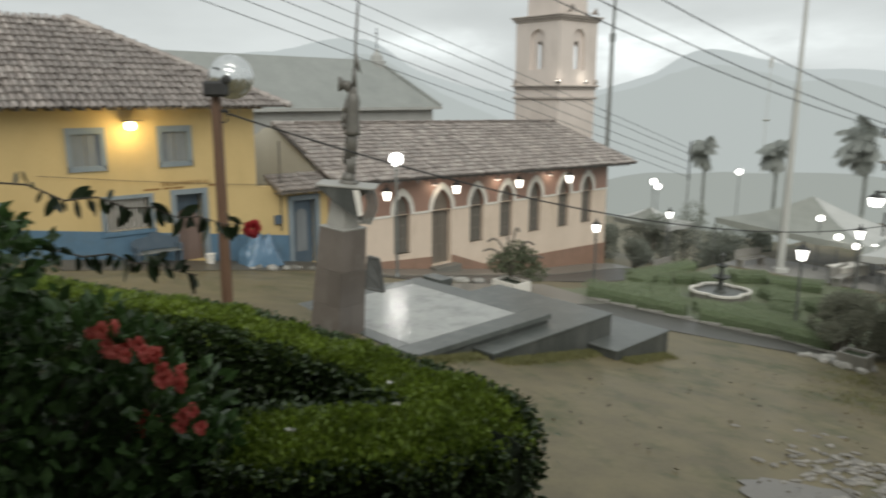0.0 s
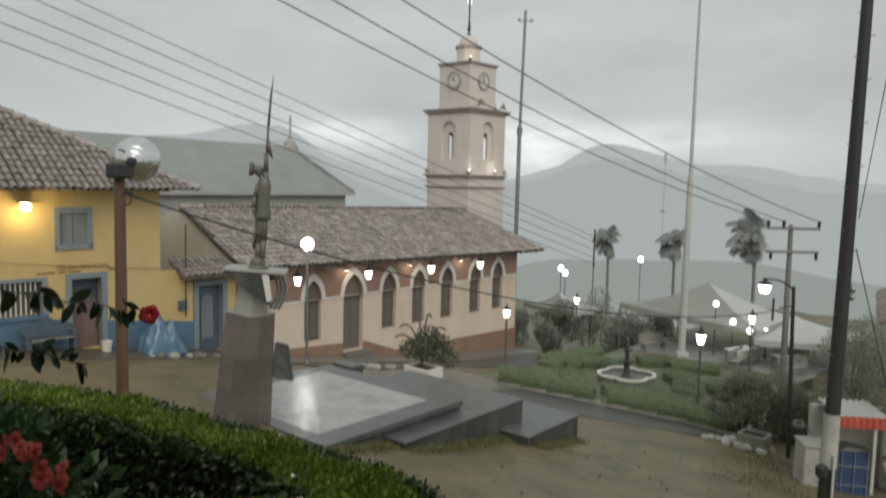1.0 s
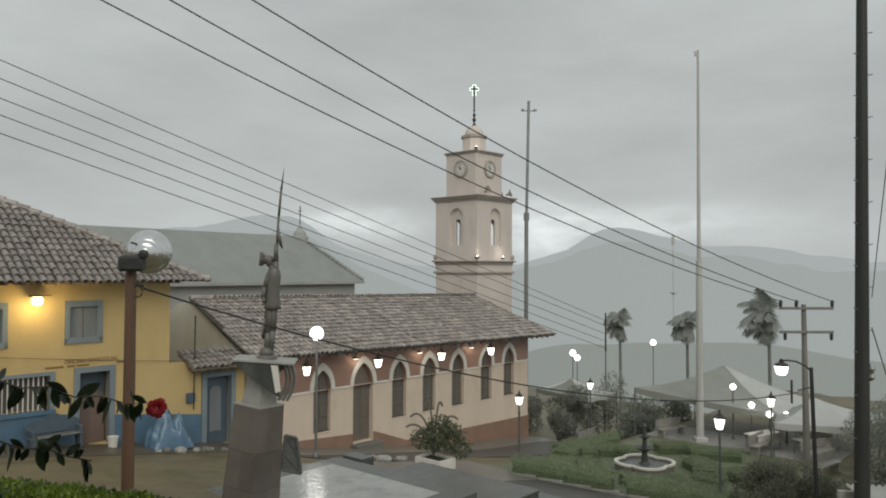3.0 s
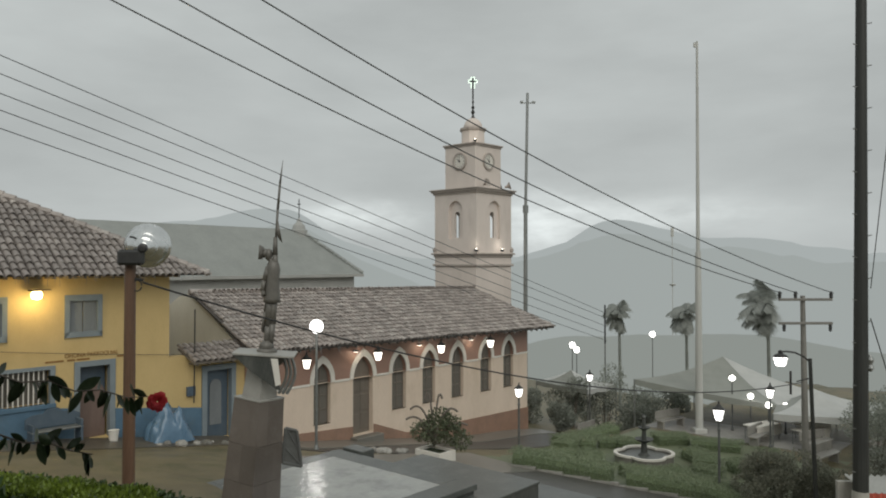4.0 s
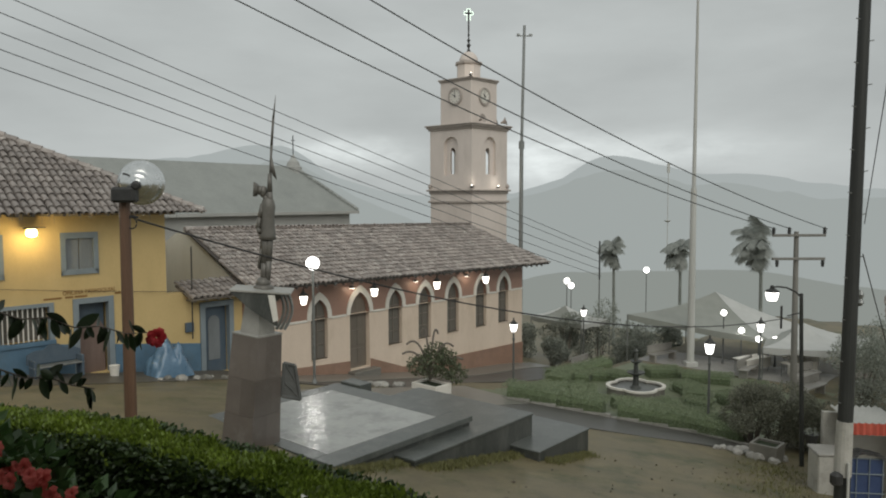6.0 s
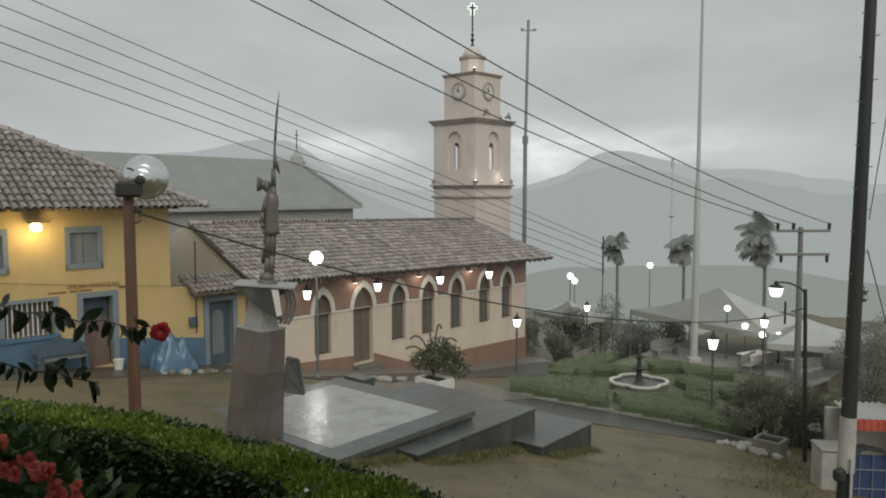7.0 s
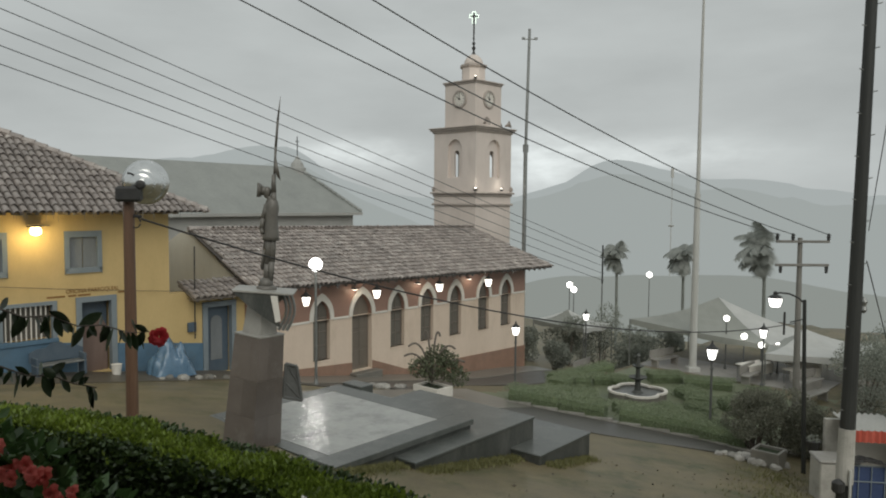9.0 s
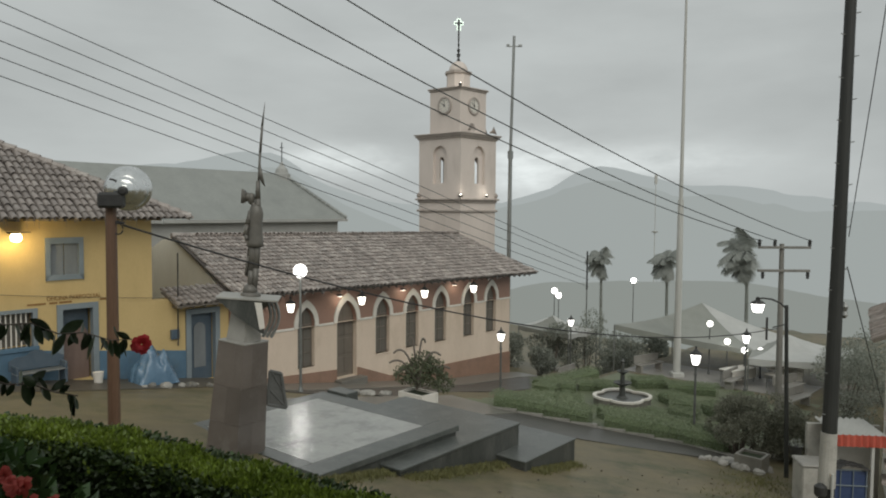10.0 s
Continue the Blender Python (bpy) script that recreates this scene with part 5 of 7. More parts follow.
# ---- pole with floodlight in the foreground ----
fp = thing("floodlight_pole", pose(-3.84, 9.0, 0), "brown wooden pole with big aluminium floodlight on top", "lamp pole")
part("pole", a_tube((0, 0, ground_z(-3.84, 9) - 0.2), (0.01, 0, 8.04), 0.082, 0.064, 14), "wood_pole", fp)
dish = part("reflector", lathe(bmesh.new(), [(0.075, -0.22), (0.08, -0.15), (0.125, -0.14), (0.14, -0.12), (0.145, -0.06), (0.165, -0.045), (0.215, 0.0), (0.25, 0.07), (0.262, 0.15), (0.285, 0.16), (0.288, 0.19), (0.262, 0.19), (0.245, 0.09), (0.19, 0.01), (0.13, -0.05), (0.12, -0.09), (0.02, -0.1)], 36), "alu", fp, "bell-shaped spun aluminium reflector", m=look((0.165, 0.08, 8.2), (-0.055, 1.06, 8.30)) @ pose(0, 0, 0, 180, 0, 0) @ Matrix.Diagonal((0.98, 0.98, 0.85, 1)), smooth=True)
part("socket", lathe(bmesh.new(), [(0.03, -0.34), (0.055, -0.32), (0.06, -0.24), (0.055, -0.215)], 14), "black_metal", dish, "dark lamp socket")
part("ballast", a_box(-0.08, 0.22, -0.2, -0.05, 7.97, 8.16, bevel=0.03), "black_metal", fp, "dark box behind the reflector")
yk = bmesh.new()
for a in range(8):
    p0 = (0.02 + 0.1 * math.sin(a * 0.4), -0.03, 8.0 + 0.32 * math.sin(a * 0.2))
    p1 = (0.02 + 0.1 * math.sin((a + 1) * 0.4), -0.03, 8.0 + 0.32 * math.sin((a + 1) * 0.2))
    tube(yk, p0, p1, 0.012, n=6)
part("yoke", yk, "black_metal", fp)
ins = bmesh.new()
for k in range(10):
    a = k * 0.6
    tube(ins, (0.10 + 0.06 * math.cos(a), -0.02, 7.72 + 0.07 * math.sin(a)), (0.10 + 0.06 * math.cos(a + 0.6), -0.02, 7.72 + 0.07 * math.sin(a + 0.6)), 0.009, n=5)
tube(ins, (0.06, 0, 7.80), (0.17, -0.02, 7.79), 0.022, 0.018, 8)
part("cable_loop", ins, "cable", fp, "coiled cable on a small insulator")
wire("festoon_cable", ((-3.68, 9.0, 7.76), (10.15, 20.6, 4.62)), 0.013, "cable", "black cable hanging in a long curve across the square", "cable", 0.72, 40)
wire("wall_cable", (street(-14, 0.0, 5.55), street(-5.5, 0.0, 4.62)), 0.008, "cable", "thin cable along the yellow house wall", "cable", 0.05)

# ---- utility poles and overhead lines ----
up = thing("utility_pole", pose(13.85, 27.9, 0), "tall grey utility pole with two crossarms and insulators", "utility pole")
part("pole", a_tube((0.02, 0, ground_z(13.95, 27.9) - 0.2), (-0.05, 0, 6.72), 0.14, 0.085, 12), "grey_pole", up)
for z, n_ins, upw in ((6.58, (-0.98, -0.38, 0.98), 1), (5.68, (-0.82, 0.94), -1)):
    arm = part("crossarm", a_box(-1.02, 1.02, -0.16, -0.07, z - 0.05, z + 0.05, bevel=0.01, m=pose(0, 0, 0, 0, 0, 0)), "grey_pole", up)
    for x in n_ins:
        part("insulator", lathe(bmesh.new(), [(0.035, 0), (0.075, 0.04), (0.05, 0.08), (0.075, 0.13), (0.05, 0.17), (0.06, 0.24), (0.01, 0.27)], 10), "black_metal", arm, m=pose(x, -0.11, z + 0.05 * upw, 0 if upw > 0 else 180, 0, 0))
sl = thing("street_lamp", pose(10.5, 20.5, 0), "leaning dark pole with a lit lantern on a curved arm", "street lamp")
part("pole", a_tube((0, 0, ground_z(10.49, 20.5) - 0.2), (-0.17, 0, 5.30), 0.065, 0.05, 10), "tar_pole", sl)
arm = bmesh.new()
apts = [(-0.17, 0, 5.2), (-0.35, 0, 5.36), (-0.6, 0, 5.47), (-0.85, 0, 5.50), (-1.0, 0, 5.48)]
for a, b in zip(apts, apts[1:]):
    tube(arm, a, b, 0.025, n=8)
part("cable_bracket", a_tube((-0.17, 0, 4.75), (-0.55, 0, 4.66), 0.018, n=6), "black_metal", sl)
part("insulator_rod", a_tube((-0.72, 0, 4.95), (-0.72, 0, 4.3), 0.03, n=6), "black_metal", sl)
part("arm", arm, "black_metal", sl)
part("lantern", lathe(bmesh.new(), [(0.11, 0), (0.14, 0.05), (0.18, 0.22), (0.17, 0.25)], 14, m=pose(-1.0, 0, 5.10)), "lamp_white", sl, "large lit lantern glass")
part("lantern_cap", lathe(bmesh.new(), [(0.20, 0.24), (0.16, 0.30), (0.06, 0.35), (0.06, 0.41), (0.02, 0.44)], 14, m=pose(-1.0, 0, 5.10)), "black_metal", sl)
bp_x, bp_y = 8.77, 15.4
bp = thing("utility_pole", pose(bp_x, bp_y, 0), "thick dark tarred pole with whitewashed foot and climbing bolts", "utility pole")
lean_x = 0.16
part("pole", a_tube((lean_x * 0.0, 0, ground_z(bp_x, bp_y) - 0.2), (lean_x, 0, 14.0), 0.165, 0.105, 16), "tar_pole", bp)
part("whitewash", a_tube((0.006, 0, 2.0), (0.022, 0, 3.2), 0.178, 0.166, 16), "greywhite", bp, "whitewashed band round the foot")
part("conduit", a_tube((0.0, -0.25, ground_z(bp_x, bp_y) - 0.1), (0.0, -0.23, 2.35), 0.03, n=8), "pale_pole", bp, "thin white pipe at the foot")
part("meter", lathe(bmesh.new(), [(0.1, -0.14), (0.13, -0.1), (0.13, 0.08), (0.05, 0.14)], 12, m=pose(-0.2, -0.14, 1.98)), "black_metal", bp)
for k in range(22):
    z = 3.6 + k * 0.45
    side = 1 if k % 2 else -1
    off = lean_x * (z - 1.5) / 12.5
    part("climbing_bolt", a_tube((off + side * 0.11, -0.05, z), (off + side * 0.2, -0.05, z + 0.02), 0.012, n=5), "steel", bp)
part("fuse_holder", lathe(bmesh.new(), [(0.03, -0.15), (0.08, -0.08), (0.05, 0), (0.08, 0.1), (0.03, 0.2)], 10, m=pose(0.24, -0.02, 5.85)), "steel", bp)
part("side_conduit", a_tube((0.17, -0.02, 5.2), (0.19, -0.02, 7.2), 0.03, n=6), "steel", bp)
wire("service_wire", ((9.02, 15.35, 6.81), (15.52, 24.00, 1.38)), 0.012, "cable", "service wire falling from the dark pole", "cable", 0.0)
wire("service_wire", ((9.03, 15.35, 7.45), (7.62, 12.00, 12.05)), 0.009, "cable", "service wire rising from the dark pole", "cable", 0.0)

for (qx, qz), (lx, lz) in (((12.97, 6.82), (-4.23, 12.24)), ((13.57, 6.82), (-2.96, 12.24)), ((14.93, 6.82), (-1.36, 12.24))):
    q, p_ = Vector((qx, 27.8, qz)), Vector((lx, 16.0, lz + 1.2))
    wire("power_line", (q, q + (p_ - q) * 1.75), 0.017, "far_cable", "bare overhead power line over the square", "power line", 1.22, 40, "upper power lines")
for a, b in (((-14.8, 25, 14.99), (12.39, 55, 4.18)), ((-14.8, 25, 14.36), (12.39, 55, 3.80)), ((-14.8, 25, 13.69), (12.40, 55, 3.20)), ((-14.8, 25, 13.12), (12.41, 55, 2.64)), ((-14.8, 25, 12.50), (12.42, 55, 2.12))):
    q, p_ = Vector(b), Vector(a)
    wire("power_line", (q, q + (p_ - q) * 1.3), 0.018, "far_cable", "bare overhead power line crossing behind the statue", "power line", 0.0, 24, "lower power lines")
hp = thing("line_post", pose(12.3, 55, 0), "thin dark post that carries the overhead lines", "utility pole")
part("post", a_tube((0, 0, 1.9), (0, 0, 4.8), 0.06, 0.06, 8), "black_metal", hp)
part("lower_post", a_tube((0, 0, ground_z(12.3, 55) - 0.2), (0, 0, 1.9), 0.05, 0.05, 8), "steel", hp)

# ---- flagpole and mast ----
fl = thing("flagpole", pose(12.84, 36.5, ground_z(12.84, 36.5)), "very tall pale painted flagpole with stepped sections", "flagpole")
part("foot", a_box(-0.3, 0.3, -0.3, 0.3, -0.1, 0.25, bevel=0.03), "pale_pole", fl)
part("lower_section", a_tube((0, 0, 0.2), (0, 0, 9.0), 0.19, 0.14, 14), "pale_pole", fl)
part("upper_section", a_tube((0, 0, 9.0), (0.02, 0, 19.6), 0.10, 0.055, 12), "pale_pole", fl)
part("truck", a_box(-0.16, 0.04, -0.03, 0.03, 19.3, 19.55, bevel=0.01), "pale_pole", fl)
ms = thing("radio_mast", pose(5.55, 48.5, 0), "tall grey steel mast with small cross arms at the top", "mast")
part("lower_tube", a_tube((0, 0, ground_z(5.55, 48.5) - 0.2), (0.05, 0, 11.6), 0.15, 0.13, 10), "steel", ms)
part("upper_tube", a_tube((0.05, 0, 11.4), (0.2, 0, 19.3), 0.10, 0.09, 10), "steel", ms)
part("collar", a_tube((0.05, 0, 11.3), (0.05, 0, 11.8), 0.19, 0.19, 10), "steel", ms)
hd = bmesh.new()
box(hd, -0.28, 0.68, -0.03, 0.03, 18.6, 18.67)
box(hd, -0.3, -0.1, -0.1, 0.1, 18.64, 18.76)
box(hd, 0.5, 0.72, -0.1, 0.1, 18.62, 18.74)
part("head_arms", hd, "steel", ms)
rm = thing("far_mast", pose(63.3, 200, -15), "faint distant radio mast with a small dish", "mast")
part("tube", a_tube((0, 0, 0), (0, 0, 33), 0.11, 0.09, 8), "pale_pole", rm)
part("dish", lathe(bmesh.new(), [(0.1, 0), (0.8, 0.25), (0.9, 0.5), (0.1, 0.6)], 12, m=pose(0, 0, 16.5)), "pale_pole", rm)
part("antenna", a_box(-0.35, 0.35, -0.2, 0.2, 30, 32.5), "pale_pole", rm)

# floodlights on the tower ledges
for s_, w_, z_, pw_ in ((16.3, 5.3, 15.9, 14), (15.7, 4.7, 8.85, 7), (18.2, 4.6, 8.85, 5)):
    tl = thing("tower_floodlight", ORIGIN @ pose(s_, w_, z_), "small lit floodlight on a ledge of the bell tower", "floodlight", "tower floodlights")
    part("housing", a_box(-0.08, 0.08, -0.08, 0.08, -0.14, 0.0, bevel=0.02), "black_metal", tl)
    part("lens", lathe(bmesh.new(), [(0.06, 0), (0.05, 0.03), (0.01, 0.04)], 12), "lamp_warm", tl)
    point_light("tower_light", street(s_ - 0.05, w_ - 0.15, z_ + 0.2), (1.0, 0.92, 0.8), pw_, 0.08)
# ---- garden ----


def garden_hedge(line, half, height, rng, count, label="low clipped green garden hedge", closed=False):
    """A low hedge along (s, w) points that follows the ground: core and leaves."""
    P3 = [street(s, w) for s, w in line]
    pts = along([(p.x, p.y) for p in P3], 0.3)
    h = thing("garden_hedge", Matrix.Identity(4), label, "hedge", "garden hedges")
    n = len(pts)
    bm = bmesh.new()
    rings, tang = [], []
    for i, (x, y) in enumerate(pts):
        a, b = pts[max(i - 1, 0)], pts[min(i + 1, n - 1)]
        t = Vector((b[0] - a[0], b[1] - a[1])).normalized()
        tang.append(t)
        z = ground_z(x, y) - 0.05
        rings.append([bm.verts.new((x - t.y * k * half, y + t.x * k * half, z + m_ * height)) for k, m_ in ((-0.9, 0), (-0.92, 0.7), (-0.7, 0.97), (0.7, 0.97), (0.92, 0.7), (0.9, 0))])
    for p, q in zip(rings, rings[1:]):
        for j in range(5):
            bm.faces.new((p[j], q[j], q[j + 1], p[j + 1]))
    bm.faces.new(rings[0]), bm.faces.new(rings[-1][::-1])
    part("core", bm, "park_core", h)
    count *= 5
    i = rng.integers(0, n, count)
    T = np.array([tuple(t) for t in tang])[i]
    P = np.array(pts)[i] + T * rng.uniform(-0.17, 0.17, (count, 1)) + rng.normal(0, 0.03, (count, 2))
    top = rng.random(count) < 2 * half / (2 * half + 2 * height)
    a = np.where(top, rng.uniform(-1, 1, count), np.sign(rng.uniform(-1, 1, count)))
    gzv = np.array([ground_z(x, y) for x, y in pts])[i]
    z = gzv + np.where(top, height - 0.03, height * rng.random(count))
    pos = np.stack([P[:, 0] - T[:, 1] * a * half, P[:, 1] + T[:, 0] * a * half, z + rng.normal(0, 0.015, count)], 1)
    nor = np.stack([-T[:, 1] * a * ~top, T[:, 0] * a * ~top, top + 0.4], 1)
    v, f = leaf_cloud(pos, nor, 0.045, rng, 0.5)
    tagged(mesh_of("leaves", v, f, "leaf_park", h), kind="stuff")
    return h


GR = np.random.default_rng(11)
FS, FW = 8.96, -10.13
garden_hedge([(lane_far(w) + 0.52, w) for w in (-8.5, -9.6, -10.7, -11.75)], 0.48, 0.62, GR, 1900, "clipped green hedge along the lane")
garden_hedge([(lane_far(w) + 0.52, w) for w in (-12.25, -13.3, -14.5, -16.2)], 0.5, 0.66, GR, 2200, "clipped green hedge along the lane")
for q in ([(3.5, -8.5), (6.1, -7.8), (6.56, -8.07)], [(8.1, -6.6), (9.23, -6.5), (9.77, -7.36)], [(7.55, -7.9), (7.4, -8.6), (5.77, -9.5)], [(10.27, -7.2), (10.73, -7.84), (10.87, -8.78)],
          [(4.2, -9.5), (4.65, -10.7)], [(5.6, -11.0), (6.85, -11.9), (8.02, -12.2)], [(5.2, -12.4), (5.7, -13.1), (5.67, -14.3)], [(8.6, -12.6), (8.6, -13.4)], [(11.2, -11.1), (10.6, -12.12), (9.6, -12.5)],
          [(6.8, -12.9), (7.1, -13.9)], [(12.97, -10.4), (13.78, -12.3)], [(10.6, -13.2), (10.1, -14.2)], [(12.5, -8.9), (13.6, -9.84)], [(9.4, -5.6), (11.6, -5.6), (13.4, -6.2)], [(11.7, -14.4), (13.4, -13.6)]):
    garden_hedge(q, 0.46, 0.46, GR, 900, "low rounded hedge block of the garden")
M["lawn"] = material("wet_lawn", (0.11, 0.13, 0.075), (0.17, 0.195, 0.115), 0.7, 1.5, 30, 0.4, wet=0.15, spots=(0.15, 0.14, 0.08), spot_amount=0.4)
lane_strip("lawn", lambda w: lane_far(w) + 0.12, lambda w: 15.2, -16.4, -6.8, 0.02, 0.2, "lawn", "wet green lawn between the garden hedges", "lawn", 20, 16)
strip("path", 15.6, 19.0, -15.5, -5.6, 0.04, 0.2, "kerb", "pale wet path behind the garden", "pavement")


def build_fountain():
    p = street(FS, FW)
    ft = thing("fountain", pose(p.x, p.y, ground_z(p.x, p.y)) @ Matrix.Diagonal((0.88, 0.88, 1.15, 1)), "dark stone fountain with lobed pale-rimmed basin", "fountain")

    def lobed(r, n=64):
        return [((r + 0.22 * r * abs(math.cos(2 * a)) ** 0.8 - 0.1 * r) * math.cos(a), (r + 0.22 * r * abs(math.cos(2 * a)) ** 0.8 - 0.1 * r) * math.sin(a)) for a in (2 * math.pi * i / n for i in range(n))]

    for r0, r1, z0, z1, mat, nm in ((1.24, 1.14, 0.0, 0.34, "concrete", "basin_wall"), (1.28, 1.13, 0.34, 0.41, "white", "rim")):
        bm = bmesh.new()
        o, i_ = lobed(r0), lobed(r1)
        n = len(o)
        V = [[bm.verts.new((x, y, z)) for x, y in l] for l, z in ((o, z0), (o, z1), (i_, z1), (i_, z0))]
        for a, b in zip(V, V[1:]):
            for k in range(n):
                bm.faces.new((a[k], a[(k + 1) % n], b[(k + 1) % n], b[k]))
        part(nm, bm, mat, ft)
    bm = bmesh.new()
    bm.faces.new([bm.verts.new((x, y, 0.3)) for x, y in lobed(1.1)])
    part("water", bm, "granite", ft, "dark rain-stirred water")
    part("column", lathe(bmesh.new(), [(0.3, 0.0), (0.3, 0.3), (0.16, 0.4), (0.13, 0.75), (0.2, 0.8), (0.12, 0.86), (0.1, 1.2), (0.16, 1.25), (0.09, 1.3), (0.08, 1.62), (0.12, 1.68), (0.02, 1.78)], 16), "granite_side", ft)
    part("bowl", lathe(bmesh.new(), [(0.1, 0.74), (0.42, 0.86), (0.44, 0.9), (0.38, 0.89), (0.1, 0.82)], 20), "granite_side", ft)
    part("upper_bowl", lathe(bmesh.new(), [(0.08, 1.2), (0.28, 1.29), (0.29, 1.32), (0.08, 1.26)], 18), "granite_side", ft)


build_fountain()


def crown(name, parent, centres, count, size, mat, rng, lean=0.9):
    """Leaf clumps round several centres (x, y, z, radius)."""
    pos, nor = [], []
    wts = np.array([c[3] ** 2 for c in centres])
    wts = wts / wts.sum()
    for c, k in zip(centres, wts):
        m_ = int(count * k)
        d = rng.normal(0, 1, (m_, 3))
        d /= np.linalg.norm(d, axis=1)[:, None]
        r = c[3] * rng.uniform(0.35, 1.08, m_) ** 0.6
        p = np.array(c[:3]) + d * r[:, None] * [1, 1, 0.85]
        pos.append(p)
        nor.append(d + [0, 0, 0.3])
    v, f = leaf_cloud(np.concatenate(pos), np.concatenate(nor), size, rng, lean)
    return tagged(mesh_of(name, v, f, mat, parent), kind="stuff")


def shrub(x, y, radius, height, count, size, mat, label, rng, category="shrub", group="", squash=1.0):
    z = ground_z(x, y)
    sh = thing(category.replace(" ", "_"), pose(x, y, z), label, category, group)
    cs = []
    stems = bmesh.new()
    for k in range(9):
        a, r = rng.uniform(0, 6.28), radius * rng.uniform(0.15, 0.75)
        h = height * rng.uniform(0.18, 0.85)
        c = (r * math.cos(a), r * math.sin(a), h, radius * rng.uniform(0.28, 0.5))
        cs.append(c)
        tube(stems, (0.2 * c[0], 0.2 * c[1], -0.05), (c[0] * 0.6, c[1] * 0.6, h * 0.6), 0.04, 0.025, 6)
        tube(stems, (c[0] * 0.6, c[1] * 0.6, h * 0.6), (c[0], c[1], h), 0.025, 0.01, 6)
    part("stem", stems, "bark", sh)
    crown("leaves", sh, cs, count, size, mat, rng)
    return sh


TR = np.random.default_rng(21)
shrub(10.35, 23.4, 1.3, 1.95, 9500, 0.075, "leaf_lane", "dark rain-beaten shrub at the lane", TR)
shrub(11.3, 24.0, 1.35, 2.0, 9000, 0.075, "leaf_lane", "dark rain-beaten shrub at the lane", TR)
shrub(12.3, 23.2, 1.25, 1.7, 7000, 0.075, "leaf_lane", "dark rain-beaten shrub at the lane", TR)
for x, y, r, h in ((17.5, 29.5, 1.8, 3.0), (20.2, 31.5, 2.2, 3.4), (23.0, 33.5, 2.2, 3.0), (18.8, 26.0, 1.5, 2.2), (21.5, 28.0, 1.8, 2.6)):
    shrub(x, y, r, h, 5200, 0.11, "leaf_grey", "leafy tree beside the garden, greyed for mist", TR, "tree", "misty trees")
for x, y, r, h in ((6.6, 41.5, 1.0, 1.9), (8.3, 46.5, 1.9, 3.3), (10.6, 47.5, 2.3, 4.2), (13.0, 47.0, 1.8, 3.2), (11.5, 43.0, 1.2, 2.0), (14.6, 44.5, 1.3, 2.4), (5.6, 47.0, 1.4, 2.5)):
    shrub(x, y, r, h, 4000, 0.13, "leaf_grey", "dense tree at the back of the garden, greyed for mist", TR, "tree", "trees behind the garden")


def palm(x, y, z_top, size, lean):
    z = ground_z(x, y)
    pm = thing("palm_tree", pose(x, y, z), "wind-bent palm tree, coloured pale for rain haze", "palm tree", "palm trees")
    h = z_top - z
    tr = bmesh.new()
    for k in range(8):
        a, b = k / 8, (k + 1) / 8
        tube(tr, (-lean * 0.15 * a * a, 0, h * a), (-lean * 0.15 * b * b, 0, h * b), 0.18 - 0.06 * a, 0.18 - 0.06 * b, 9)
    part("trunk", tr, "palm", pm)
    rng = random.Random(int(x * 10))
    for k in range(30):
        az = k * 2 * math.pi / 13 + rng.uniform(-0.2, 0.2)
        verts, faces = [], []
        top = Vector((-lean * 0.15, 0, h))
        d = Vector((math.cos(az) * 0.7 - 0.75 * lean, math.sin(az) * 0.6, 1.0 - 1.9 * k / 30 + rng.uniform(-0.25, 0.25))).normalized()
        pts, v, reach = [top], d.copy(), rng.uniform(0.6, 1.05)
        for j in range(9):
            pts.append(pts[-1] + v * size * reach / 9)
            v = (v + Vector((-0.10 * lean, 0, -0.19))).normalized()
        for j in range(1, 9):
            t = (pts[j + 1] - pts[j - 1]).normalized()
            side = t.cross(Vector((0, 0, 1))).normalized()
            L = size * 0.42 * math.sin(math.pi * (j + 1.2) / 11)
            for sgn in (-1, 1):
                for q in (0, 0.2, 0.4, 0.6, 0.8):
                    b0 = pts[j] + (pts[j + 1] - pts[j]) * q
                    tip = b0 + (side * sgn + t * 0.5 + Vector((0, 0, -0.75))).normalized() * L * rng.uniform(0.8, 1.15)
                    i = len(verts)
                    verts += [b0, b0 + t * size * 0.045, tip]
                    faces.append((i, i + 1, i + 2))
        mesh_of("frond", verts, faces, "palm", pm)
    return pm


palm(18.3, 75.0, 2.9, 2.2, 0.5)
palm(23.5, 70.0, 3.2, 2.3, 0.35)
palm(26.9, 60.0, 4.4, 2.9, 0.8)


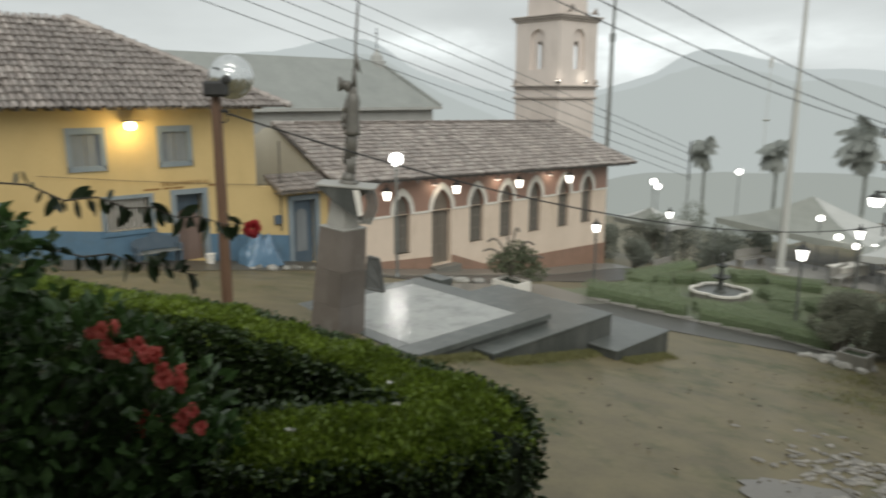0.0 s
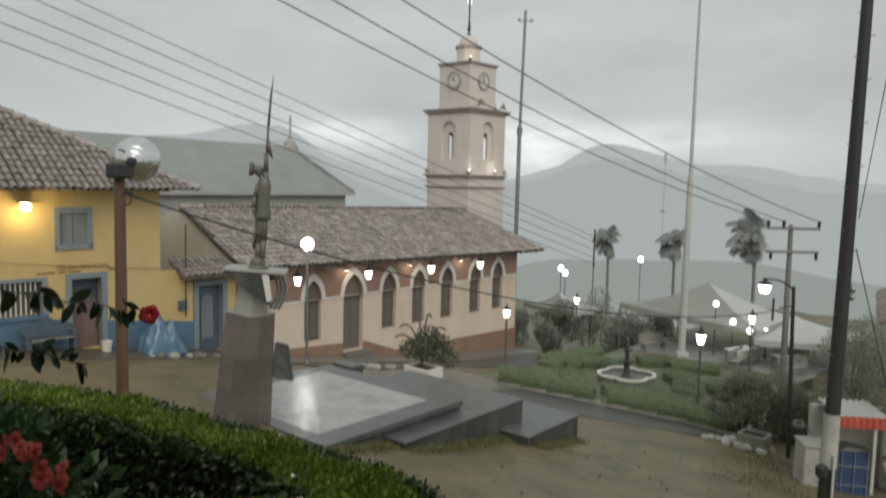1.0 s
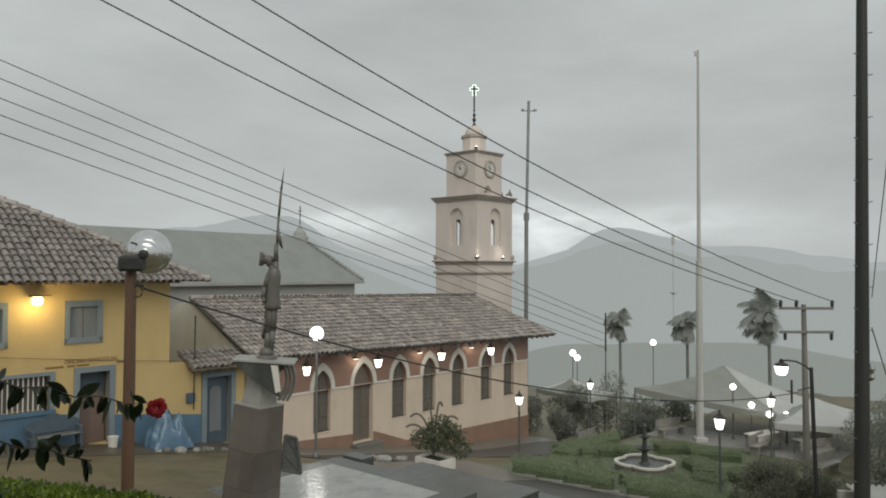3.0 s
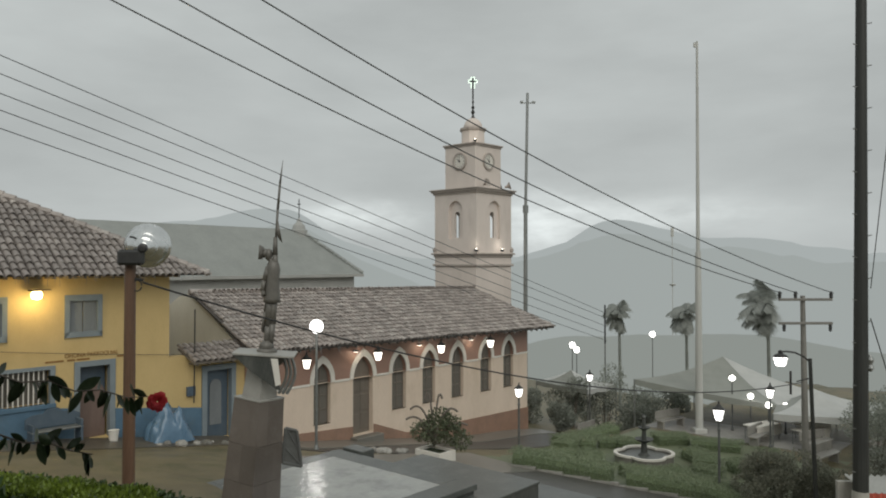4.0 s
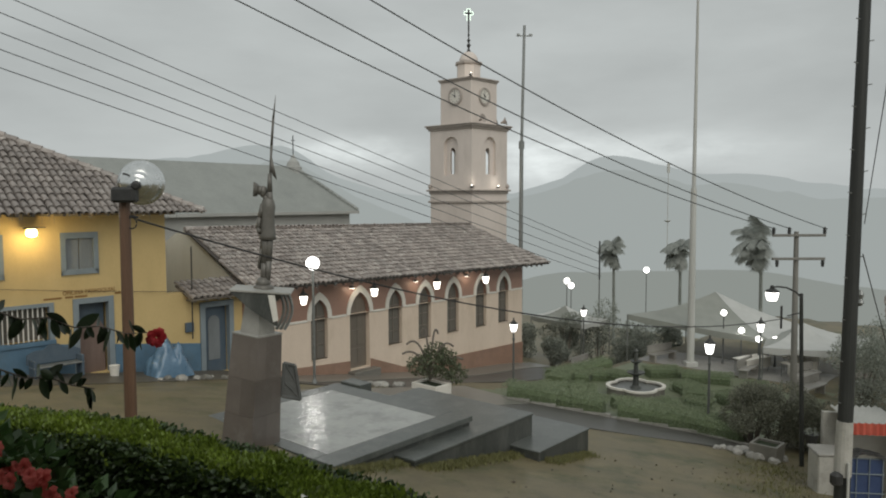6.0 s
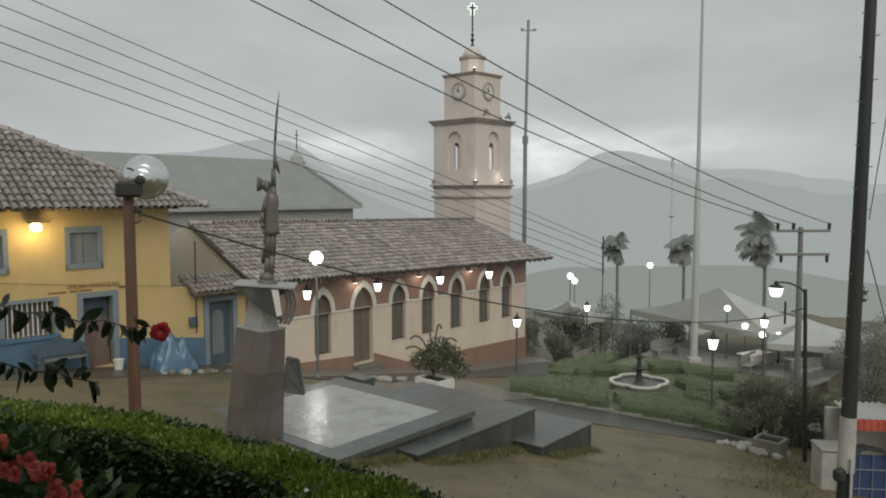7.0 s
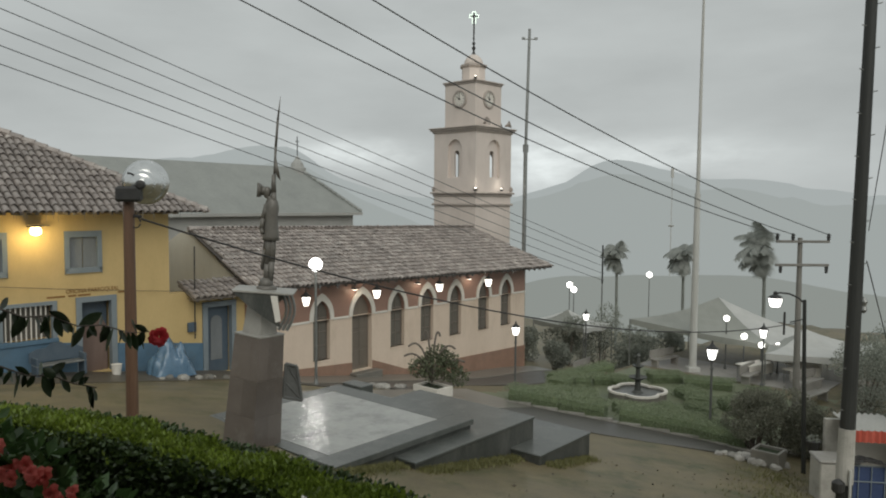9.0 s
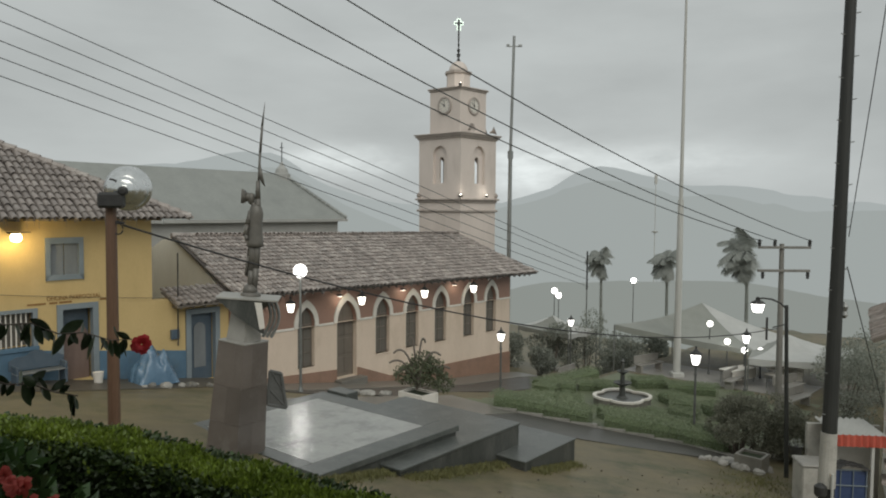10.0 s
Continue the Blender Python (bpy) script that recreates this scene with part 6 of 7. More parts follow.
def tent(corners, peak, mats, label, flap=0.28):
    tn = thing("canvas_tent", Matrix.Identity(4), label, "tent", "market tents")
    n = len(corners)
    c = [Vector(q) for q in corners]
    pk = Vector(peak)
    for i in range(n):
        a, b = c[i], c[(i + 1) % n]
        bm = bmesh.new()
        N = 6
        grid = []
        for r in range(N + 1):
            row = []
            for q in range(N + 1):
                e = a.lerp(b, q / N)
                sag = -0.24 * math.sin(math.pi * r / N) - 0.06 * math.sin(math.pi * q / N) * (1 - r / N)
                row.append(bm.verts.new(e.lerp(pk, r / N) + Vector((0, 0, sag))))
            grid.append(row)
        for r in range(N):
            for q in range(N):
                try:
                    bm.faces.new((grid[r][q], grid[r][q + 1], grid[r + 1][q + 1], grid[r + 1][q]))
                except ValueError:
                    pass
        low = [bm.verts.new(v.co - Vector((0, 0, flap + 0.05 * math.sin(k * 2.1)))) for k, v in enumerate(grid[0])]
        for q in range(N):
            bm.faces.new((grid[0][q], low[q], low[q + 1], grid[0][q + 1]))
        bmesh.ops.remove_doubles(bm, verts=bm.verts, dist=0.001)
        part("canvas_panel", bm, mats[i % len(mats)], tn)
        part("tent_pole", a_tube((a.x, a.y, ground_z(a.x, a.y) - 0.05), a, 0.035, n=8), "steel", tn)
    return tn


# flanks of one tent take either the dark or the pale canvas
tent([(9.9, 37.6, 2.0), (16.6, 36.0, 0.95), (20.6, 38.2, 1.0), (15.0, 43.5, 1.6)], (15.4, 40.0, 2.85), ["canvas_dark", "canvas", "canvas", "canvas_dark"], "large rain-wet market tent with grey-green and pale flanks")
tent([(15.2, 33.6, 1.05), (19.4, 33.2, 0.95), (22.5, 37.0, 0.9), (17.5, 38.0, 1.0)], (18.4, 36.4, 1.75), ["canvas", "canvas", "canvas", "canvas_dark"], "pale canvas market tent sagging in the rain")
tent([(6.2, 47.8, 0.3), (9.0, 45.2, 0.15), (11.2, 47.0, 0.2), (8.5, 50.0, 0.5)], (8.5, 48.0, 0.95), ["canvas_dark", "canvas"], "low grey awning at the back of the garden")


def garden_bench(x, y, turn, label, mat="concrete", w=1.7):
    b = thing("bench", pose(x, y, ground_z(x, y), 0, 0, turn), label, "bench", "benches")
    part("seat", a_box(-w / 2, w / 2, -0.22, 0.22, 0.40, 0.47, bevel=0.015), mat, b)
    bk = part("backrest", a_box(-w / 2, w / 2, 0.2, 0.26, 0.5, 0.88, bevel=0.015), mat, b)
    for s in (-0.4, 0.4):
        part("leg", a_box(s * w - 0.06, s * w + 0.06, -0.2, 0.2, -0.05, 0.40, bevel=0.01), mat, b)
        part("back_post", a_box(s * w - 0.03, s * w + 0.03, 0.2, 0.25, 0.42, 0.52), mat, b)
    return b


for x, y in ((8.3, 41.0), (11.8, 37.7), (14.9, 34.3), (16.9, 33.0), (18.6, 31.2), (16.0, 30.6)):
    garden_bench(x, y, 40 + 10 * math.sin(x), "pale wet concrete bench at the garden path", "kerb", 1.9)
tables = ((15.4, 35.2), (17.2, 34.2), (17.9, 35.4))
for x, y in tables:
    t = thing("market_table", pose(x, y, ground_z(x, y), 0, 0, 30), "white covered market table under the tent", "table", "market tables")
    part("tabletop", a_box(-0.9, 0.9, -0.4, 0.4, 0.70, 0.75, bevel=0.01), "white", t)
    part("cloth", a_box(-0.91, 0.91, -0.41, -0.395, 0.25, 0.74), "white", t)
    for sx in (-0.8, 0.8):
        for sy in (-0.33, 0.33):
            part("leg", a_tube((sx, sy, -0.02), (sx, sy, 0.7), 0.02, n=6), "steel", t)

# ---- planting in front of the church ----
pl = street(-0.45, -7.0)
pb = thing("planter", pose(pl.x, pl.y, gz(-0.45, -7.0), 0, 0, -43), "low white painted masonry planter", "planter")
pbm = bmesh.new()
for a in ((-0.6, 0.6, -0.42, -0.32), (-0.6, 0.6, 0.32, 0.42), (-0.6, -0.5, -0.32, 0.32), (0.5, 0.6, -0.32, 0.32)):
    box(pbm, *a, -0.1, 0.34, 0.012)
part("planter_shell", pbm, "white", pb)
part("soil", a_box(-0.5, 0.5, -0.32, 0.32, -0.1, 0.26), "leaf_core", pb)


M["leaf_planter"] = material("planter_shrub_leaf", (0.07, 0.085, 0.045), (0.13, 0.15, 0.085), 0.6, 3, 40, 0, wet=0.1, island=0.3)


def build_planter_shrub():
    c = thing("planter_shrub", pose(pl.x - 0.05, pl.y + 0.12, gz(-0.45, -7.0) + 0.2), "bushy dark shrub with long arching stems in the planter", "shrub")
    rng = np.random.default_rng(31)
    cs = [(0.0, 0, 0.8, 0.55), (0.55, 0.1, 0.65, 0.5), (-0.4, 0, 0.75, 0.42), (0.95, 0.1, 0.4, 0.4), (0.2, 0.1, 1.2, 0.4), (0.6, 0, 1.05, 0.35)]
    crown("leaves", c, cs, 3000, 0.10, "leaf_planter", rng)
    for k, (dx, up_) in enumerate(((-1.0, 1.0), (-0.85, 1.35), (0.3, 1.75), (-0.3, 1.8), (0.85, 1.3), (-0.65, 0.7), (1.2, 0.8))):
        bm = bmesh.new()
        prev = Vector((0, 0, 0.2))
        for j in range(1, 9):
            t = j / 8
            p = Vector((dx * t ** 1.3, 0.1 * math.sin(k), 0.2 + up_ * math.sin(t * 2.0) * 1.05))
            tube(bm, prev, p, 0.04, 0.035, 7)
            prev = p
        part("arching_stem", bm, "bark", c, "thick drooping stem")


build_planter_shrub()


def stone(x, y, z, r, seed, mat="rock", label="pale loose rubble stone", group="rubble stones", name="stone"):
    rng = random.Random(seed)
    bm = bmesh.new()
    bmesh.ops.create_icosphere(bm, subdivisions=2, radius=r)
    for v in bm.verts:
        v.co *= 1 + 0.35 * noise.noise(v.co * (2.0 / r) + Vector((seed, 0, 0)))
        v.co.z *= 0.7
    return tagged(part(name, bm, mat, None, m=pose(x, y, z + r * 0.3, 0, 0, rng.uniform(0, 360))), label, "stone", group)


for k in range(13):
    s, w = -0.9 - 0.09 * k + 0.3 * math.sin(k * 7), -5.75 + 0.16 * k * 0.4 + 0.35 * math.sin(k * 3.3)
    p = street(s, w)
    stone(p.x, p.y, ground_z(p.x, p.y), 0.13 + 0.06 * math.sin(k * 5) ** 2, k)
for k in range(18):
    s, w = 2.75 + 0.35 * math.sin(k * 4.7), -16.3 - 0.10 * k + 0.15 * math.sin(k * 2)
    p = street(s, w)
    stone(p.x, p.y, ground_z(p.x, p.y), 0.13 + 0.07 * math.sin(k * 3) ** 2, 40 + k)
p = street(2.75, -17.6)
pt = thing("stone_trough", pose(p.x, p.y, ground_z(p.x, p.y), 0, 0, -43), "square grey concrete plant trough beside the lane", "planter")
tbm = bmesh.new()
for a in ((-0.4, 0.4, -0.35, -0.27), (-0.4, 0.4, 0.27, 0.35), (-0.4, -0.32, -0.27, 0.27), (0.32, 0.4, -0.27, 0.27)):
    box(tbm, *a, -0.1, 0.5, 0.012)
part("trough_shell", tbm, "concrete", pt)
part("soil", a_box(-0.32, 0.32, -0.27, 0.27, -0.1, 0.42), "leaf_core", pt)

# ---- things by the parish house ----
hb = thing("bench", ORIGIN @ pose(-10.75, -0.55, gz(-10.75, -0.55)), "dark ornate iron bench with pale seat edge against the wall", "bench", "benches")
part("seat", a_box(-0.75, 0.75, -0.25, 0.2, 0.42, 0.47, bevel=0.015), "steel", hb)
bko = [(-0.8, 0.5), (0.8, 0.5), (0.8, 0.8), (0.6, 0.9), (0.3, 0.92), (0.15, 1.05), (-0.15, 1.05), (-0.3, 0.92), (-0.6, 0.9), (-0.8, 0.8)]
part("backrest", a_slab(bko, 0.2, 0.25), "blue_dark", hb)
for x in (-0.7, 0.7):
    part("side", a_box(x - 0.04, x + 0.04, -0.25, 0.24, 0, 0.68, bevel=0.02), "blue_dark", hb)
for s, w, sz, lab in ((-8.95, -0.5, 1.0, "white plastic bucket by the door"), (-8.35, -0.4, 0.9, "white plastic bucket against the wall")):
    bk = thing("bucket", ORIGIN @ pose(s, w, gz(s, w)), lab, "bucket", "buckets")
    part("shell", lathe(bmesh.new(), [(0.13 * sz, 0), (0.17 * sz, 0.36 * sz), (0.18 * sz, 0.37 * sz), (0.155 * sz, 0.36 * sz), (0.12 * sz, 0.03)], 16), "white", bk)
    hd2 = bmesh.new()
    for k in range(8):
        a0, a1 = math.pi * k / 8, math.pi * (k + 1) / 8
        tube(hd2, (0.17 * sz * math.cos(a0), 0, 0.36 * sz - 0.12 * math.sin(a0)), (0.17 * sz * math.cos(a1), 0, 0.36 * sz - 0.12 * math.sin(a1)), 0.008, n=5)
    part("handle", hd2, "steel", bk)
tarp_bm = bmesh.new()
bmesh.ops.create_grid(tarp_bm, x_segments=26, y_segments=22, size=1.0)
for v in tarp_bm.verts:
    x, y = v.co.x, v.co.y
    hgt = 1.25 * max(0, 1 - abs(x) ** 2.4) ** 0.6 * max(0, 1 - abs(y) ** 2.2) ** 0.5 + 0.30 * math.exp(-((x + 0.2) ** 2 + y * y) * 6)
    v.co = Vector((x * 0.72 + 0.1 * noise.noise(Vector((x * 3, y * 3, 7))), y * 0.55, hgt * (0.85 + 0.35 * noise.noise(Vector((x * 2.5, y * 2, 4)))) + 0.09 * noise.noise(Vector((x * 6, y * 6, 1))) * min(1, hgt * 3) + 0.01))
tarp = part("tarpaulin", tarp_bm, "tarp", None, m=ORIGIN @ pose(-7.2, -0.75, gz(-7.2, -0.75)), smooth=True)
tagged(tarp, "blue plastic sheet thrown over a heap by the wall", "tarpaulin")
for k in range(8):
    s, w = -7.9 + 0.33 * k, -1.55 + 0.18 * math.sin(k * 2.4)
    p = street(s, w)
    stone(p.x, p.y, ground_z(p.x, p.y), 0.10 + 0.05 * (k % 3), 80 + k, "concrete" if k % 2 else "rock", "wet rubble piece by the house wall", "rubble by the house")
rod = thing("drain_pipe", ORIGIN @ pose(-5.85, -0.02, 0), "thin dark conduit on the wall beside the gate", "pipe")
part("pipe", a_tube((0, 0, 2.9), (0.02, 0, 6.3), 0.025, n=8), "black_metal", rod)

# ---- right-hand yard ----
wb = thing("low_wall", pose(9.64, 17.5, ground_z(9.64, 17.5), 0, 0, -8), "short whitewashed masonry pier with worn top", "wall")
part("body", a_box(-0.33, 0.55, -0.2, 0.5, -0.4, 0.98, bevel=0.03), "greywhite", wb)
part("coping", a_box(-0.36, 0.58, -0.23, 0.53, 0.98, 1.06, bevel=0.025), "kerb", wb)
yd = thing("yard_shed", pose(10.82, 17.6, ground_z(10.3, 17.6) - 0.25, 0, 0, -8), "small pale shed with red corrugated eave", "shed")
part("back_wall", a_box(-0.9, 0.9, 0.9, 1.05, -0.5, 2.05), "greywhite", yd)
part("post", a_box(0.14, 0.22, -0.34, -0.26, -0.5, 2.1, bevel=0.01), "pale_pole", yd)
tin = bmesh.new()
W_, D_ = 1.2, 1.3
cols = 32
rows_ = []
for j in range(2):
    rows_.append([tin.verts.new((-0.72 + W_ * i / cols, -0.35 + D_ * j, 2.16 + 0.06 * j + 0.035 * math.sin(i * math.pi / 2.0))) for i in range(cols + 1)])
for i in range(cols):
    tin.faces.new((rows_[0][i], rows_[0][i + 1], rows_[1][i + 1], rows_[1][i]))
ext = bmesh.ops.extrude_face_region(tin, geom=tin.faces[:])
for v in ext["geom"]:
    if isinstance(v, bmesh.types.BMVert):
        v.co.z -= 0.015
        v.co.y -= 0.0
part("tin_roof", tin, "pale_pole", yd, "pale rain-wet corrugated sheet roof")
fascia = bmesh.new()
top = [fascia.verts.new((-0.72 + W_ * i / cols, -0.37 + 0.025 * math.sin(i * math.pi / 2.0), 2.16)) for i in range(cols + 1)]
bot = [fascia.verts.new((-0.72 + W_ * i / cols, -0.39 + 0.025 * math.sin(i * math.pi / 2.0), 1.88)) for i in range(cols + 1)]
for i in range(cols):
    fascia.faces.new((top[i], top[i + 1], bot[i + 1], bot[i]))
fx = bmesh.ops.extrude_face_region(fascia, geom=fascia.faces[:])
for v in fx["geom"]:
    if isinstance(v, bmesh.types.BMVert):
        v.co.y += 0.012
part("tin_apron", fascia, "tin", yd, "red corrugated apron along the eave")
M["blue_gate"] = material("navy_gate_paint", (0.03, 0.05, 0.12), (0.05, 0.08, 0.17), 0.4, 4, 40, 0.05)
gt = thing("metal_gate", pose(9.72, 17.1, ground_z(9.72, 17.1), 0, 0, -8), "navy blue sheet-metal gate with pale bars", "gate")
part("panel", a_box(0, 0.95, 0, 0.03, -0.2, 0.98), "blue_gate", gt)
for x in (0.02, 0.33, 0.62, 0.92):
    part("bar", a_tube((x, -0.03, -0.2), (x, -0.03, 1.02), 0.011, n=6), "blue_grey", gt)
for z in (0.15, 0.62, 1.0):
    part("rail", a_box(-0.02, 0.97, -0.045, -0.02, z, z + 0.022), "blue_grey", gt)
sk = bmesh.new()
bmesh.ops.create_grid(sk, x_segments=14, y_segments=8, size=1.0)
for v in sk.verts:
    v.co = Vector((0.48 + v.co.x * 0.5, 0.12 + v.co.y * 0.25, 1.04 + 0.1 * (1 - abs(v.co.x)) + 0.05 * noise.noise(v.co * 3)))
part("cover", sk, "black_metal", gt, "black sheet thrown over the gate top")
bin_ = thing("hanging_pot", pose(9.75, 18.6, 1.55), "dark bucket pot with a pale plant on a bracket", "pot")
part("pot", lathe(bmesh.new(), [(0.12, 0), (0.17, 0.3), (0.19, 0.31), (0.15, 0.28)], 14), "black_metal", bin_)
part("stand", a_tube((0, 0, ground_z(9.75, 18.6) - 1.6), (0, 0, 0.02), 0.03, n=6), "black_metal", bin_)
crown("leaves", bin_, [(0, 0, 0.36, 0.13)], 60, 0.08, "leaf_grey", TR)

# house at the far right: wall and tiled eaves
nh = thing("neighbour_house", pose(11.3, 17.5, ground_z(11.0, 17.5), 0, 0, -31), "whitewashed house with worn clay tile eaves", "house")
part("wall", a_box(0.25, 4.5, 0.0, 6.0, -1.5, 4.4), "white", nh)
rb = bmesh.new()
slab(rb, [(-0.25, 4.35), (4.8, 6.4), (4.8, 6.3), (-0.25, 4.25)], -0.3, 6.3)
nroof = part("roof", rb, "door", nh, "worn clay tile roof")
joined_tiles("tiles", tile_field((-0.32, -0.3, 4.38), (0, 1, 0), (5.05, 0, 2.05), lambda d: (0, 6.6), 15, rng=random.Random(9)), "tile", nroof)
st_ = bmesh.new()
for k in range(7):
    box(st_, 0.05 + 0.04 * (k % 2), 0.35, -0.06, 0.6, 0.7 + k * 0.4, 0.78 + k * 0.4)
part("brick_course", st_, "ledge", nh)

# ---- rose bush and hanging twigs in the foreground ----


def petal_flower(name, place, r, mat, label, rng, group="", face=(0.2, -0.8, 0.5), n=22):
    """A full double flower: curled petals in rings."""
    fl_ = thing(name, Matrix.Translation(place) @ Vector(face).to_track_quat("Z", "Y").to_matrix().to_4x4(), label, "flower", group)
    for k in range(n):
        ringk = k / n
        a = k * 2.4
        tilt = 0.25 + 1.0 * ringk
        L = r * (0.45 + 0.65 * ringk)
        bm = bmesh.new()
        rows = []
        for j in range(4):
            t = j / 3
            wd = L * 0.48 * math.sin(0.35 + 2.2 * t)
            zc = L * t * math.cos(tilt + 0.5 * t)
            rc = L * t * math.sin(tilt + 0.35 * t) + 0.002
            rows.append([bm.verts.new((rc * math.cos(a) - q * wd * math.sin(a), rc * math.sin(a) + q * wd * math.cos(a), zc + 0.12 * L * abs(q) + rng.uniform(-0.08, 0.08) * L * t)) for q in (-1, -0.4, 0.4, 1)])
        for p, q in zip(rows, rows[1:]):
            for i in range(3):
                bm.faces.new((p[i], p[i + 1], q[i + 1], q[i]))
        part("petal", bm, mat, fl_, smooth=True)
    return fl_


def twig(points, leaves, rng, name, label):
    """A thin hanging stem with long drooping pointed leaves, each one its own piece."""
    tw_ = thing(name, Matrix.Identity(4), label, "branch", "flowering twigs")
    bm = bmesh.new()
    for i, (a, b) in enumerate(zip(points, points[1:])):
        tube(bm, a, b, 0.0046 - 0.0003 * i, 0.0043 - 0.0003 * i, 7)
    part("stem", bm, "bark", tw_)
    P = [Vector(p) for p in points]
    seg = len(P) - 1
    for k in range(leaves):
        t = (k + 0.5) / leaves * seg
        i = min(int(t), seg - 1)
        base = P[i].lerp(P[i + 1], t - i)
        L = rng.uniform(0.045, 0.095)
        az = rng.uniform(0, 6.28)
        down = Vector((0.55 * math.cos(az), 0.45 * math.sin(az), -1 if rng.random() < 0.7 else 0.3)).normalized()
        side = down.cross(Vector((math.sin(az), -math.cos(az), 0.3))).normalized()
        nrm = side.cross(down)
        bm = bmesh.new()
        rows = []
        for j in range(6):
            u_ = j / 5
            wd = L * 0.24 * math.sin(math.pi * min(1, u_ * 0.92 + 0.06)) ** 0.8
            c = base + down * (0.001 + L * u_) + nrm * L * 0.15 * u_ * u_
            rows.append([bm.verts.new(c - side * wd + nrm * wd * 0.35), bm.verts.new(c), bm.verts.new(c + side * wd + nrm * wd * 0.35)])
        for p, q in zip(rows, rows[1:]):
            for i2 in range(2):
                bm.faces.new((p[i2], p[i2 + 1], q[i2 + 1], q[i2]))
        part("leaf", bm, "leaf_twig", tw_, smooth=True)
    return tw_


PR = random.Random(17)
twig([(-2.35, 2.72, 7.66), (-2.0, 2.75, 7.64), (-1.86, 2.77, 7.575), (-1.72, 2.78, 7.59), (-1.6, 2.79, 7.545), (-1.5, 2.8, 7.55), (-1.4, 2.8, 7.51), (-1.3, 2.8, 7.515), (-1.2, 2.8, 7.485), (-1.12, 2.8, 7.49)], 48, PR, "flowering_branch", "thin branch with drooping dark leaves and a red bloom")
twig([(-2.3, 2.8, 7.38), (-1.95, 2.8, 7.36), (-1.82, 2.8, 7.335), (-1.7, 2.8, 7.35), (-1.6, 2.8, 7.315), (-1.5, 2.8, 7.315), (-1.42, 2.8, 7.285), (-1.33, 2.8, 7.27)], 40, PR, "leafy_branch", "thin branch with drooping dark pointed leaves")
petal_flower("red_bloom", (-1.085, 2.8, 7.47), 0.036, "petal_red", "single crimson double bloom at a branch tip", PR, "", (0.3, -0.9, 0.1), 26)


# clusters: place, spread, number of roses
ROSES = ((-1.53, 2.5, 7.10, 0.075, 10), (-1.42, 2.5, 7.04, 0.05, 5), (-1.31, 2.5, 6.95, 0.05, 6), (-1.245, 2.48, 6.80, 0.05, 6), (-1.44, 2.5, 6.755, 0.03, 3))


def rose_bush():
    rb_ = thing("rose_bush", pose(-2.0, 2.35, 5.95), "dark leafy rose bush with wet glossy leaves", "shrub")
    rng = np.random.default_rng(41)
    cs = [(0.1, 0.0, 0.35, 0.42), (-0.35, 0.1, 0.75, 0.45), (0.05, 0.05, 0.7, 0.36), (-0.3, 0.15, 1.15, 0.38), (-0.1, 0.2, 1.4, 0.26), (0.35, 0.05, 0.45, 0.28), (-0.7, 0.1, 1.0, 0.5), (0.45, -0.1, 0.2, 0.3), (-0.05, 0.1, 1.05, 0.28), (0.7, -0.1, 0.2, 0.3), (0.2, -0.25, 0.3, 0.36), (0.45, 0.42, 0.58, 0.25), (0.66, 0.38, 0.38, 0.2), (0.15, 0.4, 0.7, 0.26), (0.42, 0.28, 1.0, 0.2), (0.62, 0.28, 0.82, 0.2), (0.5, 0.25, 0.66, 0.25), (0.28, 0.22, 1.08, 0.22), (0.72, 0.25, 0.62, 0.18)]
    crown("leaves", rb_, cs, 11000, 0.072, "leaf_dark", rng, 0.8)
    bm = bmesh.new()
    for c in cs:
        tube(bm, (0, 0, -0.05), (c[0] * 0.5, c[1] * 0.5, c[2] * 0.55), 0.015, 0.012, 6)
        tube(bm, (c[0] * 0.5, c[1] * 0.5, c[2] * 0.55), (c[0], c[1], c[2] + c[3] * 0.6), 0.012, 0.005, 6)
    part("stem", bm, "bark", rb_)
    for cx, cy, cz, r, n in ROSES:
        for k in range(n):
            petal_flower("rose", (cx + PR.uniform(-r, r), cy + PR.uniform(-0.06, 0.04), cz + PR.uniform(-r, r) * 0.8), PR.uniform(0.024, 0.036), "petal", "coral pink rose in a wet cluster", PR, "roses", (PR.uniform(-0.4, 0.8), -1, PR.uniform(0, 0.9)), 12)


rose_bush()
bed = bmesh.new()
slab(bed, [(-4.5, 1.3), (-1.0, 1.3), (-0.3, 2.7), (-0.5, 3.3), (-1.9, 4.2), (-4.5, 5.1)], 5.99, 6.06, axis="z")
tagged(part("flower_bed", bed, "leaf_core"), "dark wet soil of the flower bed inside the hedge", "flower bed", kind="structure")

# cobbles set in the dirt on the slope below the terrace
CR = random.Random(77)
cob = bmesh.new()
bmesh.ops.create_icosphere(cob, subdivisions=1, radius=0.09)
for v in cob.verts:
    v.co.z *= 0.45
cob_me = finish(cob, "cobble", M["cobble"])
cb = thing("cobble_patch", Matrix.Identity(4), "scattered wet cobbles set in the dirt slope", "cobbles")
for k in range(190):
    x, y = 5.7 + CR.gauss(0, 0.8), 11.2 + CR.gauss(0, 0.95)
    o = new("cobble", cob_me)
    o.parent = cb
    o.matrix_basis = pose(x, y, ground_z(x, y) + 0.01, 0, 0, CR.gauss(0, 25)) @ Matrix.Diagonal((CR.uniform(0.7, 1.5), CR.uniform(0.4, 0.8), 1, 1))

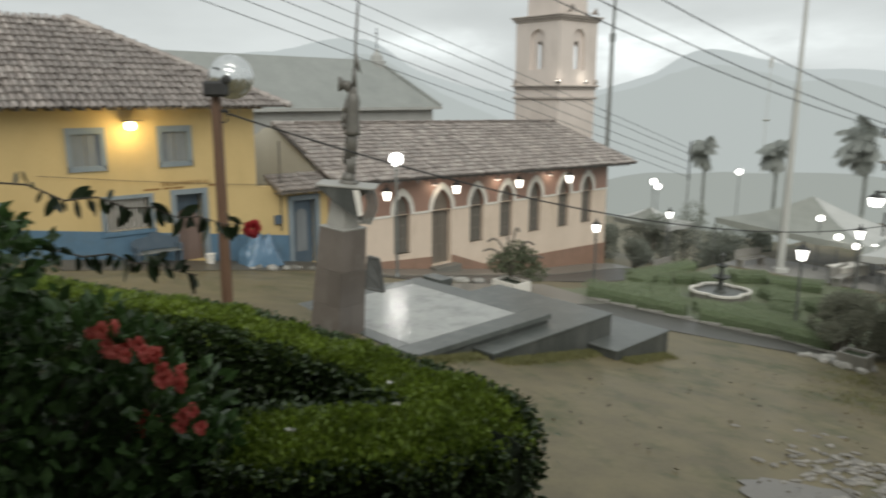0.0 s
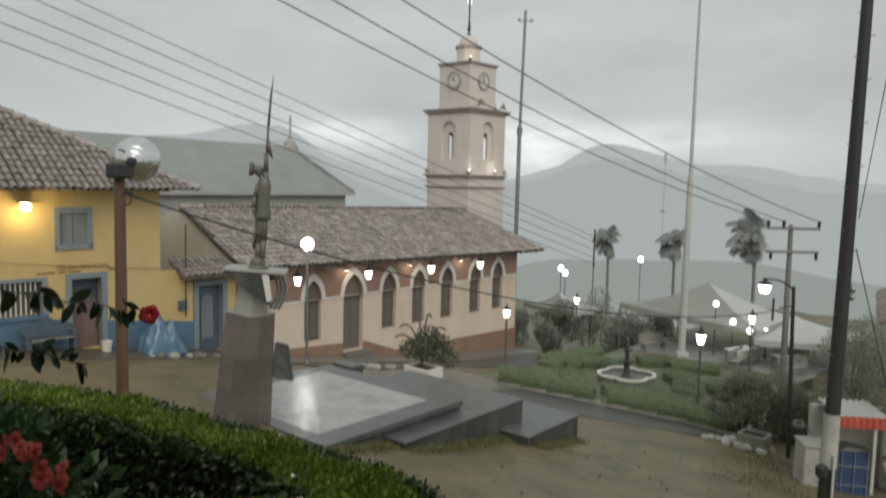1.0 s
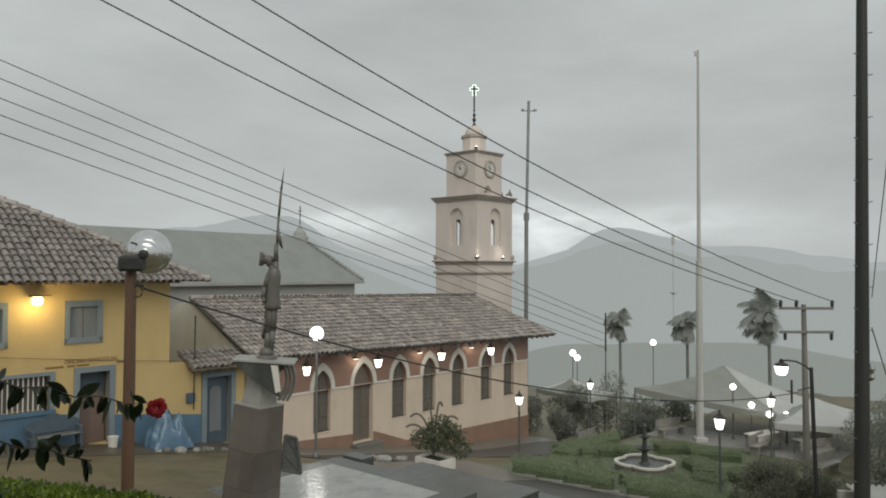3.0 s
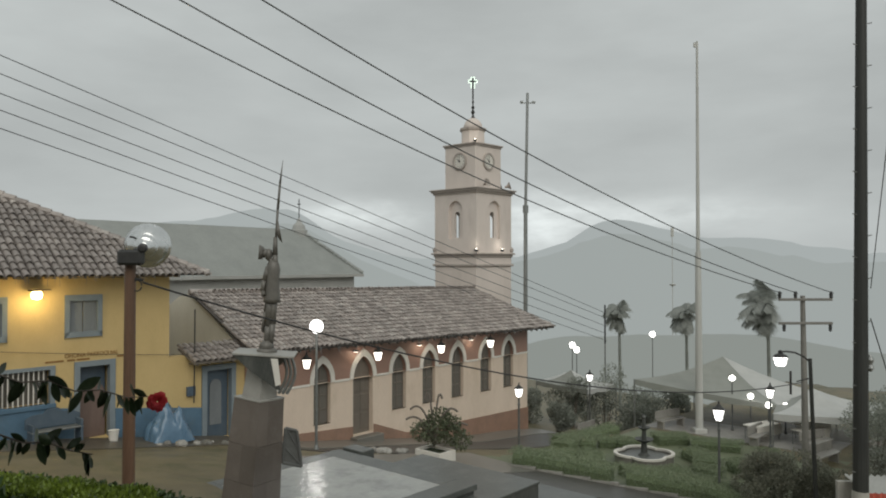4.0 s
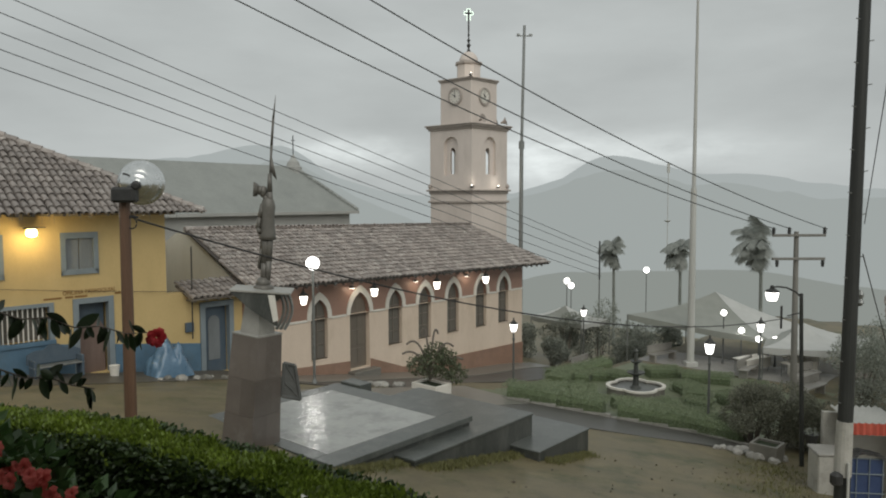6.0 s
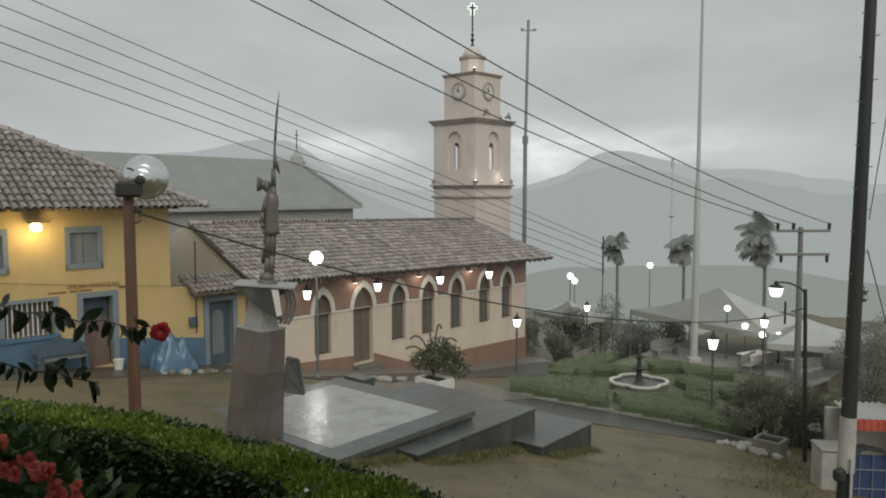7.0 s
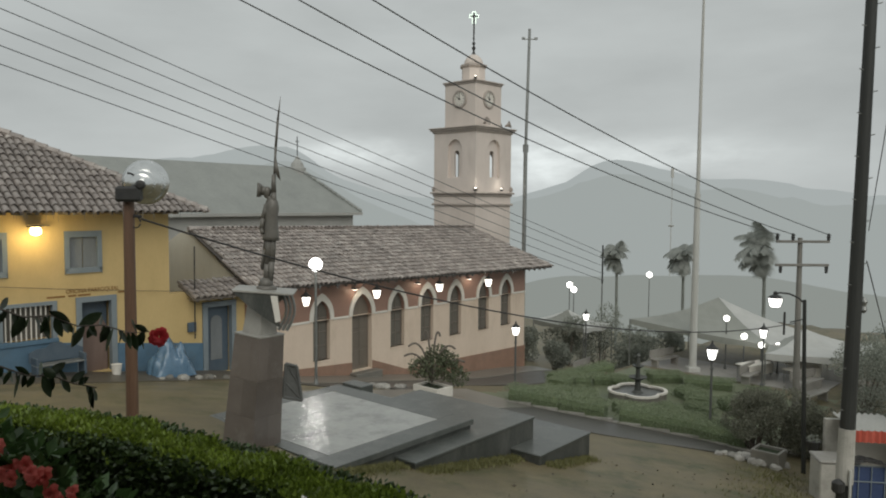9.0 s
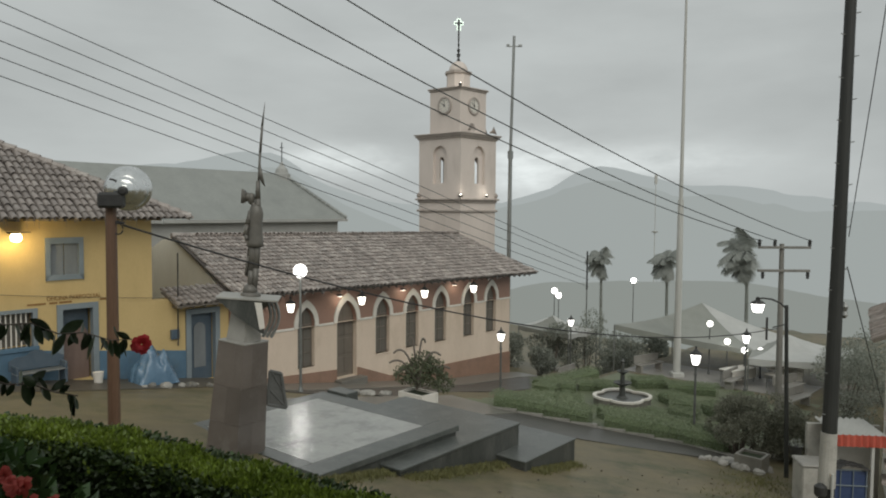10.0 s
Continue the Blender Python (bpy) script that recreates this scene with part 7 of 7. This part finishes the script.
M["puddle"] = material("muddy_puddle", (0.10, 0.088, 0.07), (0.145, 0.128, 0.104), 0.4, 2, 20, 0.3, wet=0.4, film=0.18)
pud = bmesh.new()
pud_ring = []
for k in range(36):
    a = 2 * math.pi * k / 36
    r = 1 + 0.3 * noise.noise(Vector((2 * math.cos(a), 2 * math.sin(a), 5))) + 0.16 * noise.noise(Vector((7 * math.cos(a), 7 * math.sin(a), 2)))
    x, y = 4.4 + 1.2 * r * math.cos(a), 9.85 + 0.7 * r * math.sin(a)
    pud_ring.append(pud.verts.new((x, y, ground_z(x, y) + 0.012)))
pud.faces.new(pud_ring)
ex = bmesh.ops.extrude_face_region(pud, geom=pud.faces[:])
for v in ex["geom"]:
    if isinstance(v, bmesh.types.BMVert):
        v.co.z -= 0.12
tagged(part("puddle", pud, "puddle"), "shallow muddy rain puddle on the slope", "puddle", kind="structure")

# fallen leaves and twigs lying on the dirt
M["litter"] = material("wet_fallen_leaf", (0.045, 0.035, 0.02), (0.11, 0.085, 0.045), 0.6, 9, 60, 0.1, wet=0.2, island=0.4)
LR = np.random.default_rng(91)
lx, ly = LR.uniform(-1.0, 9.0, 260), LR.uniform(9.0, 20.5, 260)
keep = (ly > 12.0 - lx) & (ly < 16.0 + 0.55 * lx) & (lx > 0.5 * (ly - 12.0))
lx, ly = lx[keep], ly[keep]
lpos = np.stack([lx, ly, [ground_z(x, y) + 0.05 + 0.05 * noise.noise(Vector((x * 0.4, y * 0.4, 0))) for x, y in zip(lx, ly)]], 1)
lv, lf = leaf_cloud(lpos, np.stack([LR.normal(0, 1, len(lx)), LR.normal(0, 1, len(lx)), np.zeros(len(lx))], 1), 0.09, LR, 0.15)
tagged(mesh_of("leaf_litter", lv, lf, "litter"), "dark wet fallen leaves scattered on the dirt", "leaves", kind="stuff")

# grass tufts in the dirt and water running off the eaves
def grass(count, rng, spots):
    n = count
    k = rng.integers(0, len(spots), n)
    c = np.array([q[:2] for q in spots])[k] + rng.normal(0, 1, (n, 2)) * np.array([q[2] for q in spots])[k][:, None]
    z = np.array([ground_z(x, y) for x, y in c])
    h = rng.uniform(0.04, 0.13, n)
    a = rng.uniform(0, 6.28, n)
    base = np.stack([c[:, 0], c[:, 1], z - 0.01], 1)
    side = np.stack([np.cos(a), np.sin(a), 0 * a], 1) * 0.012
    tip = base + np.stack([rng.normal(0, 0.04, n), rng.normal(0, 0.04, n), h], 1)
    v = np.stack([base - side, base + side, tip], 1).reshape(-1, 3)
    f = np.arange(3 * n).reshape(-1, 3)
    return tagged(mesh_of("grass", v, f, "grass_blade"), "sparse wet olive grass tufts on the dirt", "grass", kind="stuff")


M["grass_blade"] = material("olive_grass_blade", (0.10, 0.105, 0.035), (0.20, 0.19, 0.075), 0.6, 3, 30, 0, wet=0.1, island=0.3)
edge = [(PLAT @ Vector((a, -0.1 - 0.5 * (a > 1.7) - 0.8 * (a > 5.2), 0))).xy for a in np.arange(0, 7.6, 0.4)]
spots = [(p.x + 0.08, p.y - 0.08, 0.13) for p in edge] * 2
spots += [(8.0, 16.5, 0.6), (9.0, 18.5, 0.6), (9.5, 19.7, 0.5), (8.4, 17.4, 0.5), (9.2, 19.2, 0.5)]
grass(11000, np.random.default_rng(51), spots)
water = bpy.data.materials.new("falling_water")
water.use_nodes = True
wb_ = water.node_tree.nodes["Principled BSDF"]
wb_.inputs["Base Color"].default_value, wb_.inputs["Roughness"].default_value = (0.75, 0.78, 0.78, 1), 0.15
wb_.inputs["Transmission Weight"].default_value, wb_.inputs["IOR"].default_value = 0.7, 1.33
M["water"] = water
DR = random.Random(61)
for nm, s0_, s1_, w_, zf, n_ in (("house_eave_drips", -13.2, -6.0, -0.78, lambda s: 7.60, 46), ("church_eave_drips", -3.8, 15.8, -0.93, eave_z, 90)):
    bm = bmesh.new()
    for k in range(n_):
        s = DR.uniform(s0_, s1_)
        z = zf(s) + 0.02
        L = DR.uniform(0.08, 0.34)
        tube(bm, (s, w_, z - L), (s, w_ + 0.01, z), 0.003, 0.008, 5)
    dr_ = part(nm[:-1], bm, "water", None, m=ORIGIN.copy())
    tagged(dr_, "thin strands of rain water running off the eave", "water", kind="stuff")

for k, (x, y) in enumerate(((-0.95, 2.75), (-0.55, 3.05), (-0.62, 3.3), (-1.35, 2.62))):
    bm = bmesh.new()
    ps = [bm.verts.new((0.022 * math.cos(a) * (1.3 if i % 2 else 1), 0.016 * math.sin(a), 0.006 * math.sin(2 * a) + 0.003)) for i, a in enumerate(2 * math.pi * j / 8 for j in range(8))]
    bm.faces.new(ps)
    ex = bmesh.ops.extrude_face_region(bm, geom=bm.faces[:])
    for v in ex["geom"]:
        if isinstance(v, bmesh.types.BMVert):
            v.co.z += 0.002
    tagged(part("fallen_petal", bm, "white", None, m=pose(x, y, 6.625, 8, 12, 50 * k)), "pale fallen petal lying on the hedge top", "petal", "fallen petals")
